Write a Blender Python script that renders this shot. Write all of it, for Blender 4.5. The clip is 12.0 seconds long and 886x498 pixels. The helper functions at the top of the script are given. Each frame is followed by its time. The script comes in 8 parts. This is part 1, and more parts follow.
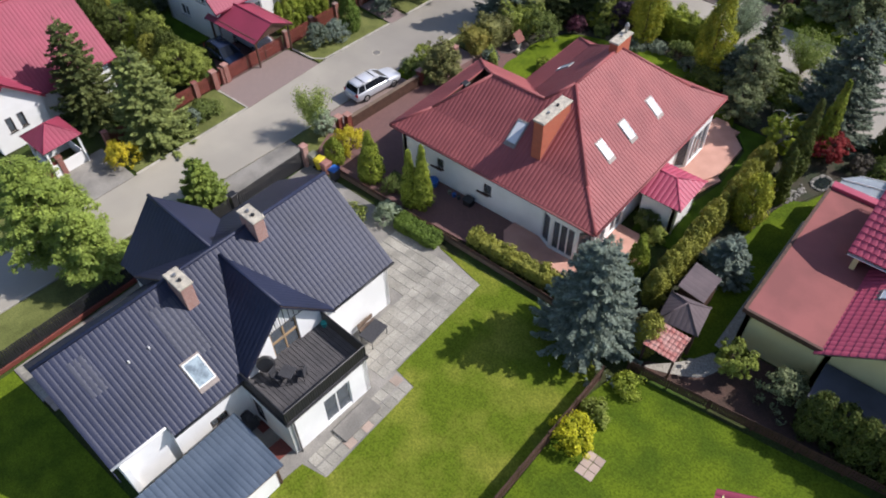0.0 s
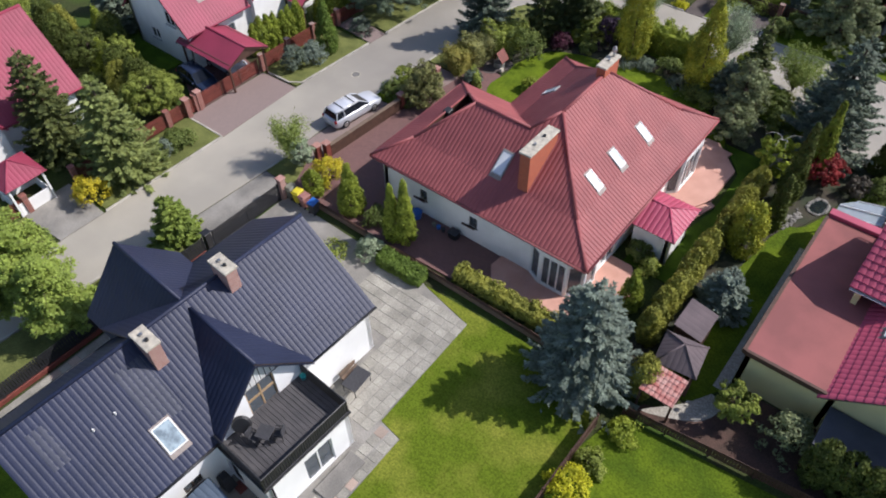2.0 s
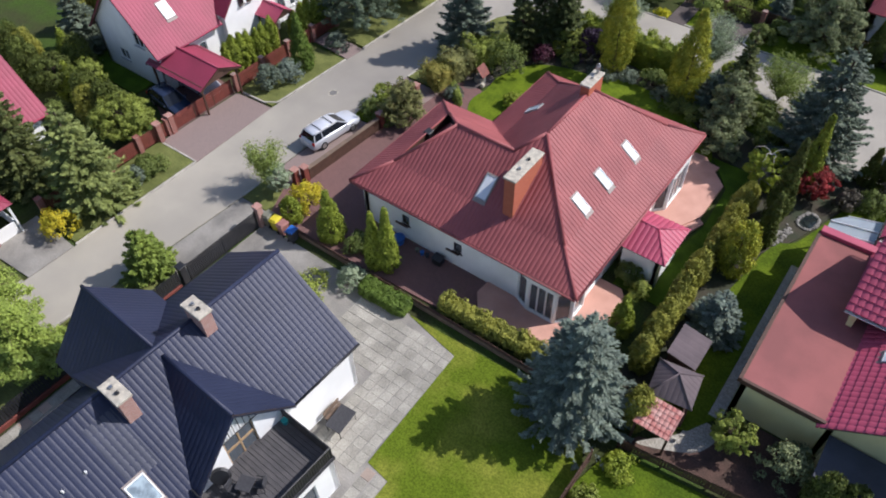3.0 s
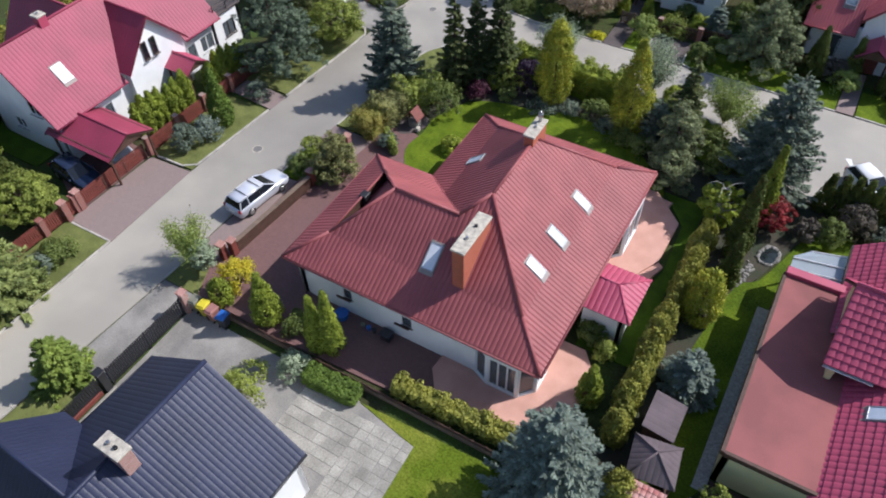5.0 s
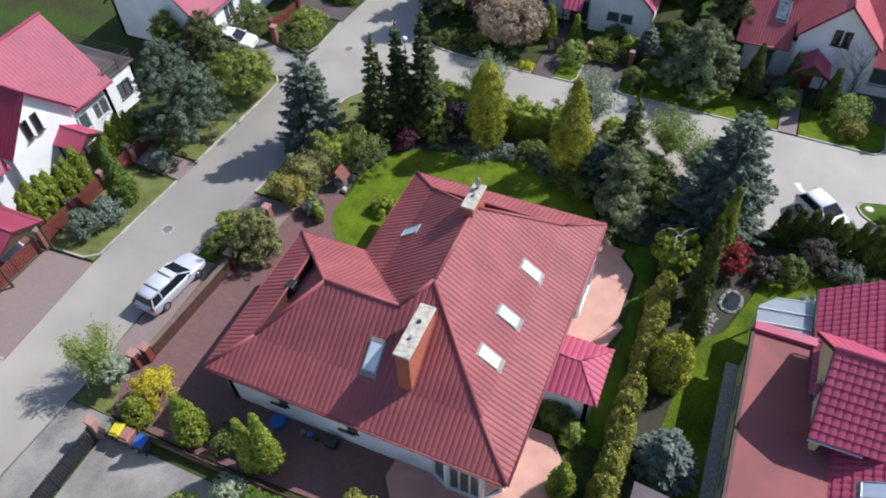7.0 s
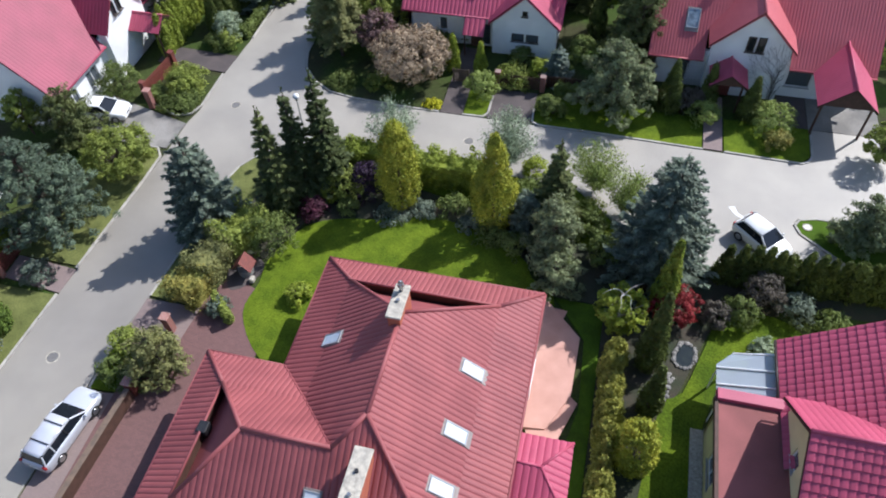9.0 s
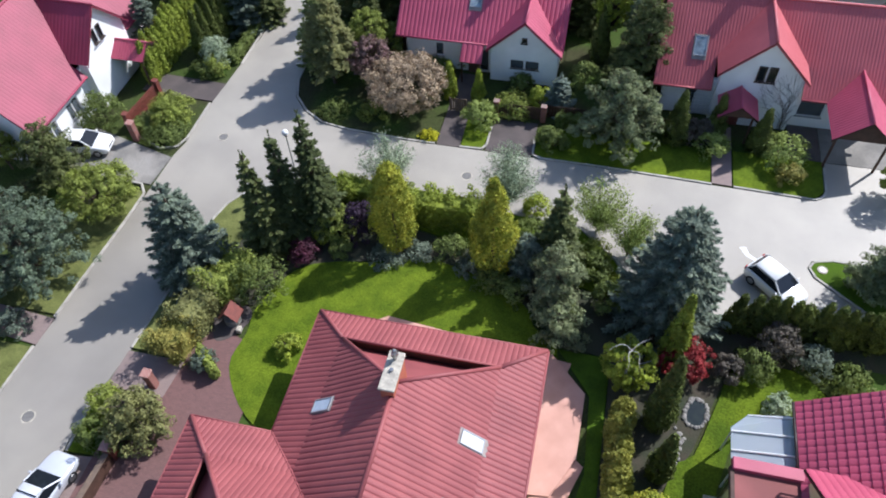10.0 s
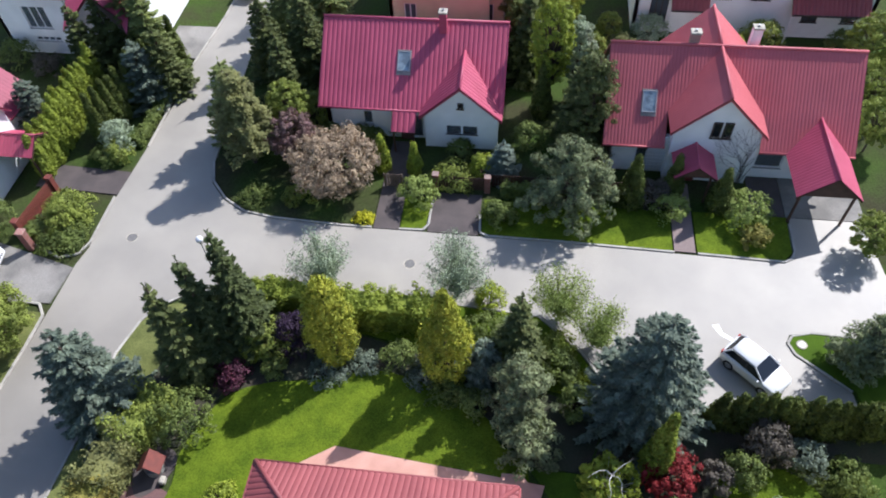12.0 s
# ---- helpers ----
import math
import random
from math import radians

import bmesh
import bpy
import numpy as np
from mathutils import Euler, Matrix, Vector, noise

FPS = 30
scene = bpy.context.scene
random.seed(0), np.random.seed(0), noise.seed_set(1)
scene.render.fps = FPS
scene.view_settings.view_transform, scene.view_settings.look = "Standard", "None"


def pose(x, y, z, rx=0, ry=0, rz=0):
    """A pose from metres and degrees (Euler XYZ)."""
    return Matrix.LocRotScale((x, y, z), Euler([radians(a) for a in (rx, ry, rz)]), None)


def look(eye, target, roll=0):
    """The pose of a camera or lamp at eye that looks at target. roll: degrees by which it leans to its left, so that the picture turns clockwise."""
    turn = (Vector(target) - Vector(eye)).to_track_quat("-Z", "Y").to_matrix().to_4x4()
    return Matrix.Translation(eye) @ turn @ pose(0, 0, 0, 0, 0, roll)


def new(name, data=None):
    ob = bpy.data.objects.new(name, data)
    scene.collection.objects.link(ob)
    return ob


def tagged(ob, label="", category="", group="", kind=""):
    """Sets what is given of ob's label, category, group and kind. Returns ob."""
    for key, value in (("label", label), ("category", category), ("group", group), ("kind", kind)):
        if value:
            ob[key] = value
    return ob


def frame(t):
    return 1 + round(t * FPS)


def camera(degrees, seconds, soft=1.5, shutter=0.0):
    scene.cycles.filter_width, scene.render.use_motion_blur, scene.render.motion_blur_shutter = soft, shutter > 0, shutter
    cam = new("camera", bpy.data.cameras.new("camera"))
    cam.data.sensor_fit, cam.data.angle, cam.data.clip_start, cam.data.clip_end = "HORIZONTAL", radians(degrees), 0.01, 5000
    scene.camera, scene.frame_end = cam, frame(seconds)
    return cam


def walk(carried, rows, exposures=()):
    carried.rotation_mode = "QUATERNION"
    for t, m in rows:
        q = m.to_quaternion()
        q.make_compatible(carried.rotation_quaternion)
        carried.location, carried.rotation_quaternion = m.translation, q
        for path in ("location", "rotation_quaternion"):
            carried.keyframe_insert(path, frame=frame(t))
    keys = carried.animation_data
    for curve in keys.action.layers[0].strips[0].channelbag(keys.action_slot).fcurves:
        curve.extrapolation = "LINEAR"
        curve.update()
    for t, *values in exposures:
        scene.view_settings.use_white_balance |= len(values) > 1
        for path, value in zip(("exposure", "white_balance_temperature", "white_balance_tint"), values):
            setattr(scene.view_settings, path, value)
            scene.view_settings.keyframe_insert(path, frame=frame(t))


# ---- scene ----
cam = camera(62.8, 12.0, 1.95)
PATH = [
    (0, (-0.364, 0.041, 35.202), (-1.241, 1.051, 33.715), -1.1),
    (0.5, (-0.733, 0.481, 35.216), (-1.6, 1.499, 33.729), -1.1),
    (1, (-1.185, 1.104, 35.238), (-2.047, 2.125, 33.75), -1.1),
    (1.5, (-1.639, 1.821, 35.269), (-2.496, 2.845, 33.78), -1.3),
    (2, (-2.186, 2.615, 35.33), (-3.036, 3.642, 33.84), -1.3),
    (2.5, (-2.847, 3.499, 35.398), (-3.683, 4.535, 33.905), -1.4),
    (4.5, (-5.808, 7.827, 35.578), (-6.536, 8.937, 34.083), -1.6),
    (5, (-6.608, 9.089, 35.543), (-7.302, 10.219, 34.046), -1.7),
    (5.5, (-7.339, 10.413, 35.489), (-8.001, 11.558, 33.99), -1.9),
    (6, (-8.027, 11.842, 35.455), (-8.656, 13.005, 33.955), -2.0),
    (6.5, (-8.689, 13.24, 35.505), (-9.286, 14.416, 34.002), -2.1),
    (7, (-9.398, 14.842, 35.555), (-9.947, 16.037, 34.048), -2.1),
    (9, (-11.721, 22.19, 36.246), (-12.066, 23.399, 34.691), -3.2),
    (9.5, (-12.153, 24.004, 36.345), (-12.495, 25.208, 34.785), -3.3),
    (10, (-12.489, 25.895, 36.36), (-12.829, 27.098, 34.798), -3.4),
    (10.5, (-12.826, 27.719, 36.363), (-13.146, 28.923, 34.798), -3.3),
    (11, (-13.127, 29.562, 36.329), (-13.422, 30.773, 34.765), -3.2),
    (11.5, (-13.409, 31.412, 36.316), (-13.655, 32.632, 34.75), -3.1),
    (12, (-13.652, 33.412, 36.229), (-13.853, 34.643, 34.666), -3.2),
]
walk(cam, [(t, look(eye, target, roll)) for t, eye, target, roll in PATH], [(0.0, 0.12, 6270, 15), (2.5, 0.12, 6150, 15), (5.5, 0.19, 5920, 14), (9.5, 0.36, 5800, 13), (12.0, 0.46, 5800, 14)])

from mathutils.geometry import tessellate_polygon

# ---- light ----
SUN_AZ, SUN_EL = radians(43.0), radians(44.0)
world = bpy.data.worlds.new("sky")
scene.world = world
world.use_nodes = True
wn = world.node_tree.nodes
sky = wn.new("ShaderNodeTexSky")
sky.sky_type, sky.sun_disc = "NISHITA", False
sky.sun_elevation, sky.sun_rotation = SUN_EL, SUN_AZ
wn["Background"].inputs["Strength"].default_value = 0.125
world.node_tree.links.new(sky.outputs["Color"], wn["Background"].inputs["Color"])
sun = new("sun", bpy.data.lights.new("sun", "SUN"))
sun.data.energy, sun.data.angle, sun.data.color = 4.8, radians(0.5), (1.0, 0.95, 0.88)
sun.matrix_world = look((math.sin(SUN_AZ) * 60, math.cos(SUN_AZ) * 60, math.tan(SUN_EL) * 60), (0, 0, 0))


# ---- materials ----
def material(name, base, second=None, rough=0.7, metal=0.0, scale=3.0, mix=(0.35, 0.65), grain=0.12, bump=0.15, fine=40.0,
             random_by="", spread=0.0, spec=0.5, translucent=0.0):
    """A surface with two scales of variation: patches between two colours, and a fine grain with relief."""
    m = bpy.data.materials.new(name)
    m.use_nodes = True
    n, l = m.node_tree.nodes, m.node_tree.links
    b = n["Principled BSDF"]
    second = second or tuple(c * 0.75 for c in base)
    geo = n.new("ShaderNodeNewGeometry")
    big = n.new("ShaderNodeTexNoise")
    big.inputs["Scale"].default_value, big.inputs["Detail"].default_value = scale, 5.0
    l.new(geo.outputs["Position"], big.inputs["Vector"])
    ramp = n.new("ShaderNodeValToRGB")
    ramp.color_ramp.elements[0].position, ramp.color_ramp.elements[1].position = mix
    ramp.color_ramp.elements[0].color, ramp.color_ramp.elements[1].color = (*base, 1), (*second, 1)
    l.new(big.outputs["Fac"], ramp.inputs["Fac"])
    small = n.new("ShaderNodeTexNoise")
    small.inputs["Scale"].default_value, small.inputs["Detail"].default_value = fine, 3.0
    l.new(geo.outputs["Position"], small.inputs["Vector"])
    value = n.new("ShaderNodeMapRange")
    value.inputs["To Min"].default_value, value.inputs["To Max"].default_value = 1 - grain, 1 + grain
    value.inputs["From Min"].default_value, value.inputs["From Max"].default_value = 0.3, 0.7
    l.new(small.outputs["Fac"], value.inputs["Value"])
    hsv = n.new("ShaderNodeHueSaturation")
    l.new(ramp.outputs["Color"], hsv.inputs["Color"])
    last = value.outputs["Result"]
    if random_by:
        src = (n.new("ShaderNodeObjectInfo").outputs["Random"] if random_by == "object" else geo.outputs["Random Per Island"])
        rnd = n.new("ShaderNodeMapRange")
        rnd.inputs["To Min"].default_value, rnd.inputs["To Max"].default_value = 1 - spread, 1 + spread
        l.new(src, rnd.inputs["Value"])
        mul = n.new("ShaderNodeMath")
        mul.operation = "MULTIPLY"
        l.new(last, mul.inputs[0])
        l.new(rnd.outputs["Result"], mul.inputs[1])
        last = mul.outputs["Value"]
    l.new(last, hsv.inputs["Value"])
    l.new(hsv.outputs["Color"], b.inputs["Base Color"])
    b.inputs["Roughness"].default_value, b.inputs["Metallic"].default_value = rough, metal
    b.inputs["Specular IOR Level"].default_value = spec
    if bump:
        bp = n.new("ShaderNodeBump")
        bp.inputs["Strength"].default_value, bp.inputs["Distance"].default_value = bump, 0.03
        l.new(small.outputs["Fac"], bp.inputs["Height"])
        l.new(bp.outputs["Normal"], b.inputs["Normal"])
    if translucent:
        tr = n.new("ShaderNodeBsdfTranslucent")
        l.new(hsv.outputs["Color"], tr.inputs["Color"])
        ms = n.new("ShaderNodeMixShader")
        ms.inputs["Fac"].default_value = translucent
        l.new(b.outputs["BSDF"], ms.inputs[1])
        l.new(tr.outputs["BSDF"], ms.inputs[2])
        l.new(ms.outputs["Shader"], n["Material Output"].inputs["Surface"])
    return m


def brick_material(name, base, second, mortar, width=0.25, height=0.075, floor=False):
    m = material(name, base, second, rough=0.85, scale=0.8)
    n, l = m.node_tree.nodes, m.node_tree.links
    tex = n.new("ShaderNodeTexBrick")
    tex.inputs["Scale"].default_value, tex.inputs["Brick Width"].default_value = 1.0, width
    tex.inputs["Row Height"].default_value, tex.inputs["Mortar Size"].default_value = height, 0.008
    tex.inputs["Color1"].default_value, tex.inputs["Color2"].default_value = (*base, 1), (*second, 1)
    tex.inputs["Mortar"].default_value = (*mortar, 1)
    geo = next(x for x in n if x.type == "NEW_GEOMETRY")
    if floor:
        l.new(geo.outputs["Position"], tex.inputs["Vector"])
    else:
        sep, add, com = n.new("ShaderNodeSeparateXYZ"), n.new("ShaderNodeMath"), n.new("ShaderNodeCombineXYZ")
        l.new(geo.outputs["Position"], sep.inputs["Vector"])
        l.new(sep.outputs["X"], add.inputs[0])
        l.new(sep.outputs["Y"], add.inputs[1])
        l.new(add.outputs["Value"], com.inputs["X"])
        l.new(sep.outputs["Z"], com.inputs["Y"])
        l.new(com.outputs["Vector"], tex.inputs["Vector"])
    hsv = next(x for x in n if x.type == "HUE_SAT")
    l.new(tex.outputs["Color"], hsv.inputs["Color"])
    return m


def glass_material(name, tint, rough=0.03):
    m = bpy.data.materials.new(name)
    m.use_nodes = True
    b = m.node_tree.nodes["Principled BSDF"]
    b.inputs["Base Color"].default_value = (*tint, 1)
    b.inputs["Roughness"].default_value, b.inputs["IOR"].default_value = rough, 1.5
    b.inputs["Transmission Weight"].default_value = 0.55
    return m


M = dict(
    soil=material("soil", (0.055, 0.045, 0.03), (0.03, 0.04, 0.018), 0.95, scale=0.6, grain=0.3, bump=0.6, fine=14),
    mulch=material("reddish bark mulch", (0.1, 0.055, 0.042), (0.065, 0.04, 0.03), 0.95, scale=1.2, grain=0.35, bump=0.7, fine=14),
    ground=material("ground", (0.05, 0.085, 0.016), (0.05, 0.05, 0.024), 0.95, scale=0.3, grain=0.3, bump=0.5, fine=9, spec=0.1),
    lawn=material("lawn", (0.122, 0.17, 0.011), (0.075, 0.116, 0.008), 0.9, scale=0.75, mix=(0.38, 0.64), grain=0.3, bump=0.6, fine=11, spec=0.1),
    lawn_deep=material("deep green lawn", (0.105, 0.15, 0.009), (0.058, 0.095, 0.007), 0.9, scale=0.42, mix=(0.36, 0.62), grain=0.34, bump=0.6, fine=9, spec=0.1),
    lawn_dark=material("fine narrow lawn", (0.075, 0.135, 0.01), (0.05, 0.09, 0.009), 0.9, scale=0.9, grain=0.25, bump=0.6, fine=22, spec=0.1),
    lawn_worn=material("worn lawn", (0.195, 0.208, 0.03), (0.095, 0.135, 0.01), 0.9, scale=0.4, mix=(0.3, 0.56), grain=0.34, bump=0.6, fine=9, spec=0.1),
    verge=material("dry verge grass", (0.165, 0.18, 0.055), (0.105, 0.12, 0.035), 0.95, scale=0.7, mix=(0.35, 0.65), grain=0.28, bump=0.7, fine=16, spec=0.2),
    road=material("road surface", (0.382, 0.35, 0.293), (0.31, 0.286, 0.243), 0.5, scale=0.22, grain=0.07, bump=0.25, fine=55),
    kerb=material("kerb concrete", (0.46, 0.43, 0.37), (0.36, 0.34, 0.29), 0.85, scale=1.5, random_by="object", spread=0.15),
    slab=material("grey paving slab", (0.35, 0.33, 0.28), (0.23, 0.218, 0.183), 0.85, scale=0.55, mix=(0.4, 0.66), random_by="object", spread=0.13, grain=0.2, fine=12),
    slab_red=material("reddish paving slab", (0.42, 0.32, 0.26), (0.34, 0.27, 0.22), 0.85, scale=0.8, random_by="object", spread=0.16, fine=30),
    slab_floor=material("grey paving", (0.29, 0.272, 0.24), (0.175, 0.165, 0.147), 0.88, scale=0.4, mix=(0.4, 0.62), fine=12, grain=0.16),
    manhole=material("worn iron", (0.2, 0.19, 0.175), (0.14, 0.135, 0.125), 0.7, scale=6, grain=0.2),
    pave_red=brick_material("red brick paving", (0.19, 0.098, 0.088), (0.155, 0.082, 0.074), (0.115, 0.07, 0.064), 0.2, 0.1, True),
    pave_brown=brick_material("brown brick paving", (0.26, 0.195, 0.175), (0.235, 0.178, 0.16), (0.205, 0.155, 0.142), 0.2, 0.1, True),
    pave_dark=material("dark paving", (0.105, 0.085, 0.078), (0.075, 0.062, 0.058), 0.9, scale=0.8),
    terrace=material("terracotta terrace", (0.6, 0.335, 0.26), (0.5, 0.265, 0.2), 0.75, scale=0.8, grain=0.08),
    white=material("white render", (0.87, 0.87, 0.85), (0.79, 0.79, 0.77), 0.85, scale=0.7, grain=0.04, bump=0.12, fine=60),
    yellow=material("pale yellow render", (0.76, 0.68, 0.34), (0.68, 0.6, 0.3), 0.85, scale=0.7, grain=0.05, bump=0.12, fine=60),
    cream=material("cream render", (0.7, 0.63, 0.4), (0.62, 0.55, 0.34), 0.85, scale=0.7, grain=0.05, bump=0.12, fine=60),
    roof_red=material("brick red metal tile", (0.3, 0.078, 0.078), (0.235, 0.058, 0.06), 0.62, scale=0.5, grain=0.07, bump=0.04, fine=18),
    roof_pink=material("crimson metal tile", (0.45, 0.072, 0.128), (0.38, 0.058, 0.105), 0.55, scale=0.5, grain=0.07, bump=0.04, fine=18),
    roof_magenta=material("magenta red metal tile", (0.3, 0.04, 0.078), (0.24, 0.033, 0.062), 0.6, scale=0.5, grain=0.07, bump=0.04, fine=18),
    roof_orange=material("red metal tile", (0.5, 0.112, 0.122), (0.43, 0.094, 0.104), 0.55, scale=0.5, grain=0.07, bump=0.04, fine=18),
    roof_dark=material("anthracite metal tile", (0.022, 0.028, 0.06), (0.016, 0.021, 0.046), 0.5, scale=0.5, grain=0.1, bump=0.04, fine=18, spec=0.33),
    # paler copy of the dark tile, for highlights painted on the roof
    roof_highlight=material("anthracite tile with painted highlight", (0.055, 0.06, 0.085), (0.045, 0.05, 0.072), 0.5, scale=0.5, grain=0.1, bump=0.04, fine=18, spec=0.3),
    roof_grey=material("grey blue steel sheet", (0.13, 0.165, 0.21), (0.095, 0.125, 0.165), 0.4, metal=0.3, scale=0.6, grain=0.1, bump=0.04, fine=18),
    felt=material("red roofing felt", (0.3, 0.1, 0.092), (0.225, 0.078, 0.072), 0.85, scale=0.5, grain=0.08, fine=20),
    felt_dark=material("dark roof covering", (0.13, 0.1, 0.105), (0.095, 0.075, 0.08), 0.9, scale=0.8, grain=0.1, fine=20),
    felt_blue=material("dark blue-grey felt", (0.075, 0.078, 0.095), (0.055, 0.058, 0.072), 0.9, scale=0.8, grain=0.1, fine=20),
    tile_old=material("weathered clay tile", (0.4, 0.13, 0.11), (0.5, 0.3, 0.26), 0.8, scale=2.5, grain=0.15),
    brick=brick_material("red brick", (0.3, 0.11, 0.085), (0.24, 0.085, 0.068), (0.27, 0.19, 0.16)),
    brick_pale=brick_material("pale pink brick", (0.42, 0.22, 0.18), (0.33, 0.16, 0.13), (0.42, 0.36, 0.32)),
    orange=brick_material("orange brick", (0.47, 0.13, 0.065), (0.4, 0.1, 0.055), (0.36, 0.13, 0.08)),
    concrete=material("weathered concrete", (0.55, 0.5, 0.4), (0.33, 0.3, 0.25), 0.9, scale=4, grain=0.2),
    metal=material("galvanised steel", (0.5, 0.5, 0.5), (0.4, 0.4, 0.4), 0.35, metal=0.9, bump=0),
    dark=material("black painted steel", (0.015, 0.015, 0.017), (0.022, 0.022, 0.024), 0.45, bump=0.02),
    deck=material("dark grey decking", (0.085, 0.08, 0.082), (0.06, 0.057, 0.06), 0.8, scale=1.5, random_by="object", spread=0.12),
    wood=material("dark brown wood", (0.09, 0.045, 0.03), (0.06, 0.03, 0.02), 0.7, scale=3, grain=0.2),
    wood_red=material("red brown stained wood", (0.2, 0.05, 0.035), (0.15, 0.04, 0.03), 0.65, scale=3, grain=0.2),
    wood_pale=material("pale pine wood", (0.42, 0.29, 0.16), (0.34, 0.23, 0.12), 0.6, scale=3, grain=0.15),
    wood_grey=material("weathered grey brown wood", (0.19, 0.13, 0.09), (0.13, 0.095, 0.07), 0.8, scale=3, grain=0.2),
    frame=material("white window frame", (0.78, 0.78, 0.76), (0.72, 0.72, 0.7), 0.4, bump=0),
    frame_dark=material("dark brown window frame", (0.05, 0.035, 0.028), (0.04, 0.028, 0.022), 0.5, bump=0),
    frame_grey=material("grey aluminium flashing", (0.42, 0.42, 0.42), (0.35, 0.35, 0.35), 0.4, metal=0.5, bump=0),
    flashing=material("weathered lead flashing", (0.3, 0.25, 0.22), (0.22, 0.19, 0.17), 0.6, bump=0),
    glass=glass_material("window glass", (0.2, 0.23, 0.26)),
    glass_roof=glass_material("translucent roof sheet", (0.62, 0.68, 0.74), 0.15),
    white_pane=material("white skylight blind and sky reflection", (0.72, 0.74, 0.76), (0.66, 0.68, 0.7), 0.12, bump=0, grain=0.02),
    # sky reflection and its darker patches are painted into this pane colour
    sky_grey_pane=material("grey pane with painted reflections", (0.34, 0.42, 0.46), (0.16, 0.2, 0.23), 0.1, scale=1.6, mix=(0.42, 0.58), bump=0, grain=0.02),
    # pale blue base colour stands in for the sky mirrored in the pane
    sky_blue_pane=material("pane with pale sky reflection painted in", (0.6, 0.67, 0.73), (0.52, 0.6, 0.66), 0.06, bump=0, grain=0.02),
    room=material("dark room board", (0.06, 0.055, 0.05), (0.045, 0.04, 0.04), 0.9),
    bark=material("bark", (0.1, 0.07, 0.05), (0.065, 0.045, 0.035), 0.9, scale=5, grain=0.3, bump=0.6),
    twig=material("grey bare twigs", (0.2, 0.19, 0.18), (0.14, 0.13, 0.12), 0.9, scale=5, grain=0.2),
    bark_pale=material("pale birch bark", (0.55, 0.53, 0.47), (0.35, 0.33, 0.29), 0.8, scale=6, grain=0.2),
    stone=material("grey boulders", (0.28, 0.265, 0.235), (0.19, 0.18, 0.165), 0.85, scale=4, random_by="object", spread=0.25),
    gravel=material("pale gravel", (0.42, 0.39, 0.33), (0.28, 0.26, 0.22), 0.9, scale=8, grain=0.35, bump=0.8, fine=18),
    water=material("dark pond water", (0.012, 0.018, 0.02), (0.02, 0.028, 0.024), 0.04, bump=0.02),
    tyre=material("black rubber", (0.014, 0.014, 0.014), (0.02, 0.02, 0.02), 0.8),
    paint_silver=material("silver car paint", (0.64, 0.66, 0.7), (0.62, 0.64, 0.68), 0.25, metal=0.25, bump=0, grain=0.02),
    paint_white=material("white car paint", (0.8, 0.8, 0.78), (0.77, 0.77, 0.75), 0.25, bump=0, grain=0.02),
    paint_blue=material("dark blue car paint", (0.035, 0.05, 0.095), (0.03, 0.045, 0.085), 0.2, metal=0.4, bump=0, grain=0.02),
    car_glass=material("tinted car glass", (0.012, 0.015, 0.02), (0.012, 0.015, 0.02), 0.04, bump=0, grain=0),
    lamp_red=material("red lamp lens", (0.4, 0.02, 0.02), (0.35, 0.02, 0.02), 0.15, bump=0),
    lamp_clear=material("clear lamp lens", (0.7, 0.72, 0.74), (0.65, 0.67, 0.7), 0.1, bump=0),
    plastic_blue=material("blue plastic", (0.03, 0.14, 0.45), (0.03, 0.12, 0.4), 0.4, bump=0),
    plastic_yellow=material("yellow plastic", (0.62, 0.52, 0.03), (0.55, 0.46, 0.03), 0.4, bump=0),
    plastic_brown=material("pinkish brown plastic", (0.36, 0.17, 0.14), (0.3, 0.14, 0.12), 0.45, bump=0),
    plastic_olive=material("grey olive plastic", (0.2, 0.2, 0.15), (0.16, 0.16, 0.12), 0.45, bump=0),
    plastic_white=material("white plastic", (0.75, 0.75, 0.72), (0.7, 0.7, 0.68), 0.4, bump=0),
    teal=material("teal plastic", (0.03, 0.34, 0.34), (0.03, 0.28, 0.28), 0.4, bump=0),
    textile=material("dark grey textile", (0.05, 0.05, 0.055), (0.035, 0.035, 0.04), 0.9, scale=8),
)


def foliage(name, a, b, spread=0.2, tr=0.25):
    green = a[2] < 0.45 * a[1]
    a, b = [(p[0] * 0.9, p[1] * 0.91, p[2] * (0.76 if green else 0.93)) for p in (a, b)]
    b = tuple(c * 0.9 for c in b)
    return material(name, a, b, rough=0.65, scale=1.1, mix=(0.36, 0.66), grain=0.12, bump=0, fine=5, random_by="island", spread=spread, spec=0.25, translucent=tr)


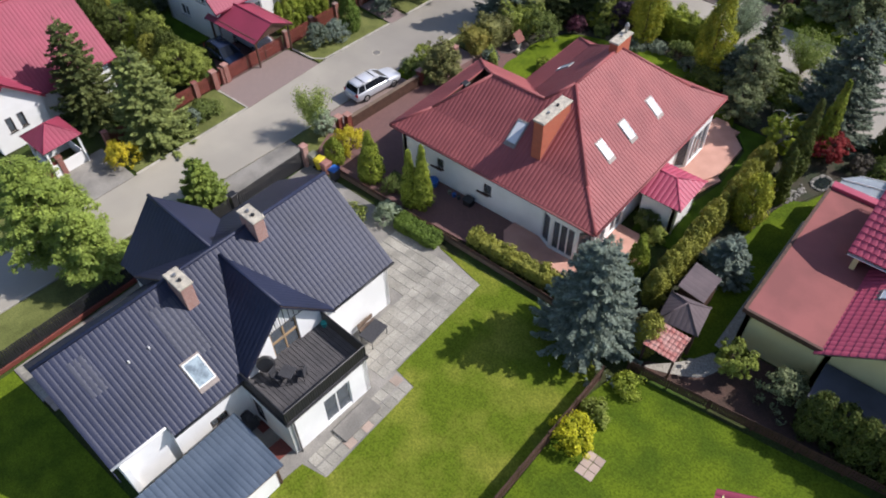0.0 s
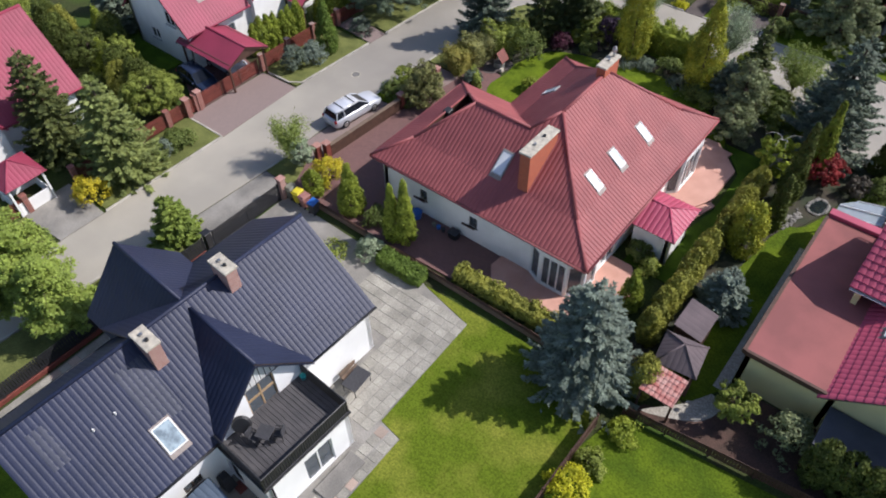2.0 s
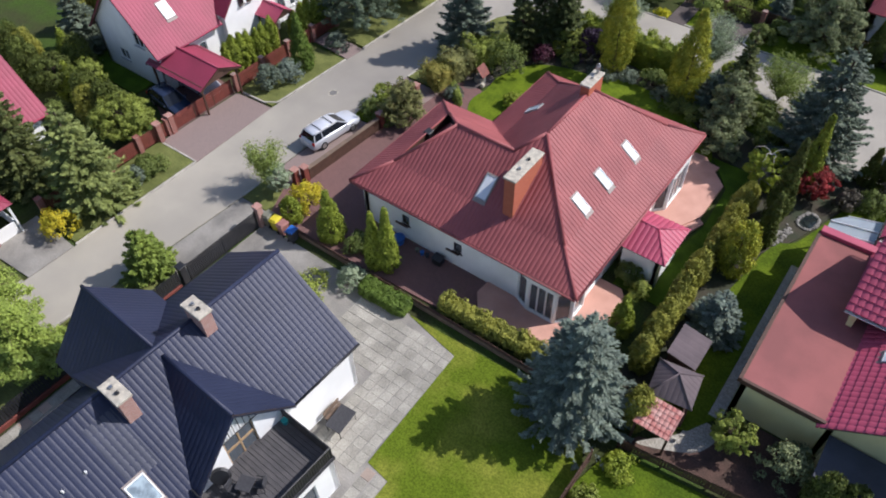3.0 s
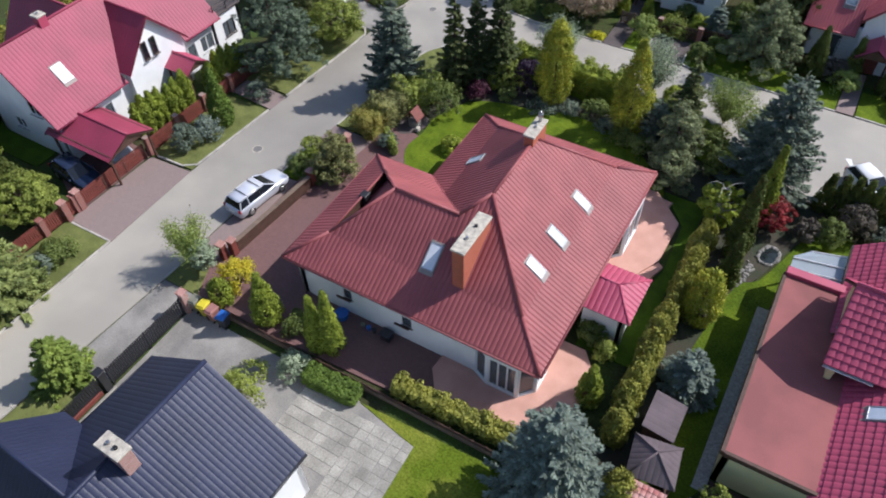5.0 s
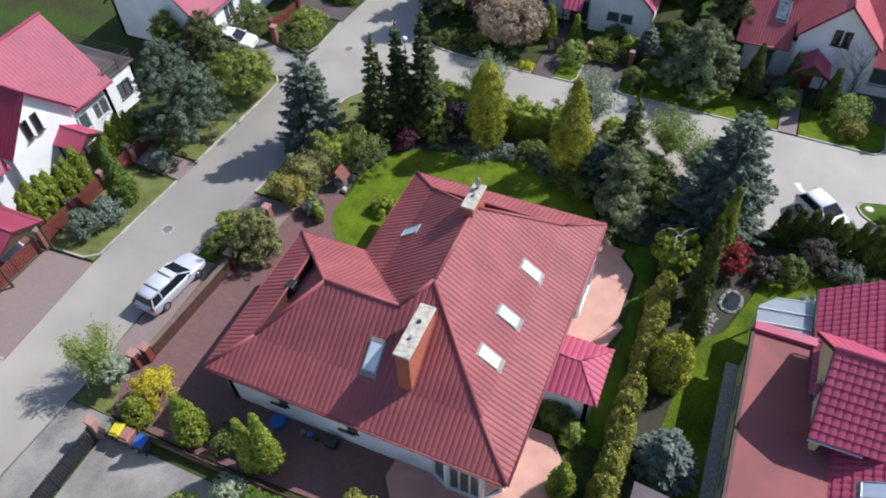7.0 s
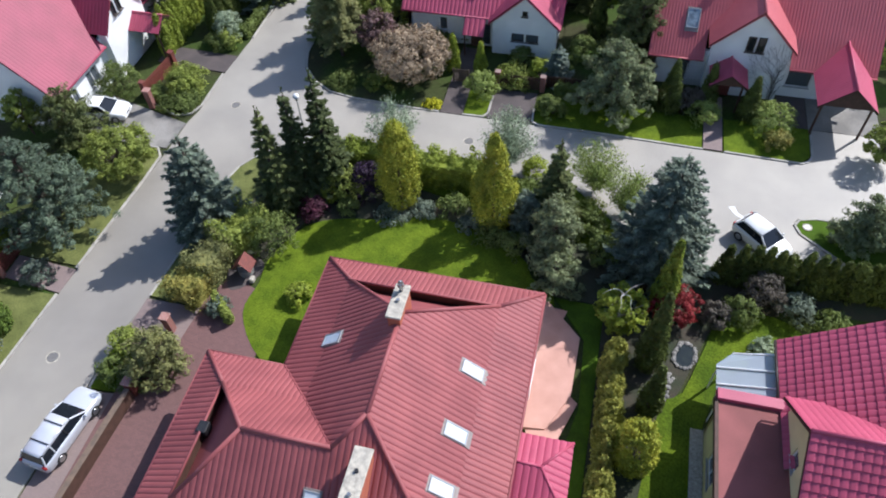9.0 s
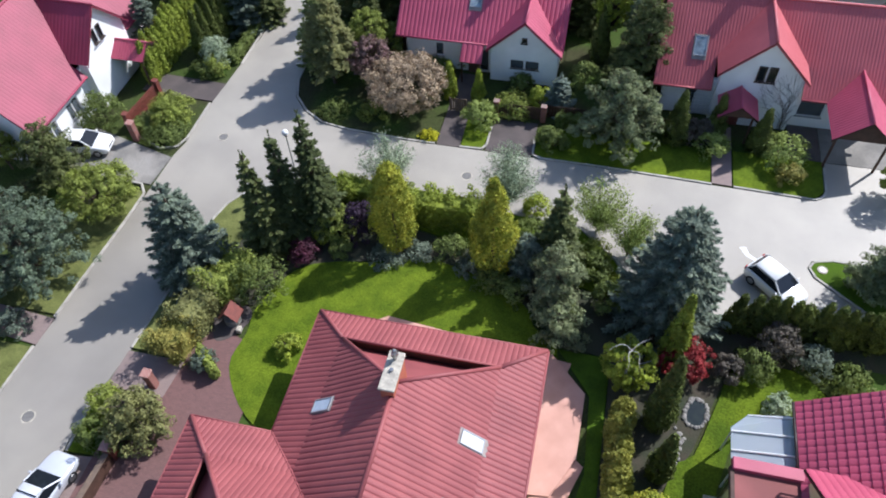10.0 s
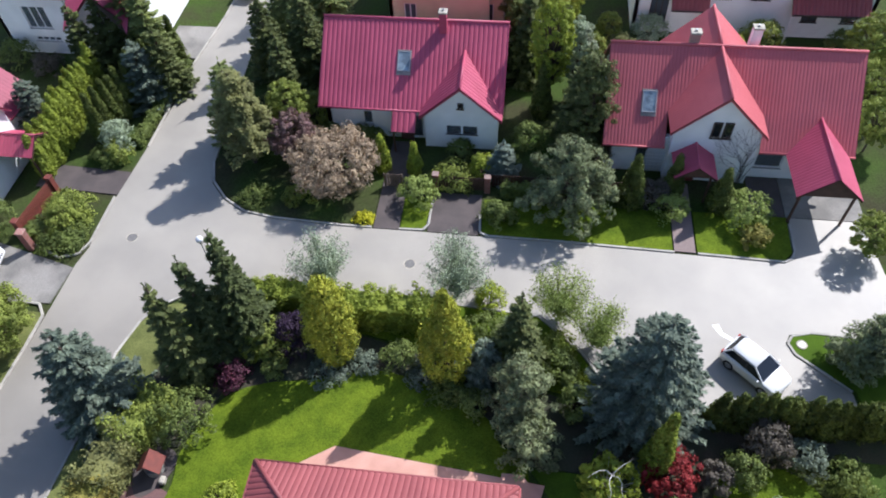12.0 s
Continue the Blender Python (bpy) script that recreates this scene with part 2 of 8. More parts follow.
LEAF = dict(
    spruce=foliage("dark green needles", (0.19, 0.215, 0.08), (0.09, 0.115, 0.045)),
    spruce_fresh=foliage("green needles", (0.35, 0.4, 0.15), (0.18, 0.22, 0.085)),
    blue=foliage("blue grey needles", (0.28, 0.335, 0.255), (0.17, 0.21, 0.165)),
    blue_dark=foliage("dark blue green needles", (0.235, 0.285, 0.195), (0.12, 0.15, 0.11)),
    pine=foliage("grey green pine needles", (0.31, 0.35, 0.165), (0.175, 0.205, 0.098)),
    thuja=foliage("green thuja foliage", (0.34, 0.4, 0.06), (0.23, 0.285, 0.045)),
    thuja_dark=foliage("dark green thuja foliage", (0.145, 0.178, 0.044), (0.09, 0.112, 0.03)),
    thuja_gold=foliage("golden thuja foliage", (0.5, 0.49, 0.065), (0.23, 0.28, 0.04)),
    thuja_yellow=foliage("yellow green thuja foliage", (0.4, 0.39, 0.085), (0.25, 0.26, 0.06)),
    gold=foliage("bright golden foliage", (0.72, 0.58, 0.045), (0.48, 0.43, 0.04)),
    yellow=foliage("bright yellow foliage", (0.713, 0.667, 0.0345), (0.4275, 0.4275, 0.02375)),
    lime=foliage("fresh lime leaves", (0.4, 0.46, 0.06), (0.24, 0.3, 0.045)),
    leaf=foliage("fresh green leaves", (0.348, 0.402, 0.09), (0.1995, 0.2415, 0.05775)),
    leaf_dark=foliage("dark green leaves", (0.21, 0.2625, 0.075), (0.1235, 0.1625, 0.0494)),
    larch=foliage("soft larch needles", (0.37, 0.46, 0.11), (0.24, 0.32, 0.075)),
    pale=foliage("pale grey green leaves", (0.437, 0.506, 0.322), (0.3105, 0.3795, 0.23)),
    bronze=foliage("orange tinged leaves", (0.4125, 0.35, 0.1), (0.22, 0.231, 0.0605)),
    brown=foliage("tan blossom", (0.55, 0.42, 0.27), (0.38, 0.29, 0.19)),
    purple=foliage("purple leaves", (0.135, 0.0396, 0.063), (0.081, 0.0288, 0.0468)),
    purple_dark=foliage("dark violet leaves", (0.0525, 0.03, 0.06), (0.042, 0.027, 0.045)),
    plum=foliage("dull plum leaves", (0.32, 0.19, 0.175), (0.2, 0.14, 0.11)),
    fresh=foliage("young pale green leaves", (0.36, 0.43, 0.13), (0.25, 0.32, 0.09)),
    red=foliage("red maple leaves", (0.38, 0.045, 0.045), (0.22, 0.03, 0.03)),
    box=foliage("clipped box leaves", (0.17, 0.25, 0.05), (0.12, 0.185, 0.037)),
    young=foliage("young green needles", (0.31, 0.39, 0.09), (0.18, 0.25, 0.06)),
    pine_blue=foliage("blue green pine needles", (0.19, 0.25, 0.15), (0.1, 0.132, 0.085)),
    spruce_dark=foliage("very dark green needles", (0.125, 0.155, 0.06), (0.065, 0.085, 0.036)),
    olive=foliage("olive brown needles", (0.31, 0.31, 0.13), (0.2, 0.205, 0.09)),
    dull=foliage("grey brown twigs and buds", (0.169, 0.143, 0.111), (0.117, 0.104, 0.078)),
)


def banded_road(m):
    """Tone bands along the road, with uneven edges: darker along the side road's middle stretch, paler to the south and
    on the cross street.
    """
    n, l = m.node_tree.nodes, m.node_tree.links
    hsv = next(x for x in n if x.type == "HUE_SAT")
    ramp = next(x for x in n if x.type == "VALTORGB")
    geo = next(x for x in n if x.type == "NEW_GEOMETRY")
    sep, span, wob, add = n.new("ShaderNodeSeparateXYZ"), n.new("ShaderNodeMapRange"), n.new("ShaderNodeTexNoise"), n.new("ShaderNodeMath")
    wob.inputs["Scale"].default_value, wob.inputs["Detail"].default_value = 0.25, 5.0
    add.operation = "MULTIPLY_ADD"
    add.inputs[1].default_value = 9.0
    l.new(geo.outputs["Position"], sep.inputs["Vector"])
    l.new(geo.outputs["Position"], wob.inputs["Vector"])
    l.new(wob.outputs["Fac"], add.inputs[0])
    l.new(sep.outputs["Y"], add.inputs[2])
    span.inputs["From Min"].default_value, span.inputs["From Max"].default_value = 0.0, 100.0
    l.new(add.outputs["Value"], span.inputs["Value"])
    tone_ramp = n.new("ShaderNodeValToRGB")
    e = tone_ramp.color_ramp.elements
    e[0].position, e[1].position = 0.34, 0.45
    e[0].color, e[1].color = (1.08, 1.08, 1.06, 1), (0.82, 0.82, 0.84, 1)
    for at, v in ((0.57, 0.84), (0.66, 1.04)):
        k = e.new(at)
        k.color = (v, v, v, 1)
    l.new(span.outputs["Result"], tone_ramp.inputs["Fac"])
    mix = n.new("ShaderNodeMixRGB")
    mix.blend_type = "MULTIPLY"
    mix.inputs["Fac"].default_value = 1.0
    l.new(tone_ramp.outputs["Color"], mix.inputs["Color2"])
    l.new(ramp.outputs["Color"], mix.inputs["Color1"])
    l.new(mix.outputs["Color"], hsv.inputs["Color"])


banded_road(M["road"])


# ---- helpers ----
def part(name, bm, mat, parent=None, label="", smooth=False):
    """Links a bmesh as one mesh object under a thing or a part; its coordinates are the world's where the thing already stands."""
    me = bpy.data.meshes.new(name)
    bmesh.ops.recalc_face_normals(bm, faces=bm.faces)
    bm.to_mesh(me)
    bm.free()
    me.materials.append(mat)
    if smooth:
        me.polygons.foreach_set("use_smooth", [True] * len(me.polygons))
    ob = new(name, me)
    if parent:
        ob.parent = parent
        if parent.type == "EMPTY":
            ob.matrix_parent_inverse = parent.matrix_basis.inverted()
    if label:
        ob["label"] = label
    return ob


def share(name, me, parent, m):
    """A piece that shares its mesh with others of its kind."""
    ob = new(name, me)
    ob.parent = parent
    if parent.type == "EMPTY":
        ob.matrix_parent_inverse = parent.matrix_basis.inverted()
    ob.matrix_basis = m
    return ob


def thing(name, label, category, at=(0, 0, 0), rz=0.0, group="", kind=""):
    ob = new(name)
    ob.empty_display_size = 0.2
    ob.matrix_basis = pose(*at, 0, 0, rz)
    return tagged(ob, label, category, group, kind)


def box(bm, x0, x1, y0, y1, z0, z1, bevel=0.0, m=None):
    r = bmesh.ops.create_cube(bm, size=1.0)
    vs = r["verts"]
    bmesh.ops.transform(bm, matrix=Matrix.LocRotScale(((x0 + x1) / 2, (y0 + y1) / 2, (z0 + z1) / 2), None, (abs(x1 - x0), abs(y1 - y0), abs(z1 - z0))), verts=vs)
    if bevel:
        es = list({e for v in vs for e in v.link_edges})
        vs = list({v for f in bmesh.ops.bevel(bm, geom=es, offset=bevel, segments=1, affect="EDGES")["faces"] for v in f.verts} | {v for v in vs if v.is_valid})
    if m is not None:
        bmesh.ops.transform(bm, matrix=m, verts=vs)
    return bm


def boxed(x0, x1, y0, y1, z0, z1, bevel=0.0, m=None):
    return box(bmesh.new(), x0, x1, y0, y1, z0, z1, bevel, m)


def prism(bm, poly, z0, z1):
    """A plate with the outline poly, from one height down to another."""
    low = [bm.verts.new((x, y, z0)) for x, y in poly]
    high = [bm.verts.new((x, y, z1)) for x, y in poly]
    k = len(poly)
    for a, b, c in tessellate_polygon([[Vector((x, y, 0)) for x, y in poly]]):
        bm.faces.new((high[a], high[b], high[c]))
    for i in range(k):
        bm.faces.new((low[i], low[(i + 1) % k], high[(i + 1) % k], high[i]))
    return bm


def solid(bm, pts, depth):
    """A flat polygon in space, given a thickness along depth."""
    a = [bm.verts.new(p) for p in pts]
    b = [bm.verts.new(Vector(p) + Vector(depth)) for p in pts]
    k = len(pts)
    bm.faces.new(a)
    bm.faces.new(b[::-1])
    for i in range(k):
        bm.faces.new((a[i], b[i], b[(i + 1) % k], a[(i + 1) % k]))
    return bm


def rod(bm, p, q, r0, r1=None, n=8):
    p, q = Vector(p), Vector(q)
    r1 = r0 if r1 is None else r1
    d = (q - p)
    turn = d.to_track_quat("Z", "Y").to_matrix().to_4x4()
    bmesh.ops.create_cone(bm, cap_ends=True, segments=n, radius1=r0, radius2=r1, depth=d.length, matrix=Matrix.Translation((p + q) / 2) @ turn)
    return bm


def smooth_line(pts, n=6, closed=True):
    """A rounded line through the given points."""
    out, k = [], len(pts)
    for i in range(k if closed else k - 1):
        p = [Vector(pts[j % k] if closed else pts[min(max(j, 0), k - 1)]) for j in (i - 1, i, i + 1, i + 2)]
        for s in range(n):
            t = s / n
            out.append(0.5 * (2 * p[1] + (p[2] - p[0]) * t + (2 * p[0] - 5 * p[1] + 4 * p[2] - p[3]) * t * t + (3 * p[1] - p[0] - 3 * p[2] + p[3]) * t ** 3))
    if not closed:
        out.append(Vector(pts[-1]))
    return [tuple(v) for v in out]


# ---- roofs and walls ----
def tile_face(pieces, wave=0.34, amp=0.038, step=0.5, lift=0.0, thick=0.06):
    """A roof plane of pressed metal tile: ribs down the slope and small steps across it, cut to the outline of the pieces."""
    P = [Vector(p) for p in pieces[0]]
    n = (P[1] - P[0]).cross(P[2] - P[0])
    n = (n if n.z > 0 else -n).normalized()
    u = (Vector((0, 0, 1)) - n * n.z).normalized()
    a = u.cross(n).normalized()
    o = P[0]
    bm = bmesh.new()
    for piece in pieces:
        Q = [Vector(p) for p in piece]
        ca, cu = [(q - o).dot(a) for q in Q], [(q - o).dot(u) for q in Q]
        ia0, ia1 = math.floor(min(ca) / wave * 4) - 1, math.ceil(max(ca) / wave * 4) + 1
        cols = [(i * wave / 4, amp * (0.0, 0.85, 1.0, 0.85)[i % 4]) for i in range(ia0, ia1 + 1)]
        rows = []
        for j in range(math.floor(min(cu) / step) - 1, math.ceil(max(cu) / step) + 1):
            rows += [(j * step, lift), ((j + 0.93) * step, 0.0)] if lift else [(j * step, 0.0)]
        tmp = bmesh.new()
        grid = [[tmp.verts.new(o + a * x + u * y + n * (hx + hy)) for x, hx in cols] for y, hy in rows]
        for r0, r1 in zip(grid, grid[1:]):
            for k in range(len(cols) - 1):
                tmp.faces.new((r0[k], r0[k + 1], r1[k + 1], r1[k]))
        mid = sum(Q, Vector()) / len(Q)
        for i in range(len(Q)):
            p, q = Q[i], Q[(i + 1) % len(Q)]
            side = (q - p).cross(n).normalized()
            side = -side if side.dot(mid - p) > 0 else side
            bmesh.ops.bisect_plane(tmp, geom=tmp.verts[:] + tmp.edges[:] + tmp.faces[:], plane_co=p, plane_no=side, clear_outer=True)
        me = bpy.data.meshes.new("tmp")
        tmp.to_mesh(me)
        tmp.free()
        bm.from_mesh(me)
        bpy.data.meshes.remove(me)
    bmesh.ops.remove_doubles(bm, verts=bm.verts, dist=0.002)
    under = bmesh.new()
    for piece in pieces:
        solid(under, [Vector(q) - n * 0.02 for q in piece], -n * thick)
    bmesh.ops.remove_doubles(under, verts=under.verts, dist=0.002)
    return bm, under


def roof_face(parent, mat, *pieces, **kw):
    bm, under = tile_face(pieces, **kw)
    me = bpy.data.meshes.new("roof_face")
    bm.to_mesh(me)
    bm.free()
    me.materials.append(mat)
    ob = new("roof_face", me)
    ob.parent = parent
    ob.matrix_parent_inverse = parent.matrix_basis.inverted()
    part("roof_deck", under, M["wood_grey"], ob)
    return ob


def ridge(parent, mat, p, q, r=0.11):
    part("ridge_cap", rod(bmesh.new(), p, q, r, n=10), mat, parent, smooth=True)


def gutter(parent, mat, p, q, r=0.075):
    part("gutter", rod(bmesh.new(), p, q, r, n=8), mat, parent, smooth=True)


def downpipe(parent, mat, x, y, z):
    part("downpipe", rod(bmesh.new(), (x, y, 0), (x, y, z), 0.05, n=8), mat, parent, smooth=True)


def window_in(parent, o, d, nrm, s0, s1, z0, z1, frame_mat, bars=1, sill=True, cross=False, glass="glass"):
    """A window in a wall: o is the wall's start, d its direction, nrm the way out."""
    def P(s, z, out):
        v = o + d * s + nrm * out
        return (v.x, v.y, z)
    m = Matrix(((d.x, nrm.x, 0, o.x), (d.y, nrm.y, 0, o.y), (0, 0, 1, 0), (0, 0, 0, 1)))
    bm, w = bmesh.new(), 0.075
    for a, b, c, e in ((s0, s0 + w, z0, z1), (s1 - w, s1, z0, z1), (s0 + w, s1 - w, z0, z0 + w), (s0 + w, s1 - w, z1 - w, z1)):
        box(bm, a, b, -0.16, -0.07, c, e, 0, m)
    bmesh.ops.remove_doubles(bm, verts=bm.verts, dist=0.001)
    win = part("window", bm, frame_mat, parent)
    for k in range(1, bars + 1):
        c = s0 + (s1 - s0) * k / (bars + 1)
        part("mullion", boxed(c - 0.05, c + 0.05, -0.155, -0.075, z0 + w, z1 - w, 0.008, m), frame_mat, win)
    part("pane", boxed(s0 + w, s1 - w, -0.125, -0.115, z0 + w, z1 - w, 0, m), M[glass], win)
    if glass == "glass":
        # a dark board behind the glass stands in for the room's unlit depth
        part("room", boxed(s0 - 0.2, s1 + 0.2, -1.3, -1.2, z0 - 0.2, z1 + 0.2, 0, m), M["room"], win, "dark board standing in for the unlit room")
    if sill:
        part("sill", boxed(s0 - 0.08, s1 + 0.08, -0.06, 0.07, z0 - 0.05, z0, 0.01, m), M["frame_grey"] if frame_mat != M["frame_dark"] else M["frame_dark"], win)
    return win


def wall(parent, a, b, z0, z1, mat, openings=(), thick=0.3, frame_mat=None, name="wall", gable=None):
    """A wall from a to b, its outer face to the right of that way. openings: (from, to, sill, head, bars). gable: (along, height) of a peak."""
    a, b = Vector(a), Vector(b)
    d = (b - a).normalized()
    nrm = Vector((d.y, -d.x))
    length = (b - a).length
    m = Matrix(((d.x, nrm.x, 0, a.x), (d.y, nrm.y, 0, a.y), (0, 0, 1, 0), (0, 0, 0, 1)))
    bm = bmesh.new()
    ss = sorted({0.0, length, *[o[0] for o in openings], *[o[1] for o in openings]})
    zs = sorted({z0, z1, *[o[2] for o in openings if o[2] < z1], *[o[3] for o in openings if o[3] < z1]})
    for s0, s1 in zip(ss, ss[1:]):
        for c0, c1 in zip(zs, zs[1:]):
            sm, cm = (s0 + s1) / 2, (c0 + c1) / 2
            if not any(o[0] < sm < o[1] and o[2] < cm < o[3] for o in openings):
                box(bm, s0, s1, -thick, 0, c0, c1, 0, m)
    if gable:
        g = [m @ Vector((s, 0, z)) for s, z in ((0, z1), (length, z1), gable)]
        solid(bm, g, m.to_3x3() @ Vector((0, -thick, 0)))
    bmesh.ops.remove_doubles(bm, verts=bm.verts, dist=0.001)
    w = part(name, bm, mat, parent)
    for o in openings:
        # high panes are coloured dark like an unlit room; solid gable behind them
        high = o[3] > z1
        window_in(parent, a + nrm * 0.17 if high else a, d, nrm, o[0], o[1], o[2], o[3], frame_mat or M["frame"], o[4] if len(o) > 4 else 1, sill=o[2] > z0 + 0.3, glass="car_glass" if high else "glass")
    return w


def plane_z(p, q, r):
    """The height over the plan of the plane through three points."""
    p, q, r = Vector(p), Vector(q), Vector(r)
    n = (q - p).cross(r - p)
    n = n if n.z > 0 else -n
    return (lambda x, y: p.z - (n.x * (x - p.x) + n.y * (y - p.y)) / n.z), n.normalized()


def skylight(parent, face, x, y, w=0.72, length=1.3, pane="white_pane", frame_mat="frame_grey"):
    zf, n = plane_z(*face)
    u = (Vector((0, 0, 1)) - n * n.z).normalized()
    a = u.cross(n).normalized()
    m = Matrix((( a.x, u.x, n.x, x), (a.y, u.y, n.y, y), (a.z, u.z, n.z, zf(x, y)), (0, 0, 0, 1)))
    bm, h, e = bmesh.new(), 0.11, 0.07
    for c in ((-w / 2, -w / 2 + e, -length / 2, length / 2), (w / 2 - e, w / 2, -length / 2, length / 2),
              (-w / 2 + e, w / 2 - e, -length / 2, -length / 2 + e), (-w / 2 + e, w / 2 - e, length / 2 - e, length / 2)):
        box(bm, *c, -0.02, h, 0.01, m)
    sk = part("skylight", bm, M[frame_mat], parent, "grey metal frame")
    part("pane", boxed(-w / 2 + e, w / 2 - e, -length / 2 + e, length / 2 - e, 0.05, 0.085, 0, m), M[pane], sk, "pale pane of drawn blind and painted sky reflection" if pane == "white_pane" else "pane coloured like reflected sky")
    part("flashing", boxed(-w / 2 - 0.05, w / 2 + 0.05, -length / 2 - 0.26, length / 2 + 0.1, 0.015, 0.05, 0.01, m), M["flashing"], sk)


def chimney(parent, x0, x1, y0, y1, z0, z1, mat, cap=0.07, pots=2, cowl=False):
    bm = boxed(x0, x1, y0, y1, z0, z1, 0.015)
    ch = part("chimney", bm, mat, parent, "brick chimney stack")
    bm = boxed(x0 - cap, x1 + cap, y0 - cap, y1 + cap, z1, z1 + 0.14, 0.02)
    part("chimney_cap", bm, M["concrete"], ch, "pale weathered concrete cap")
    along_y = y1 - y0 > x1 - x0
    for k in range(pots):
        f = (k + 1) / (pots + 1)
        cx, cy = ((x0 + x1) / 2, y0 + (y1 - y0) * f) if along_y else (x0 + (x1 - x0) * f, (y0 + y1) / 2)
        bm = rod(bmesh.new(), (cx, cy, z1 + 0.14), (cx, cy, z1 + 0.26), 0.1, 0.09, 10)
        part("flue", bm, M["dark"] if k % 2 else M["metal"], ch)
    if cowl:
        cx, cy = (x0 + x1) / 2, y1 - 0.3
        bm = rod(bmesh.new(), (cx, cy, z1 + 0.14), (cx, cy, z1 + 0.5), 0.09, 0.09, 10)
        rod(bm, (cx, cy, z1 + 0.5), (cx, cy, z1 + 0.78), 0.17, 0.13, 12)
        rod(bm, (cx, cy, z1 + 0.78), (cx, cy, z1 + 0.9), 0.13, 0.03, 12)
        part("cowl", bm, M["metal"], ch, "shiny steel chimney cowl", True)
    return ch


# ---- ground ----
def plate(name, poly, z0, z1, mat, label="", rounded=0, parent=None):
    poly = smooth_line(poly, rounded) if rounded else poly
    ob = part(name, prism(bmesh.new(), poly, z0, z1), mat, parent, label)
    return tagged(ob, kind="structure")


bm = bmesh.new()
bmesh.ops.create_grid(bm, x_segments=60, y_segments=60, size=2500)
for v in bm.verts:
    v.co.z = -0.08
tagged(part("ground", bm, M["ground"], label="dark ground of earth and rough grass"), kind="structure")

WEST_EDGE = [(-44, -60), (-43.2, -5), (-42.9, 12), (-42.75, 25.6), (-42.95, 33.5), (-42.5, 42), (-42.25, 47), (-41.95, 52), (-41.8, 55.3), (-41.7, 58.5), (-41.4, 60), (-41.4, 64.3), (-40.8, 73.2), (-40.8, 79.4), (-40.2, 86), (-39.3, 125), (-34.5, 125), (-36.6, 90), (-36.6, 83), (-36.1, 75), (-35.7, 68.4), (-35.1, 66.4), (-33.8, 64.9), (-32.2, 63.9), (-30, 63.5)]
STREET_EDGE = [(-25.3, 63.25), (-20.1, 63.25), (-10.6, 63.1), (-3.6, 62.9), (2.8, 62.7), (3.3, 63), (3.6, 63.6), (3.7, 66.5), (8.2, 66.5), (8.6, 62.4), (30, 60), (60, 58), (60, 53), (30, 55.5), (9, 57.6), (3.4, 57.8), (2.2, 57.5), (1.9, 56.9), (2.2, 56.1), (4.9, 54), (5.2, 51.8), (-7, 51.8), (-8, 53.2), (-9.5, 55.3)]
CORNER_EDGE = [(-10.8, 56.5), (-12, 57.5), (-19, 58), (-24.3, 58), (-31, 57.9), (-33.6, 57.2), (-35.2, 56), (-35.9, 54.8), (-36.5, 52.5), (-36.4, 48), (-36.6, 44), (-37.2, 39), (-37.4, 30), (-37.3, 25), (-37.9, 15), (-39, -5), (-40, -60)]
ROAD = WEST_EDGE + STREET_EDGE + CORNER_EDGE
plate("road", ROAD, -0.07, 0.0, M["road"], "pale grey worn concrete road with darker patches")
plate("driveway", [(-46.8, 25.7), (-42.8, 25.65), (-42.95, 33.4), (-46.7, 33.2)], -0.07, 0.012, M["pave_brown"], "brown brick paved driveway")
plate("driveway", [(-47.5, 11.6), (-42.95, 11.9), (-42.9, 15.2), (-47.5, 15.4)], -0.07, 0.012, M["slab_floor"], "grey paved driveway")
plate("driveway", [(-49, 55.6), (-42.0, 55.5), (-41.75, 58.3), (-49, 60.2)], -0.07, 0.012, M["slab_floor"], "grey concrete driveway with light stains")
plate("driveway", [(-47.6, 65), (-41.4, 64.7), (-41.2, 66.9), (-47.6, 67.2)], -0.07, 0.01, M["pave_dark"], "dark paved driveway")
plate("driveway", [(-44, 80.4), (-41.0, 80.0), (-40.35, 84.4), (-44, 84.4)], -0.07, 0.012, M["slab_floor"], "grey paved driveway at the end of a hedge")
plate("path", [(-46.8, 42.4), (-42.5, 42), (-42.45, 43.9), (-46.8, 44.2)], -0.07, 0.012, M["pave_brown"], "brown brick garden path")
plate("driveway", [(-37.35, 27.4), (-35.5, 27.2), (-35.5, 36.4), (-37.1, 36.2)], -0.07, 0.01, M["pave_brown"], "brown brick paved forecourt")
plate("driveway", [(-35.5, 25.2), (-28.6, 25.0), (-28.6, 44.2), (-32.4, 45.6), (-33.6, 42.2), (-35.5, 40.6)], -0.07, 0.014, M["pave_red"], "dark red brick paved yard")
plate("driveway", [(-36.9, 40.4), (-33.4, 40.4), (-33.2, 42.8), (-36.8, 42.8)], -0.07, 0.018, M["pave_brown"], "brown paved gate passage")
plate("path", [(-28.6, 25.0), (-13.5, 25.6), (-13.5, 28.9), (-28.6, 28.9)], -0.07, 0.014, M["pave_red"], "dark red brick paved side path")
plate("path", smooth_line([(-32.2, 44.6), (-31.2, 44.9), (-30.55, 46.4), (-31.2, 47.2), (-32.8, 46.8)], 4), -0.07, 0.02, M["pave_dark"], "dark paved garden nook")
plate("path", [(-25.0, 45), (-12, 45), (-11.4, 47.2), (-22.4, 48.2), (-24.4, 46.9)], -0.07, 0.09, M["terrace"], "pinkish terracotta paved strip behind the house")
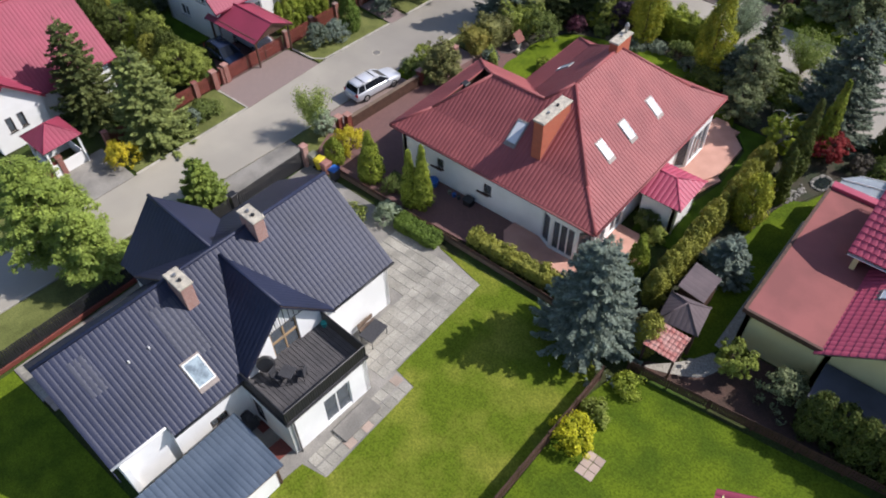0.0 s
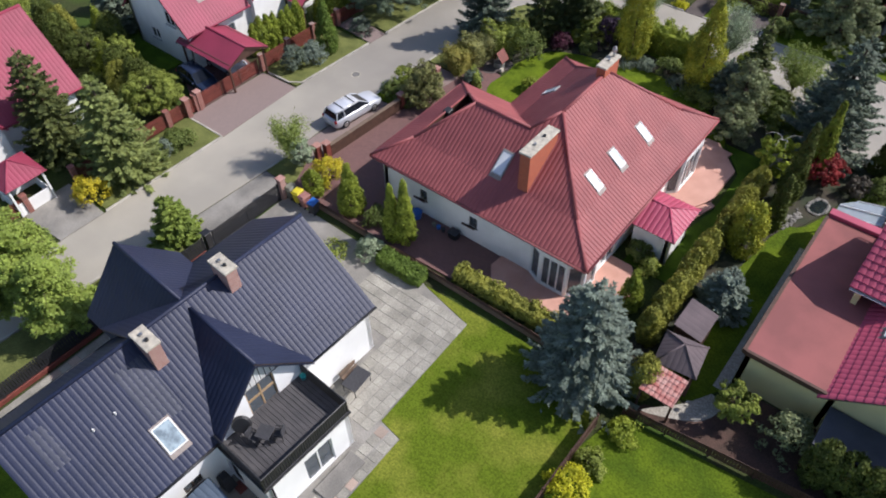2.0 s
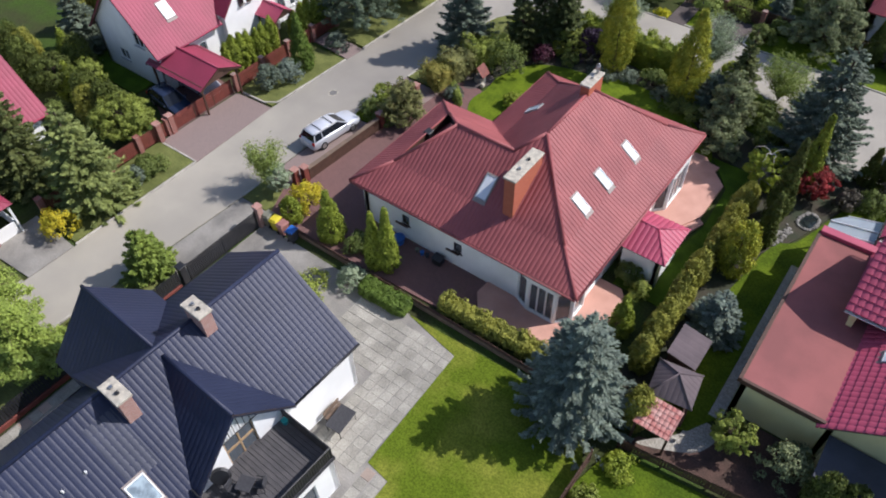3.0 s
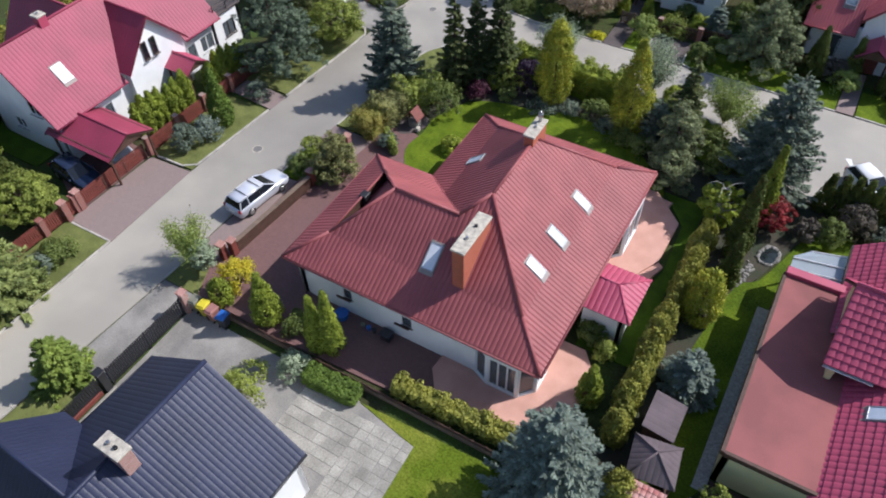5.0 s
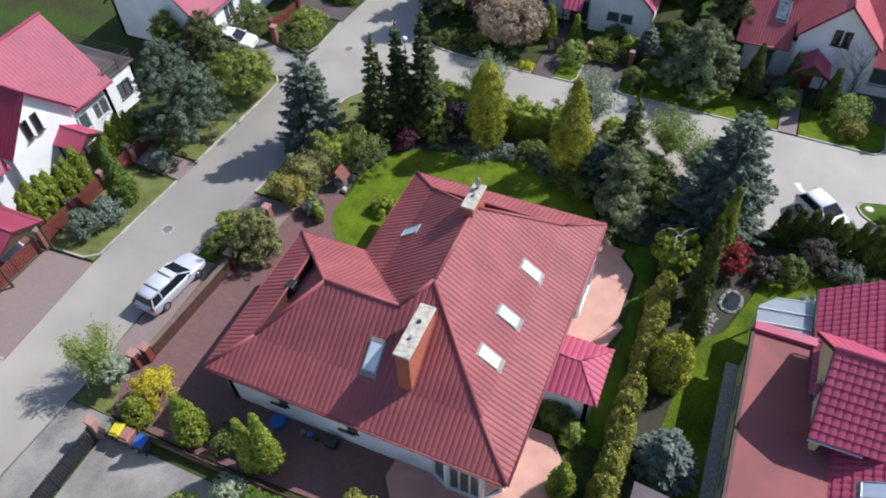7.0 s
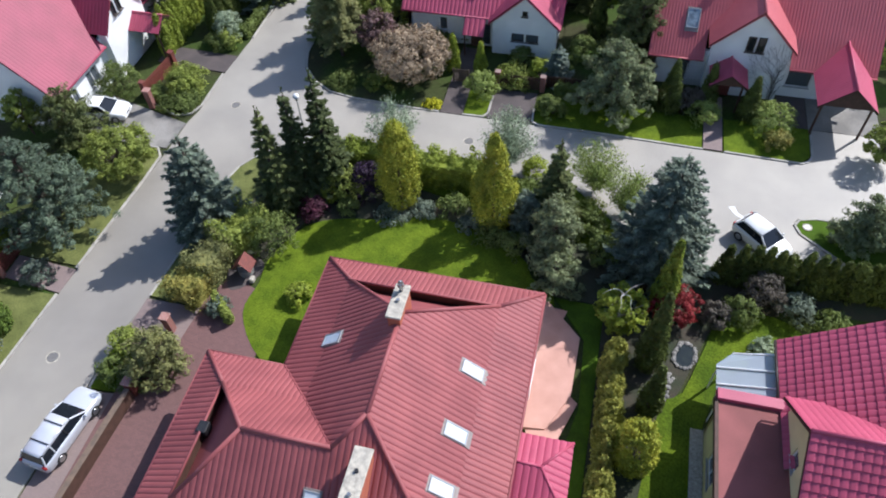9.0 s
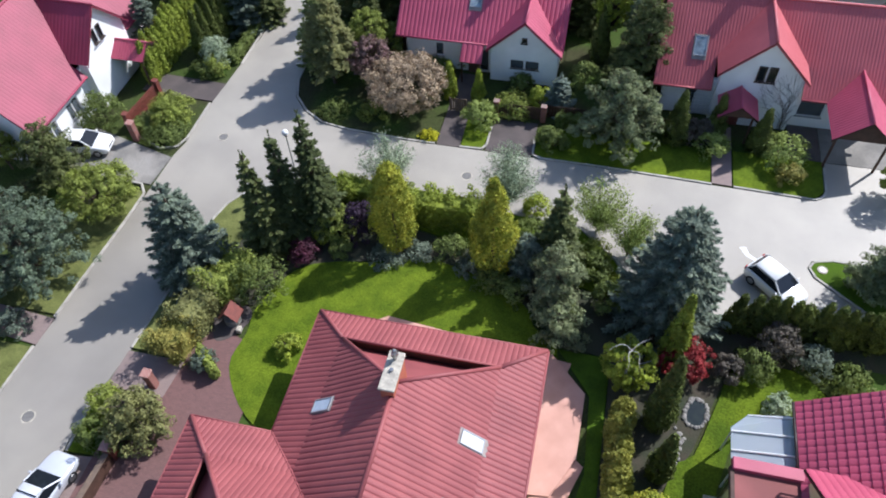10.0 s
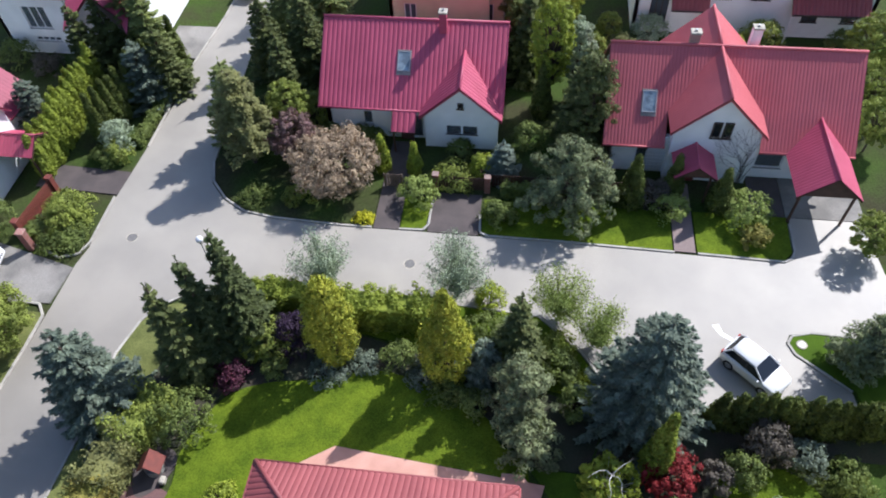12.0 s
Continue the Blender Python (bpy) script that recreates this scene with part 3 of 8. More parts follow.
bm = prism(bmesh.new(), [(-13.6, 39.2), (-11.6, 39.4), (-10.5, 41.6), (-10.45, 45.4), (-12.6, 47.6), (-13.6, 47.6)], -0.07, 0.2)
terr = tagged(part("terrace", bm, M["terrace"], label="pinkish terracotta terrace with a low stone edge"), kind="structure")
part("terrace_step", prism(bmesh.new(), [(-12.4, 38.5), (-10.9, 38.9), (-10.1, 41.3), (-10.5, 41.6), (-11.6, 39.4), (-12.6, 39.2)], -0.07, 0.1), M["terrace"], terr)
bm = prism(bmesh.new(), [(-18.9, 28.9), (-19.0, 27.7), (-18.2, 26.6), (-15.2, 25.4), (-12.8, 26.6), (-11.0, 29.0), (-10.55, 31.4), (-11.9, 33.1), (-13.5, 33.1), (-13.5, 28.9)], -0.07, 0.14)
tagged(part("terrace", bm, M["terrace"], label="terracotta terrace round the corner bay"), kind="structure")

plate("lawn", [(-30.5, 43), (-28.3, 40.3), (-25.0, 39.2), (-24.4, 44.8), (-13.0, 44.8), (-12.2, 47.0), (-12.6, 48.6), (-13.8, 49.2), (-14.6, 50.6), (-17.4, 52.1), (-21.2, 52.9), (-24, 52.0), (-27, 51.5), (-29.2, 50.3), (-30.5, 47.3), (-30.4, 45.4)],
      -0.07, 0.03, M["lawn"], "bright green mown back lawn", 4)
plate("lawn", [(-21.4, 23.9), (-17.4, 23.1), (-17.2, 15.2), (-15.7, 15.0), (-15.6, 8.2), (-17.1, 7.9), (-17.2, 6.8), (-16.4, 1), (-16.4, -25), (-8.9, -25), (-8.5, 0), (-8.15, 21.5), (-9.0, 23.4), (-13, 24.2)],
      -0.07, 0.03, M["lawn_worn"], "sunlit green lawn with yellowish worn patches")
plate("lawn", [(-34, 1.15), (-21.8, 1.15), (-21.6, -25), (-35, -25)], -0.07, 0.03, M["lawn"], "green lawn beside the dark-roofed house")
plate("lawn", [(-8.0, 20.5), (-7.4, 23.2), (-4.5, 23.6), (7.5, 24.9), (12, 25), (12, -25), (-8.3, -25)], -0.07, 0.03, M["lawn_deep"], "even green lawn behind a fence")
plate("lawn", [(-12.6, 33.3), (-9.3, 33.3), (-9.3, 48), (-12.2, 48), (-10.2, 45.4), (-10.0, 41), (-10.6, 38.3), (-12.6, 38.3)], -0.07, 0.02, M["lawn_dark"], "narrow strip of grass beside the house")
plate("lawn", [(-7.2, 27), (-3.5, 28.5), (-3.5, 41.5), (-1, 45.8), (1.5, 46.3), (2.2, 48.0), (0.5, 49.3), (-2.4, 48.9), (-3.4, 46.6), (-4.6, 43.2), (-6.0, 41)], -0.07, 0.03, M["lawn_deep"], "curved green lawn along a conifer border", 3)
for y0, y1, x0, x1 in ((-30, 11.6, -43.5, -43.0), (15.5, 25.5, -43.15, -43.0), (33.6, 41.8, -43.1, -42.65), (44.2, 54.8, -42.55, -42.05)):
    plate("verge", [(-46.9, y0), (x0, y0), (x1, y1), (-46.9, y1)], -0.07, 0.04, M["verge"], "dry grass verge between fence and kerb")
plate("verge", [(-39.8, -40), (-36.1, -40), (-35.6, 2), (-34.9, 14), (-34.75, 17.4), (-37.6, 17.8), (-37.75, 15), (-38.9, -5)], -0.07, 0.04, M["verge"], "dry grass verge between fence and kerb")
plate("driveway", [(-37.6, 17.85), (-34.6, 17.45), (-34.3, 25), (-37.2, 25)], -0.07, 0.012, M["slab_floor"], "worn grey paving before a gate")
plate("verge", [(-37.2, 25.05), (-34.5, 25.05), (-35.6, 27.6), (-37.2, 27.6)], -0.07, 0.04, M["verge"], "grass corner under a young tree")
plate("verge", [(-37.0, 36.4), (-35.5, 36.5), (-35.4, 40.3), (-37.0, 40.3)], -0.07, 0.04, M["lawn"], "short grass verge")
plate("verge", [(-36.7, 43), (-34.2, 43), (-33.5, 53), (-33.2, 56.6), (-35.1, 55.8), (-35.8, 54.6), (-36.35, 52.3), (-36.25, 48)], -0.07, 0.04, M["verge"], "dry grass verge under a hedge")
plate("verge", [(-31, 57.7), (-24.3, 57.8), (-19, 57.8), (-12.1, 57.3), (-11, 56.3), (-9.7, 55.1), (-8.2, 53), (-7.2, 51.7), (-14, 53.2), (-22, 55.2), (-31, 56.2)], -0.07, 0.04, M["lawn"], "grass verge along the road")
plate("verge", [(3.4, 57.6), (2.4, 57.4), (2.1, 56.9), (2.4, 56.2), (5.1, 54.1), (5.4, 51.8), (30, 50), (30, 55.2), (9, 57.4)], -0.07, 0.05, M["lawn_dark"], "planted island with a kerb")
# the dark earth colour gives this grass the shade of its trees
plate("verge", [(-35.5, 68.4), (-34.9, 66.6), (-33.6, 65.1), (-32.1, 64.1), (-30, 63.7), (-23.2, 63.45), (-23.2, 67), (-35.8, 75)], -0.07, 0.04, M["ground"], "grass corner under trees, coloured dark for shade")
plate("verge", [(-21.3, 63.45), (-19.7, 63.5), (-19.5, 66.3), (-21.4, 66.3)], -0.07, 0.04, M["lawn"], "small grass verge")
plate("verge", [(-16, 63.4), (-3.9, 63.1), (-3.9, 66.4), (-16, 66.4)], -0.07, 0.04, M["lawn"], "grass verge with shrubs")
plate("verge", [(-2.4, 63.1), (2.8, 62.9), (3.4, 63.6), (3.5, 66.5), (-2.4, 66.5)], -0.07, 0.04, M["lawn"], "grass verge with shrubs")
plate("path", [(-23.1, 63.3), (-21.4, 63.3), (-21.4, 71.6), (-23.1, 71.6)], -0.07, 0.02, M["pave_dark"], "dark paved path to a front door")
plate("driveway", [(-19.5, 63.3), (-16.2, 63.25), (-16.2, 66.8), (-19.5, 66.8)], -0.07, 0.02, M["pave_dark"], "dark paved driveway")
plate("path", [(-3.8, 63.1), (-2.5, 63.05), (-2.5, 69), (-3.8, 69)], -0.07, 0.02, M["pave_brown"], "brown paved path to a porch")
# these two lawns take the dark ground colour in place of tree shadow
plate("lawn", [(-15.2, 67), (-9.5, 67), (-9.5, 84), (-15.2, 84)], -0.07, 0.03, M["ground"], "strip of lawn between two houses, coloured dark for shade")
plate("lawn", [(-35, 76), (-29, 72), (-29, 84), (-36, 88)], -0.07, 0.03, M["ground"], "lawn under conifers, coloured dark for shade")
plate("lawn", [(-64.5, 28.2), (-53.4, 28.2), (-53.4, 30.0), (-60, 30.4), (-60, 47), (-64.5, 47)], -0.07, 0.02, M["lawn_dark"], "shady lawn behind a white house")
plate("path", [(-53, 29.4), (-46.9, 26.4), (-46.9, 33.4), (-53, 34)], -0.07, 0.015, M["pave_red"], "red brick yard under a carport")
plate("soil_bed", [(-35.4, 46.5), (-30.8, 47.3), (-29.4, 50.6), (-24, 52.3), (-17, 52.4), (-14, 50.2), (-12.3, 48.2), (-9.3, 48.05), (-8.2, 51.6), (-14, 53), (-22, 55), (-31, 56), (-33.4, 54)], -0.07, 0.005, M["soil"], "dark planted bed behind the lawn")
plate("soil_bed", [(-9.25, 26.5), (-7.4, 26.5), (-6.1, 41), (-4.7, 43.4), (-3.5, 46.8), (-2.5, 49.2), (12, 50.2), (12, 51.5), (-8, 51.5), (-9.25, 48)], -0.07, 0.004, M["soil"], "dark planted bed under conifers")
# shadow over this lawn is put into its dark ground colour
plate("lawn", [(1.6, 46), (12, 46), (12, 50.1), (0.6, 50.1), (0.6, 49.4), (2.3, 48.1)], -0.07, 0.025, M["ground"], "lawn under a thuja row, coloured dark for shade")
plate("soil_bed", [(-7.0, 24.1), (9, 26.2), (9, 29), (-3.4, 29), (-3.6, 26), (-6.6, 24.8)], -0.07, 0.01, M["mulch"], "reddish mulch bed with shrubs along the fence")

# grey slab paving round the dark-roofed house
plate("paving_bed", [(-34.1, 1.2), (-30.9, 1.2), (-30.9, 8), (-17.0, 6), (-15.6, 8.1), (-15.65, 15.05), (-17.15, 15.25), (-17.35, 23.15), (-21.4, 23.95), (-34.1, 24.1)], -0.07, 0.0, M["slab_floor"], "worn grey paving")


def kerb(pts, name="kerb"):
    k = thing(name, "pale concrete kerb stones along the road", "kerb", kind="structure")
    box_me = kerb.mesh
    for p, q in zip(pts, pts[1:]):
        p, q = Vector(p), Vector(q)
        n = max(1, round((q - p).length / 1.0))
        ang = math.atan2(q.y - p.y, q.x - p.x)
        for i in range(n):
            c = p.lerp(q, (i + 0.5) / n)
            share("kerb_stone", box_me, k, Matrix.LocRotScale((c.x, c.y, 0.005), Euler((0, 0, ang)), ((q - p).length / n, 1, 1)))
    return k


bm = boxed(-0.492, 0.492, -0.075, 0.075, -0.07, 0.075, 0.015)
kerb.mesh = bpy.data.meshes.new("kerb_stone")
bm.to_mesh(kerb.mesh)
bm.free()
kerb.mesh.materials.append(M["kerb"])
kerb([(-43.3, -10), (-43.0, 11.5)])
kerb([(-42.95, 15.4), (-42.85, 25.6), (-46.5, 25.55)])
kerb([(-46.5, 33.5), (-43.9, 33.6), (-43.05, 34.2), (-42.6, 41.9)])
kerb([(-42.5, 44), (-42.35, 47), (-42.05, 52), (-42.0, 54.6), (-42.6, 55.4), (-45.5, 55.5)])
kerb([(-45.5, 60), (-43, 59.0), (-41.9, 59.4), (-41.5, 60.4), (-41.5, 64.5)])
kerb([(-41.0, 69.5), (-40.9, 79.4), (-40.3, 86), (-39.7, 110)])
kerb([(-39.0, -5), (-37.95, 15), (-37.75, 17.7)])
kerb([(-37.3, 25.1), (-37.2, 27.5)])
kerb([(-37.05, 36.4), (-37.15, 39), (-36.95, 40.3)])
kerb([(-36.7, 43), (-36.35, 48), (-36.4, 52.5), (-35.8, 54.8), (-35.1, 55.9), (-33.5, 57.1), (-31, 57.8), (-24.3, 57.9), (-19, 57.9), (-12.1, 57.4), (-10.9, 56.4), (-9.6, 55.2), (-8.1, 53.1)])
kerb([(4.9, 54.1), (2.3, 56.2), (2.0, 56.9), (2.3, 57.4), (3.4, 57.7), (9, 57.5)])
kerb([(-36.0, 75), (-35.6, 68.4), (-35.0, 66.5), (-33.7, 65), (-32.1, 64), (-30, 63.6), (-25.3, 63.35), (-23.2, 63.35)])
kerb([(-21.4, 63.35), (-19.8, 63.4), (-19.5, 63.9), (-19.5, 66)])
kerb([(-16.2, 65), (-16.1, 63.5), (-15.5, 63.25), (-10.6, 63.2), (-3.8, 63.0)])
kerb([(-2.4, 63.0), (2.8, 62.8), (3.3, 63.1), (3.55, 63.7), (3.6, 66)])


# ---- the house with the large hipped red roof ----
def red_house():
    h = thing("house", "white one-storey house with a large hipped brick-red metal tile roof", "house", (-19, 37, 0))
    # a shallow skirt of tiles runs round the eaves, and the steeper planes rise from its upper edge
    E, B, R, G = 3.5, 4.68, 7.85, 6.86
    SW, SE, NE, NW = (-29.45, 28.2, E), (-12.79, 28.2, E), (-12.79, 45.7, E), (-25.2, 45.7, E)
    I, W = (-25.2, 38.4, E), (-29.5, 38.4, E)
    SWb, SEb, NEb, NWb, Ib, Wb = (-27.35, 30.3, B), (-14.89, 30.3, B), (-14.89, 43.6, B), (-23.1, 43.6, B), (-23.1, 36.3, B), (-27.4, 36.3, B)
    P, N = (-19.1, 34.8, R), (-19.05, 40.15, R)
    V, Wr = (-20.4, 33.4, G), (-24.6, 33.4, G)
    rm = M["roof_red"]
    kw = dict(wave=0.29, amp=0.038)
    for skirt in ((SW, SE, SEb, SWb), (SE, NE, NEb, SEb), (NW, I, Ib, NWb), (I, W, Wb, Ib)):
        roof_face(h, rm, skirt, **kw)
    roof_face(h, rm, [SWb, SEb, V, Wr], [SEb, P, V], **kw)
    roof_face(h, rm, [SEb, NEb, N, P], **kw)
    roof_face(h, rm, [NWb, Ib, V, P, N], **kw)
    roof_face(h, rm, [Ib, Wb, Wr, V], **kw)
    # the two hips towards the road and the garden are open above the skirt
    for a, b, b1, a1, top in ((W, SW, SWb, Wb, Wr), (NE, NW, NWb, NEb, N)):
        roof_face(h, rm, [a, b, b1, a1], **kw)
        n = (Vector(b) - Vector(a)).cross(Vector(a1) - Vector(a)).normalized()
        n = n if n.z > 0 else -n
        dn = Vector((0, 0, -0.75))
        inner = [Vector(a1) + dn, Vector(b1) + dn, Vector(top) + dn * 0.35]
        part("recess_floor", solid(bmesh.new(), inner, (0, 0, -0.06)), rm, h, "sheltered roof recess behind the tile strip")
        part("recess_wall", solid(bmesh.new(), [Vector(a1) - n * 0.03, Vector(b1) - n * 0.03, Vector(b1) + dn, Vector(a1) + dn], tuple(Vector((n.x, n.y, 0)).normalized() * 0.08)), M["wood"], h)
        ridge(h, rm, a1, b1, 0.07)
    for a, b in ((SW, SWb), (SWb, Wr), (W, Wb), (Wb, Wr), (Wr, V), (V, P), (P, SEb), (SEb, SE), (P, N), (N, NEb), (NEb, NE), (N, NWb), (NWb, NW)):
        ridge(h, rm, a, b)
    part("valley", rod(bmesh.new(), Vector(I) + Vector((0, 0, 0.01)), Vector(Ib) + Vector((0, 0, 0.01)), 0.06, n=6), rm, h)
    part("valley", rod(bmesh.new(), Vector(Ib) + Vector((0, 0, 0.01)), Vector(V) + Vector((0, 0, 0.01)), 0.06, n=6), rm, h)
    for a, b in ((SW, SE), (SE, NE), (NE, NW), (NW, I), (I, W), (W, SW)):
        d = (Vector(b) - Vector(a)).normalized()
        o = Vector((d.y, -d.x, 0)) * 0.06
        gutter(h, rm, Vector(a) + o - Vector((0, 0, 0.08)), Vector(b) + o - Vector((0, 0, 0.08)))
        i = -Vector((d.y, -d.x, 0))
        p, q = Vector(a), Vector(b)
        part("soffit", solid(bmesh.new(), [p + i * 0.02, q + i * 0.02, q + i * 0.72 - d * 0.5, p + i * 0.72 + d * 0.5], (0, 0, -0.04)), M["wood_grey"], h).location.z = -0.1
    part("vent_box", boxed(-27.6, -27.1, 33.6, 34.2, 4.2, 4.75, 0.04), M["dark"], h, "dark ventilation box in the roof recess")
    wm, wz = M["white"], 3.35
    wall(h, (-28.8, 28.75), (-16.9, 28.75), 0, wz, wm, [(3.1, 3.7, 1.3, 2.15, 0), (7.2, 7.85, 1.3, 2.15, 0)], frame_mat=M["frame_dark"])
    bay = [(-16.9, 28.75), (-15.9, 28.3), (-14.0, 28.3), (-13.2, 29.2), (-13.2, 30.6)]
    for k, (a, b) in enumerate(zip(bay, bay[1:])):
        ln = (Vector(b) - Vector(a)).length
        wall(h, a, b, 0, wz, wm, [(0.12, ln - 0.12, 0.25, 2.75, 2 if ln > 1.5 else 0)])
    wall(h, (-13.4, 30.6), (-13.4, 40.2), 0, wz, wm, [(1.0, 2.6, 0.2, 2.4, 1)])
    wall(h, (-13.4, 40.2), (-12.7, 40.9), 0, wz, wm, [(0.1, 0.88, 0.25, 2.8, 0)])
    wall(h, (-12.7, 40.9), (-12.7, 43.6), 0, wz, wm, [(0.12, 2.58, 0.25, 2.8, 2)])
    wall(h, (-12.7, 43.6), (-13.4, 44.3), 0, wz, wm, [(0.1, 0.88, 0.25, 2.8, 0)])
    wall(h, (-13.4, 44.3), (-13.4, 45.1), 0, wz, wm)
    wall(h, (-13.4, 45.1), (-24.6, 45.1), 0, wz, wm, [(1, 2.6, 0.9, 2.3, 1), (5, 7, 0.1, 2.3, 1)])
    wall(h, (-24.6, 45.1), (-24.6, 37.8), 0, wz, wm, [(2.5, 4, 0.9, 2.3, 1)])
    wall(h, (-24.6, 37.8), (-28.8, 37.8), 0, wz, wm)
    wall(h, (-28.8, 37.8), (-28.8, 28.75), 0, wz, wm, [(1.0, 3.6, 0.1, 2.3, 0), (5.0, 7.6, 0.1, 2.3, 0)])
    downpipe(h, M["frame_grey"], -28.7, 28.6, 3.4)
    for x, y in ((-25.7, 28.6), (-21.6, 28.6)):
        part("window_ledge", boxed(x - 0.5, x + 0.5, 28.6, 28.72, 1.18, 1.28, 0.01), M["wood"], h)
    chimney(h, -19.15, -18.45, 30.35, 33.35, 4.2, 7.55, M["orange"], pots=2)
    chimney(h, -19.5, -18.9, 39.4, 41.2, 6.2, 8.4, M["orange"], pots=1, cowl=True)
    east, south, west = (SEb, NEb, P), (SWb, SEb, P), (NWb, Ib, P)
    skylight(h, east, -15.47, 39.3)
    skylight(h, east, -15.56, 35.95, pane="sky_blue_pane")
    skylight(h, east, -15.6, 33.28)
    # white pane colour here paints the sky's reflection; no blind is meant
    skylight(h, south, -20.84, 31.15, w=0.78, length=1.6, pane="white_pane")
    skylight(h, west, -22.77, 39.66, pane="sky_blue_pane")
    # small hipped annex
    a = thing("garden_store", "small white store with a hipped crimson tile roof", "shed", (-11.5, 36, 0))
    x0, x1, y0, y1, e, t = -13.0, -10.1, 34.2, 37.9, 2.45, 3.25
    A, B, C, D = (x0, y0, e), (x1, y0, e), (x1, y1, e), (x0, y1, e)
    T0, T1 = (x0, 36.05, t), (-11.5, 36.05, t)
    pk = M["roof_pink"]
    roof_face(a, pk, [A, B, T1, T0])
    roof_face(a, pk, [B, C, T1])
    roof_face(a, pk, [C, D, T0, T1])
    for p, q in ((B, T1), (C, T1), (T0, T1)):
        ridge(a, pk, p, q, 0.07)
    wall(a, (-12.9, 34.55), (-10.45, 34.55), 0, 2.4, wm)
    wall(a, (-10.45, 34.55), (-10.45, 37.55), 0, 2.4, wm)
    wall(a, (-10.45, 37.55), (-12.9, 37.55), 0, 2.4, wm)
    part("corner_post", boxed(-10.5, -10.35, 34.45, 34.6, 0, 2.4, 0.01), M["frame_grey"], a)


red_house()


# ---- the house with the dark roof ----
def dark_house():
    h = thing("house", "white house with steep anthracite metal tile roofs and cross gables", "house")
    rm, wm = M["roof_dark"], M["white"]
    flat = dict(amp=0.014, lift=0.005, wave=0.28, step=0.4)
    L, X, E, R = 8.85, 5.15, 3.75, 7.5
    cy, cz, ce, half = 1.2, 7.2, 3.9, 3.0
    s = (R - E) / X
    xr, xe = X - (cz - E) / s, X - (ce - E) / s
    # the eave steps back along its southern half
    xs, zs = X - 0.5, E + 0.5 * s
    roof_face(h, rm, [(xs, -L, zs), (xs, -5.9, zs), (0, -5.9, R), (0, -L, R)], [(X, -5.9, E), (X, cy - half, E), (0, cy - half, R), (0, -5.9, R)], [(xe, cy - half, ce), (xr, cy, cz), (0, cy, R), (0, cy - half, R)], **flat)
    roof_face(h, rm, [(X, L, E), (X, cy + half, E), (0, cy + half, R), (0, L, R)], [(xe, cy + half, ce), (xr, cy, cz), (0, cy, R), (0, cy + half, R)], **flat)
    # the western slope south of the dormer is shorter and steeper
    XW, EW = 3.55, 4.2
    roof_face(h, rm, [(-XW, -L, EW), (-XW, cy - half + 0.3, EW), (0, cy - half + 0.3, R), (0, -L, R)], **flat)
    roof_face(h, rm, [(-xe, cy - half, ce), (-xr, cy, cz), (0, cy, R), (0, cy - half, R)], **flat)
    roof_face(h, rm, [(-X, L, E), (-X, cy + half, E), (0, cy + half, R), (0, L, R)], [(-xe, cy + half, ce), (-xr, cy, cz), (0, cy, R), (0, cy + half, R)], **flat)
    for sg, reach in ((1, 5.35), (-1, 6.3)):
        for sd in (1, -1):
            inner = 3.4 if (sg, sd) == (-1, -1) else xe
            roof_face(h, rm, [(sg * reach, cy, cz), (sg * xr, cy, cz), (sg * inner, cy + sd * half, ce), (sg * reach, cy + sd * half, ce)], **flat)
            part("bargeboard", solid(bmesh.new(), [(sg * reach, cy, cz - 0.02), (sg * reach, cy + sd * half, ce - 0.02), (sg * reach, cy + sd * half, ce - 0.24), (sg * reach, cy, cz - 0.26)], (-sg * 0.04, 0, 0)), rm, h)
        ridge(h, rm, (sg * reach, cy, cz + 0.02), (sg * xr, cy, cz + 0.02), 0.1)
    ridge(h, rm, (0, -L, R), (0, L, R))
    for sx in (1, -1):
        for sy in (1, -1):
            ex, ez = (XW, EW) if (sx, sy) == (-1, -1) else (X, E)
            part("bargeboard", solid(bmesh.new(), [(0, sy * L, R - 0.02), (sx * ex, sy * L, ez - 0.02), (sx * ex, sy * L, ez - 0.26), (0, sy * L, R - 0.28)], (0, -sy * 0.04, 0)), rm, h)
        gutter(h, M["dark"], (sx * (X + 0.05), L, E - 0.06), (sx * (X + 0.05), cy + half, E - 0.06))
    gutter(h, M["dark"], (X + 0.05, -5.9, E - 0.06), (X + 0.05, cy - half, E - 0.06))
    gutter(h, M["dark"], (-XW - 0.05, -L, EW - 0.06), (-XW - 0.05, cy - half, EW - 0.06))
    gutter(h, M["frame"], (xs + 0.05, -L, zs - 0.06), (xs + 0.05, -5.95, zs - 0.06))
    wx, wy = 4.92, 8.5
    wall(h, (-3.3, -wy), (wx, -wy), 0, 3.66, wm, [(1.4, 2.8, 1, 2.3, 1), (4.6, 6, 1, 2.3, 1)], gable=(3.3, 7.15))
    wall(h, (4.6, -wy), (4.6, -5.9), 0, 3.9, wm)
    wall(h, (wx, -5.9), (wx, cy - 2.6), 0, 3.66, wm, [(1.8, 2.8, 1.6, 2.3, 1)], frame_mat=M["frame_dark"])
    wall(h, (wx, cy + 2.6), (wx, wy), 0, 3.66, wm)
    wall(h, (wx, wy), (-wx, wy), 0, 3.66, wm, [(1.5, 2.9, 1, 2.3, 1), (5.6, 7.2, 1, 2.3, 1)], gable=(wx, 7.15))
    wall(h, (-wx, wy), (-wx, cy - 2.7), 0, 3.66, wm, [(1, 2.4, 1, 2.3, 1)])
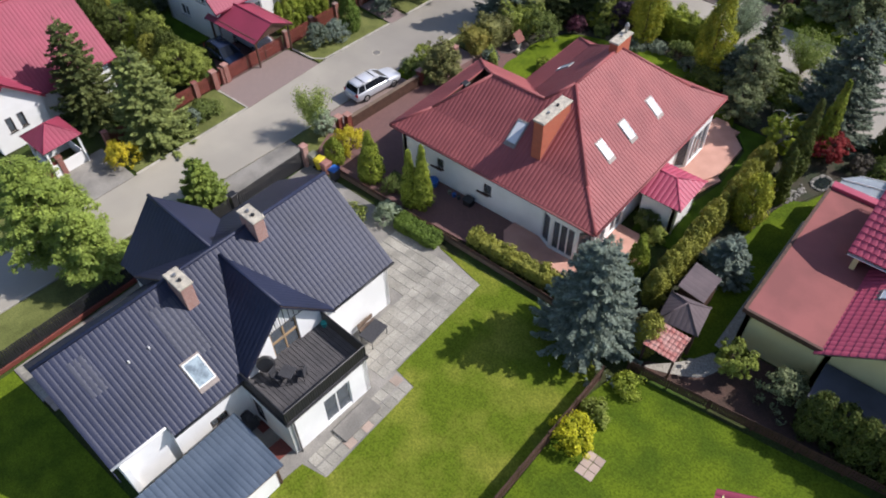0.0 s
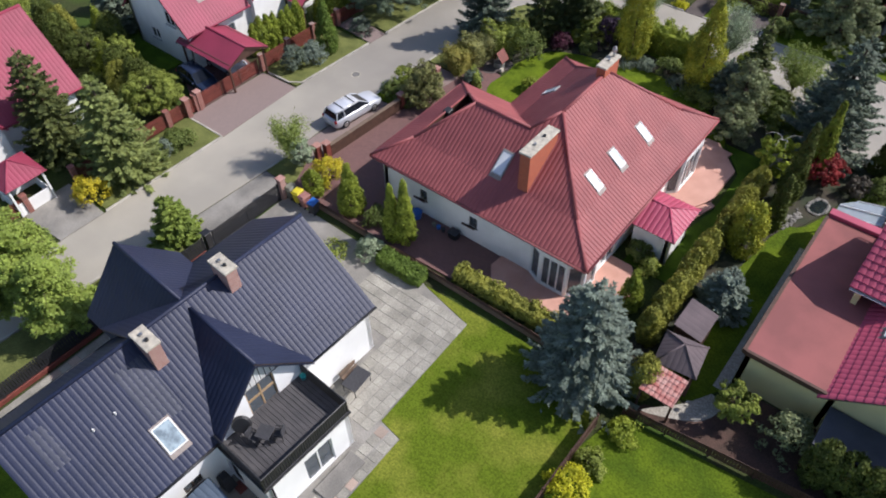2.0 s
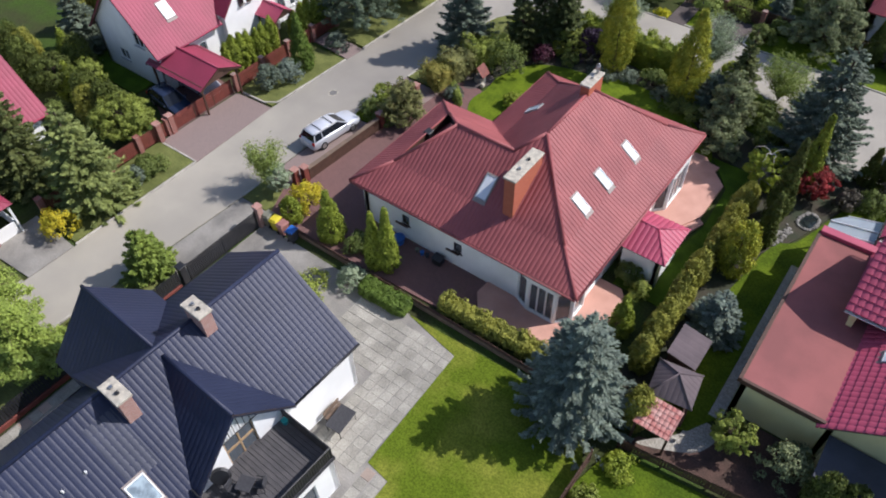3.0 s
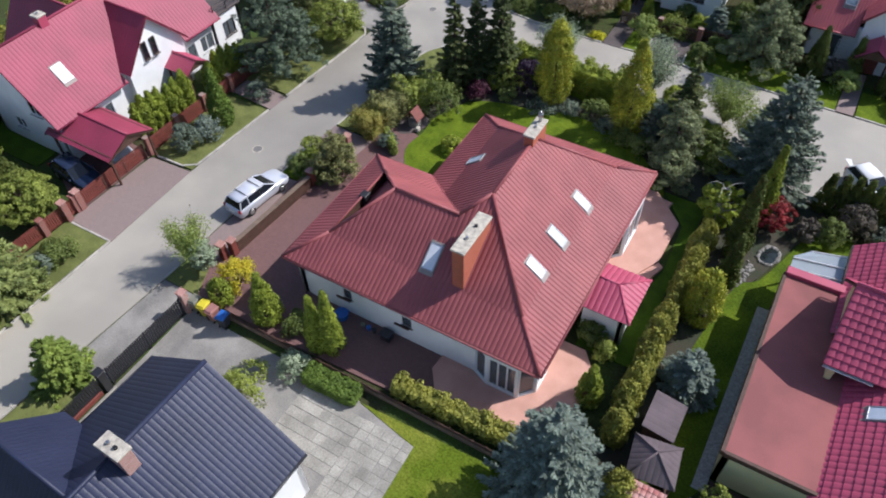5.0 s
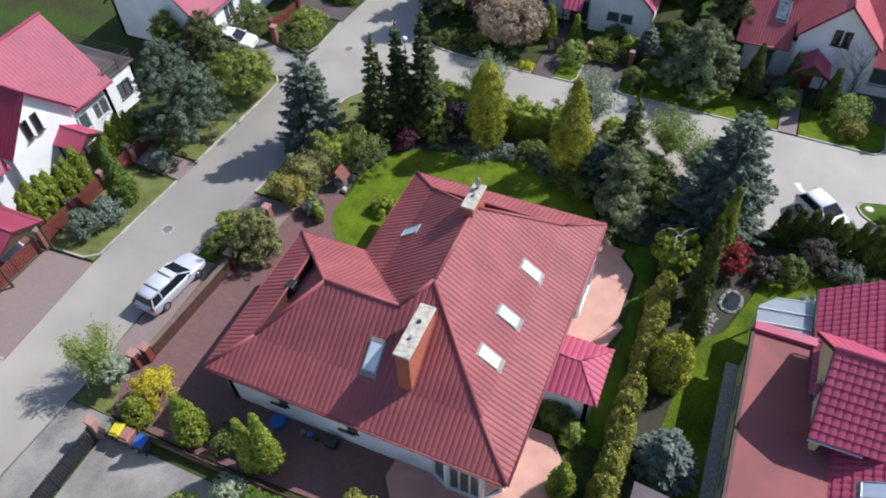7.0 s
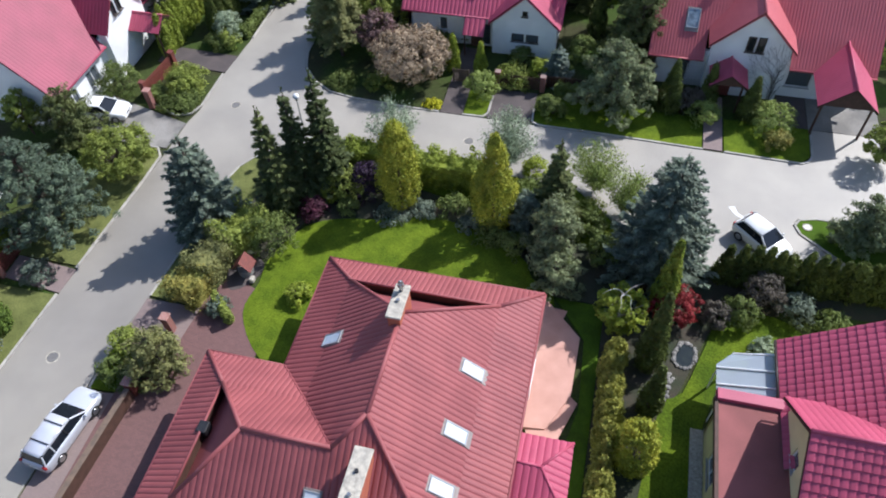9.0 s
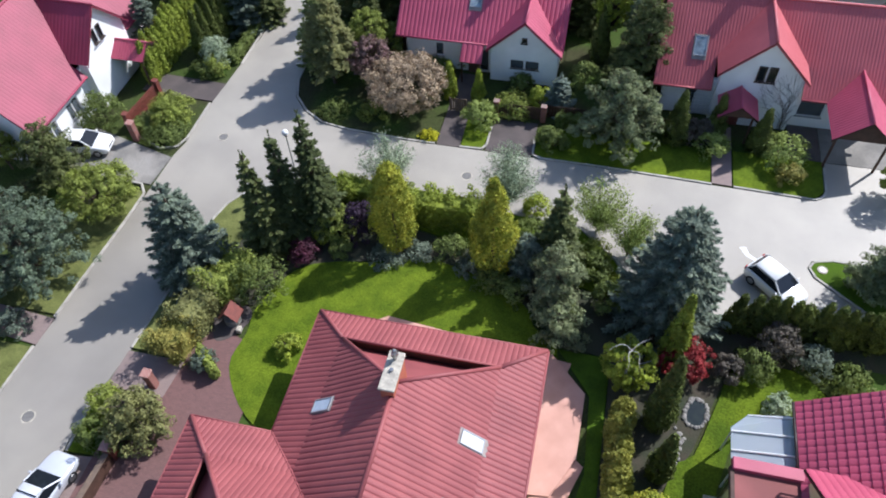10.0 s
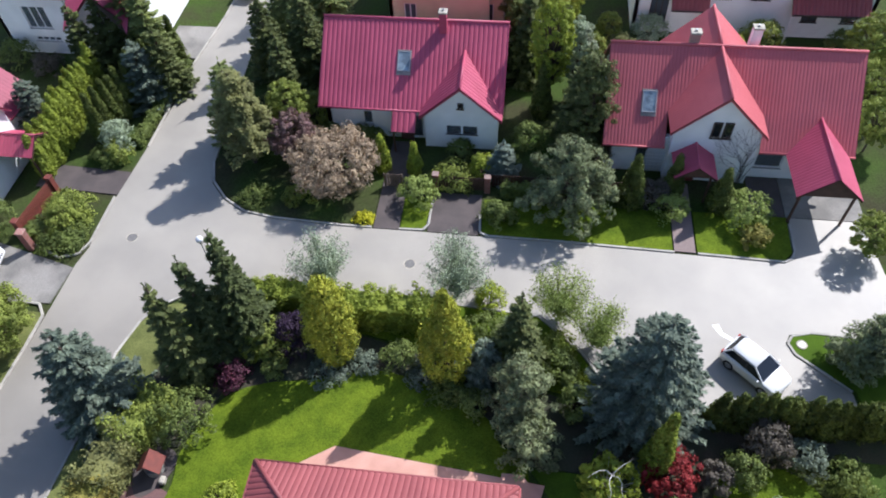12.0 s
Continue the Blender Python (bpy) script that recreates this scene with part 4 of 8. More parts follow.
    wall(h, (-3.3, cy - 2.4), (-3.3, -wy), 0, 4.3, wm, [(3, 4.4, 1, 2.3, 1)])
    wall(h, (4.95, cy - 2.6), (4.95, cy + 2.6), 3.0, 4.2, wm, [(1.75, 3.45, 3.1, 4.2, 1)], frame_mat=M["wood_pale"])
    # the upper part of the garden gable, with its glazed doors and lattice
    g = [(4.95, cy - 2.6, 4.2), (4.95, cy - 0.85, 4.2), (4.95, cy - 0.85, 5.2), (4.95, cy + 0.85, 5.2), (4.95, cy + 0.85, 4.2), (4.95, cy + 2.6, 4.2), (4.95, cy, 7.0)]
    part("gable_wall", solid(bmesh.new(), g, (-0.28, 0, 0)), wm, h)
    d = window_in(h, Vector((4.95, cy - 0.85)), Vector((0, 1)), Vector((1, 0)), 0.0, 1.7, 4.2, 5.2, M["wood_pale"], 1, False)
    for sd in (1, -1):
        bm = bmesh.new()
        for k in range(6):
            f = k / 5
            rod(bm, (5.05, cy + sd * 0.15 + sd * 1.5 * f, 6.75 - 1.6 * f), (5.05, cy + sd * 0.15 + sd * 1.5 * f, 5.35), 0.025, n=4)
        rod(bm, (5.05, cy, 5.35), (5.05, cy + sd * 1.7, 5.35), 0.03, n=4)
        part("lattice", bm, M["dark"], h, "thin dark timber lattice under the gable")
    wall(h, (-5.9, cy + 2.7), (-5.9, cy - 2.7), 0, 4.0, wm, [(0.8, 2.1, 1, 2.4, 1), (3.3, 4.6, 0.1, 2.2, 0)], gable=(2.7, 7.0))
    for sd in (1, -1):
        a, b = (-5.9, cy + 2.7), (-4.5, cy + 2.7)
        if sd < 0:
            a, b = (-4.5, cy - 2.7), (-5.9, cy - 2.7)
        wall(h, b if sd > 0 else b, a if sd > 0 else a, 0, 4.0, wm) if sd > 0 else wall(h, (-5.9, cy - 2.7), (-3.4, cy - 2.7), 0, 4.0, wm)
    # balcony room
    bx, b0, b1, bz = 8.35, -1.75, 3.55, 3.0
    wall(h, (4.6, b0), (bx, b0), 0, bz, wm, [(0.5, 1.4, 0.1, 2.1, 0)], frame_mat=M["frame_dark"])
    wall(h, (bx, b0), (bx, b1), 0, bz, wm, [(2.2, 4.0, 0.15, 2.35, 1)])
    wall(h, (bx, b1), (4.6, b1), 0, bz, wm)
    slab = part("balcony_floor", boxed(4.6, bx + 0.12, b0 - 0.12, b1 + 0.12, bz, bz + 0.16, 0.02), M["dark"], h, "dark balcony deck")
    for k in range(23):
        y = b0 + 0.02 + k * 0.23
        share("deck_board", deck_me, slab, pose(6.55, y + 0.1, bz + 0.175))
    top = bz + 1.12
    for a, b in (((4.9, b0), (bx, b0)), ((bx, b0), (bx, b1)), ((bx, b1), (4.9, b1))):
        a, b = Vector(a), Vector(b)
        d = (b - a).normalized()
        rl = part("balcony_railing", rod(bmesh.new(), (*a, top), (*b, top), 0.05, n=6), M["dark"], h, "black timber balcony railing")
        n = int((b - a).length / 0.14)
        for k in range(n + 1):
            c = a.lerp(b, k / n)
            share("baluster", baluster_me, rl, pose(c.x, c.y, bz + 0.5, 0, 0, math.degrees(math.atan2(d.y, d.x))))
    downpipe(h, M["dark"], bx + 0.1, b0 + 0.3, bz)
    downpipe(h, M["dark"], 4.75, -8.3, 3.7)
    downpipe(h, M["dark"], 4.75, 8.2, 3.7)
    chimney(h, 0.25, 1.6, -1.75, -1.1, 5.6, 7.95, M["brick_pale"], pots=2)
    chimney(h, -0.35, 0.95, 3.25, 3.9, 6.0, 8.25, M["brick_pale"], pots=2)
    fe = ((X, -L, E), (X, 0, E), (0, 0, R))
    skylight(h, fe, 3.75, -3.2, w=1.0, length=1.45, pane="sky_grey_pane", frame_mat="frame")
    # two paler overlays paint the bright reflections on the eastern slope
    for y0, y1, x0, x1 in ((-3.4, -1.9, 0.7, 3.3), (-7.6, -6.7, 0.6, 2.2)):
        zf, n = plane_z(*fe)
        roof_face(h, M["roof_highlight"], [(x0, y0, zf(x0, y0) + 0.01), (x1, y0, zf(x1, y0) + 0.01), (x1, y1, zf(x1, y1) + 0.01), (x0, y1, zf(x0, y1) + 0.01)], **flat)
    for y in (-5.4, -4.3):
        zf, n = plane_z(*fe)
        part("roof_vent", rod(bmesh.new(), (1.9, y, zf(1.9, y)), (1.9, y, zf(1.9, y) + 0.18), 0.05, n=8), M["plastic_white"], h)
    h.matrix_basis = pose(-26.0, 10.2, 0, 0, 0, -2.2)
    return h


bm = boxed(-1.85, 1.85, -0.105, 0.105, -0.015, 0.015, 0.006)
deck_me = bpy.data.meshes.new("deck_board")
bm.to_mesh(deck_me)
bm.free()
deck_me.materials.append(M["deck"])
bm = boxed(-0.05, 0.05, -0.02, 0.02, -0.55, 0.58)
baluster_me = bpy.data.meshes.new("baluster")
bm.to_mesh(baluster_me)
bm.free()
baluster_me.materials.append(M["dark"])
dark_house()


# ---- plainer houses ----
def gable_house(name, label, at, rz, hw, half_len, ez, top, roof, walls, crosses=(), openings=None, chimneys=(), skylights=(), wave=0.3, amp=0.012, inset=0.5):
    """A house with its ridge along local y. crosses: (side, along, half width, eave, ridge, reach)."""
    h = thing(name, label, "house")
    o = openings or {}
    s = (top - ez) / hw
    L = half_len
    kw = dict(wave=wave, amp=amp)
    for sg in (1, -1):
        cs = sorted([c for c in crosses if c[0] == sg], key=lambda c: c[1])
        pieces, y = [], -L
        for _, cy, half, ce, cz, reach in cs:
            xr, xe = hw - (cz - ez) / s, hw - (ce - ez) / s
            if cy - half - y > 0.05:
                pieces.append([(sg * hw, y, ez), (sg * hw, cy - half, ez), (0, cy - half, top), (0, y, top)])
            for sd in (1, -1):
                if xr > 0.02:
                    pieces.append([(sg * xe, cy + sd * half, ce), (sg * xr, cy, cz), (0, cy, top), (0, cy + sd * half, top)])
                else:
                    pieces.append([(sg * xe, cy + sd * half, ce), (0, cy, top), (0, cy + sd * half, top)])
                roof_face(h, roof, [(sg * reach, cy, cz), (sg * max(xr, 0), cy, cz), (sg * xe, cy + sd * half, ce), (sg * reach, cy + sd * half, ce)], **kw)
                part("bargeboard", solid(bmesh.new(), [(sg * reach, cy, cz - 0.02), (sg * reach, cy + sd * half, ce - 0.02), (sg * reach, cy + sd * half, ce - 0.22), (sg * reach, cy, cz - 0.24)], (-sg * 0.04, 0, 0)), roof, h)
            ridge(h, roof, (sg * reach, cy, cz + 0.02), (sg * max(xr, 0), cy, cz + 0.02), 0.1)
            y = cy + half
            a, b = (sg * (reach - 0.4), cy - sg * (half - 0.3)), (sg * (reach - 0.4), cy + sg * (half - 0.3))
            sl = (cz - ce) / half
            wall(h, a, b, 0, ce + 0.3 * sl - 0.1, walls, o.get("cross%+d" % sg, ()), frame_mat=M["frame_dark"], gable=(half - 0.3, cz - 0.12))
            for sd in (1, -1):
                p, q = (sg * (hw - inset), cy + sd * (half - 0.3)), (sg * (reach - 0.7), cy + sd * (half - 0.3))
                if sg * sd > 0:
                    p, q = q, p
                if reach - 0.7 - hw + inset > 0.05:
                    wall(h, p, q, 0, ce + 0.2, walls)
        pieces.append([(sg * hw, y, ez), (sg * hw, L, ez), (0, L, top), (0, y, top)])
        roof_face(h, roof, *pieces, **kw)
        ends = [-L, *[v for c in cs for v in (c[1] - c[2], c[1] + c[2])], L]
        for y0, y1 in zip(ends[::2], ends[1::2]):
            if y1 - y0 > 0.2:
                gutter(h, roof, (sg * (hw + 0.05), y0, ez - 0.05), (sg * (hw + 0.05), y1, ez - 0.05))
        for sy in (1, -1):
            part("bargeboard", solid(bmesh.new(), [(0, sy * L, top - 0.02), (sg * hw, sy * L, ez - 0.02), (sg * hw, sy * L, ez - 0.22), (0, sy * L, top - 0.24)], (0, -sy * 0.04, 0)), roof, h)
    ridge(h, roof, (0, -L, top), (0, L, top))
    wx, wy, wz = hw - inset, L - 0.4, ez + inset * s - 0.1
    for key, a, b, gb in (("S", (-wx, -wy), (wx, -wy), True), ("E", (wx, -wy), (wx, wy), False), ("N", (wx, wy), (-wx, wy), True), ("W", (-wx, wy), (-wx, -wy), False)):
        wall(h, a, b, 0, wz, walls, o.get(key, ()), frame_mat=M["frame_dark"] if o.get("dark") else None, gable=(wx, top - 0.12) if gb else None)
    for c in chimneys:
        chimney(h, *c)
    for x, y, pane in skylights:
        f = ((hw, -L, ez), (hw, 0, ez), (0, 0, top)) if x > 0 else ((-hw, -L, ez), (-hw, 0, ez), (0, 0, top))
        skylight(h, f, x, y, w=0.9, length=1.4, pane=pane, frame_mat="frame" if pane == "white_pane" else "frame_grey")
    h.matrix_basis = pose(*at, 0, 0, rz)
    return h


# across the road to the north: local +x faces the street
gable_house("house", "white cottage with a steep crimson ribbed roof and front gable", (-21.7, 76.5, 0), -90, 4.9, 6.5, 3.0, 6.95, M["roof_pink"], M["white"],
            [(1, 3.6, 2.85, 3.0, 5.65, 5.6)], {"cross+1": [(1.55, 2.55, 1.3, 2.05, 0), (2.7, 3.7, 1.3, 2.05, 0), (2.35, 2.75, 3.7, 4.1, 0)], "E": [(2.6, 3.3, 1.1, 2.3, 0), (5.9, 6.9, 0.05, 2.1, 0)]},
            [(0.25, 0.75, 1.75, 2.25, 5.8, 7.9, M["roof_pink"], 0.05, 1)], [(2.3, -0.6, "sky_grey_pane")], wave=0.33, amp=0.036)
gable_house("house", "white house with a long red roof and tall front gable", (-0.55, 74.2, 0), -90, 4.6, 7.95, 2.75, 7.43, M["roof_orange"], M["white"],
            [(1, -0.95, 3.0, 4.4, 7.4, 5.15), (-1, -0.95, 3.0, 4.4, 7.4, 4.6)], {"cross+1": [(2.25, 2.8, 4.0, 5.2, 0), (2.95, 3.5, 4.0, 5.2, 0)], "E": [(1.9, 2.8, 0.1, 2.25, 0), (9.75, 11.5, 0.9, 2.35, 0)]},
            [(-0.6, -0.1, -3.0, -2.4, 6.4, 8.1, M["brick_pale"], 0.05, 1), (-1.2, -0.7, 0.9, 1.5, 6.0, 8.2, M["white"], 0.05, 1)], [(2.6, -5.2, "sky_grey_pane")], wave=0.22, amp=0.014)
c = thing("porch", "crimson tile porch roof over the cottage door", "porch", (-22, 71, 0))
roof_face(c, M["roof_pink"], [(-22.9, 71.62, 3.02), (-21.2, 71.62, 3.02), (-21.2, 70.35, 2.05), (-22.9, 70.35, 2.05)], wave=0.4, amp=0.04)
for x in (-22.75, -21.35):
    part("post", boxed(x - 0.06, x + 0.06, 70.5, 70.62, 0, 2.1), M["wood"], c)
part("door", boxed(-22.5, -21.6, 71.86, 71.94, 0.02, 2.05, 0.01), M["wood"], c, "dark wooden front door")
# along the road to the west
gable_house("house", "white house with a crimson tile roof and dormer gable", (-55.2, 38.1, 0), 0, 4.4, 8.4, 3.4, 8.1, M["roof_magenta"], M["white"],
            [(1, 1.3, 3.1, 4.0, 7.4, 4.9), (-1, -1.2, 2.6, 4.6, 8.05, 6.4)], {"cross+1": [(1.7, 2.2, 4.1, 5.5, 0), (2.6, 3.1, 4.1, 5.5, 0)], "E": [(2.6, 4.6, 1.0, 2.4, 2), (11.9, 13.6, 1.0, 2.4, 1), (14.2, 15.6, 1.0, 2.4, 1)], "S": [(2.2, 3.4, 1.2, 2.2, 1), (5.4, 6.6, 3.6, 4.8, 1)]},
            [(-0.4, 0.3, -4.0, -3.3, 6.5, 8.6, M["roof_pink"], 0.05, 1)], [(2.4, -5.2, "white_pane")])
gable_house("house", "white house with a crimson tile roof behind tall conifers", (-57.6, 15.6, 0), 0, 4.9, 5.6, 2.9, 7.9, M["roof_magenta"], M["white"],
            [(1, -3.2, 2.4, 3.2, 5.4, 5.6)], {"cross+1": [(1.2, 1.7, 1.4, 2.6, 0), (2.1, 2.6, 1.4, 2.6, 0)], "E": [(7, 8.4, 1, 2.3, 1)]})
gable_house("house", "white house with a smooth crimson roof and dormer gable", (-54.4, 63.6, 0), 0, 4.9, 8.1, 3.2, 8.2, M["roof_magenta"], M["white"],
            [(1, 1.6, 3.0, 4.2, 7.4, 5.5)], {"cross+1": [(1.7, 2.15, 4.6, 5.7, 0), (2.45, 2.9, 4.6, 5.7, 0)], "E": [(1.0, 2.2, 1.0, 2.4, 1), (3.6, 5, 1, 2.4, 1)]})
gable_house("house", "white house with a crimson porch roof among conifers", (-50.5, 84.6, 0), -90, 5.2, 6.5, 5.6, 9.8, M["roof_pink"], M["white"],
            [(1, 3.6, 2.6, 4.0, 6.6, 6.2)], {"E": [(2.4, 4.4, 2.4, 4.4, 2), (2.4, 4.6, 1.2, 1.6, 3)], "cross+1": [(1.6, 3.2, 0.2, 3.0, 1)]})
gable_house("house", "pale yellow house with a red roof behind the cottage", (-19.6, 88.6, 0), -90, 5.0, 6.0, 4.6, 8.6, M["roof_orange"], M["cream"],
            [(1, 0.6, 2.2, 4.6, 7.4, 5.4)], {"E": [(7.6, 8.4, 1.8, 3.4, 1), (9.2, 10.0, 1.8, 3.4, 1), (1.2, 2.2, 1.8, 3.2, 1)]},
            [(0.6, 1.2, -2.9, -2.3, 6, 9.0, M["white"], 0.05, 1), (0.6, 1.2, 2.0, 2.6, 6, 9.0, M["white"], 0.05, 1)])
gable_house("house", "white terraced house with a dark red tile roof", (3.5, 91, 0), -90, 5.2, 9.5, 5.2, 9.0, M["roof_red"], M["white"], [],
            {"E": [(1.2, 2.6, 1.0, 3.2, 2), (5.8, 7.2, 3.2, 4.6, 1), (8.8, 10.2, 3.2, 4.6, 1), (13, 14.2, 1.4, 2.8, 1), (16, 17.2, 1.4, 2.8, 1)], "dark": True})
for x0, x1 in ((-2.9, 0.0), (6.2, 12.0)):
    c = thing("porch", "dark red tile lean-to roof along the terraced house", "porch", ((x0 + x1) / 2, 85.6, 0))
    roof_face(c, M["roof_red"], [(x0, 85.2, 2.75), (x1, 85.2, 2.75), (x1, 86.28, 3.65), (x0, 86.28, 3.65)], wave=0.33, amp=0.05)
    part("gutter", rod(bmesh.new(), (x0, 85.16, 2.68), (x1, 85.16, 2.68), 0.06, n=8), M["frame_dark"], c)
    for x in (x0 + 0.12, x1 - 0.12):
        part("post", boxed(x - 0.06, x + 0.06, 85.25, 85.37, 0, 2.76), M["white"], c)
c = thing("balcony", "white annex with a railed roof terrace", "balcony", (-53, 47.6, 0))
wall(c, (-51.28, 46.12), (-51.28, 49.2), 0, 3.3, M["white"], [(0.9, 2.3, 1.0, 2.4, 1)], frame_mat=M["frame_dark"])
wall(c, (-51.28, 49.2), (-56.8, 49.2), 0, 3.3, M["white"])
part("floor", boxed(-56.9, -51.1, 46.55, 49.4, 3.3, 3.45, 0.02), M["pave_dark"], c)
for z in (3.75, 4.05, 4.35):
    part("rail", rod(bmesh.new(), (-51.2, 46.3, z), (-51.2, 49.3, z), 0.03, n=6), M["dark"], c)
    part("rail", rod(bmesh.new(), (-51.2, 49.3, z), (-56.8, 49.3, z), 0.03, n=6), M["dark"], c)
for y in (46.3, 47.8, 49.3):
    part("post", rod(bmesh.new(), (-51.2, y, 3.45), (-51.2, y, 4.4), 0.035, n=6), M["dark"], c)
plate("path", [(-4.15, 28.2), (-3.47, 28.2), (-3.47, 41.2), (-4.15, 41.2)], -0.07, 0.045, M["gravel"], "narrow grey gravel strip along a wall")
plate("terrace", [(1.4, 66.55), (3.45, 66.55), (3.45, 70.0), (1.4, 70.0)], -0.07, 0.02, M["pave_dark"], "dark paved terrace before a window")
plate("driveway", [(3.5, 66.55), (8.4, 66.55), (8.4, 72.0), (3.5, 70.0)], -0.07, 0.016, M["slab_floor"], "pale concrete floor under a carport")
# beside the large red-roofed house: flat terrace roof and tiled roofs
def yellow_house():
    h = thing("house", "pale yellow house with crimson pan-tile roofs and a flat red roof", "house", (3, 36, 0))
    wm, rm = M["yellow"], M["roof_pink"]
    part("flat_roof", prism(bmesh.new(), [(-3.55, 28.95), (0.9, 28.95), (0.9, 41.4), (-3.55, 41.4)], 3.05, 3.25), M["felt"], h, "flat roof of faded red felt")
    for a in ((-3.7, -3.5, 28.85, 41.5), (-3.5, 0.7, 28.8, 29.0)):
        part("roof_edge", boxed(*a, 2.98, 3.33, 0.02), M["wood"], h, "dark brown fascia")
    part("roof_edge", boxed(-3.6, 0.8, 41.3, 41.9, 3.1, 3.5, 0.03), M["roof_pink"], h)
    wall(h, (-3.45, 29.1), (1.4, 29.1), 0, 3.05, wm)
    wall(h, (-3.45, 41.2), (-3.45, 29.1), 0, 3.05, wm, [(2, 3.6, 0.9, 2.3, 1), (6.5, 8.1, 0.9, 2.3, 1)])
    wall(h, (0.9, 41.2), (-3.45, 41.2), 0, 3.05, wm)
    kw = dict(wave=0.36, amp=0.03, step=0.42, lift=0.04)
    # one long tiled slope, with a tall cross gable over the flat roof
    south, north = ((0.5, 28.6, 3.1), (0.5, 38.3, 3.1), (5.2, 38.3, 6.7), (5.2, 28.6, 6.7)), ((-0.6, 38.3, 3.35), (-0.6, 45.4, 3.35), (5.2, 45.4, 7.85), (5.2, 38.3, 7.85))
    roof_face(h, rm, south, **kw)
    roof_face(h, rm, north, **kw)
    roof_face(h, rm, [(9.9, 28.6, 3.1), (9.9, 38.3, 3.1), (5.2, 38.3, 6.7), (5.2, 28.6, 6.7)], **kw)
    roof_face(h, rm, [(9.9, 38.3, 4.0), (9.9, 45.4, 4.0), (5.2, 45.4, 7.85), (5.2, 38.3, 7.85)], **kw)
    ridge(h, rm, (5.2, 38.3, 7.85), (5.2, 45.4, 7.85), 0.1)
    ridge(h, rm, (5.2, 28.6, 6.7), (5.2, 38.3, 6.7), 0.1)
    for y, z in ((35.1, 4.6), (41.45, 4.5)):
        roof_face(h, rm, [(-0.8, 38.3, 7.4), (5.0, 38.3, 7.4), (5.0, y, z), (-0.8, y, z)], **kw)
        part("bargeboard", solid(bmesh.new(), [(-0.8, 38.3, 7.38), (-0.8, y, z - 0.02), (-0.8, y, z - 0.24), (-0.8, 38.3, 7.14)], (0.04, 0, 0)), M["wood"], h)
        part("soffit", boxed(-0.75, 1.6, y - 0.03, y + 0.28 if y < 38 else y + 0.03, z - 0.2, z - 0.14), M["frame"], h)
    ridge(h, rm, (-0.8, 38.3, 7.42), (5.0, 38.3, 7.42), 0.1)
    wall(h, (-0.35, 41.15), (-0.35, 35.4), 0, 4.6, wm, [(2.2, 3.1, 3.55, 4.5, 0)], gable=(2.87, 7.05))
    wall(h, (0.9, 35.4), (0.9, 29.1), 0, 3.2, wm)
    wall(h, (0.0, 45.1), (0.0, 41.2), 0, 3.6, wm)
    wall(h, (9, 45.1), (0.0, 45.1), 0, 3.6, wm, gable=(4.0, 7.4))
    gutter(h, rm, (0.42, 28.6, 3.05), (0.42, 35.4, 3.05))
    gutter(h, M["frame_dark"], (-0.68, 41.5, 3.3), (-0.68, 45.4, 3.3))
    wall(h, (1.4, 29.1), (9.2, 29.1), 0, 3.3, wm, [(2.0, 4.6, 0.1, 2.3, 0)], gable=(3.8, 6.4))
    skylight(h, south[:3], 2.25, 33.7, w=0.85, length=1.3, pane="sky_blue_pane")
    # glazed porch roof
    g = part("porch_roof", solid(bmesh.new(), [(-2.6, 44.7, 2.45), (-3.4, 43.9, 2.4), (-3.4, 41.6, 2.4), (-0.2, 41.6, 3.0), (-0.2, 44.9, 3.0)], (0, 0, -0.03)), M["glass_roof"], h, "translucent pale grey porch roofing")
    for k, y in enumerate((41.7, 42.7, 43.7, 44.7)):
        part("rafter", rod(bmesh.new(), (-3.4 if y < 44 else -2.6, y, 2.46), (-0.25, y, 3.06), 0.045, n=6), M["frame"], g)
    for x, y in ((-3.3, 43.8), (-3.3, 41.8), (-2.6, 44.6)):
        part("post", rod(bmesh.new(), (x, y, 0), (x, y, 2.4), 0.05, n=8), M["frame"], g)


yellow_house()
h = thing("outbuilding", "small outbuilding with a red tile roof at the lawn's edge", "shed")
for sd in (1, -1):
    roof_face(h, M["roof_pink"], [(0, -2.4, 3.1), (0, 2.4, 3.1), (sd * 2, 2.4, 2.1), (sd * 2, -2.4, 2.1)])
part("wall", boxed(-1.7, 1.7, -2.1, 2.1, 0, 2.3), M["yellow"], h)
h.matrix_basis = pose(2.3, 17.2, 0, 0, 0, 12)


# ---- plants ----
rng = np.random.default_rng(7)


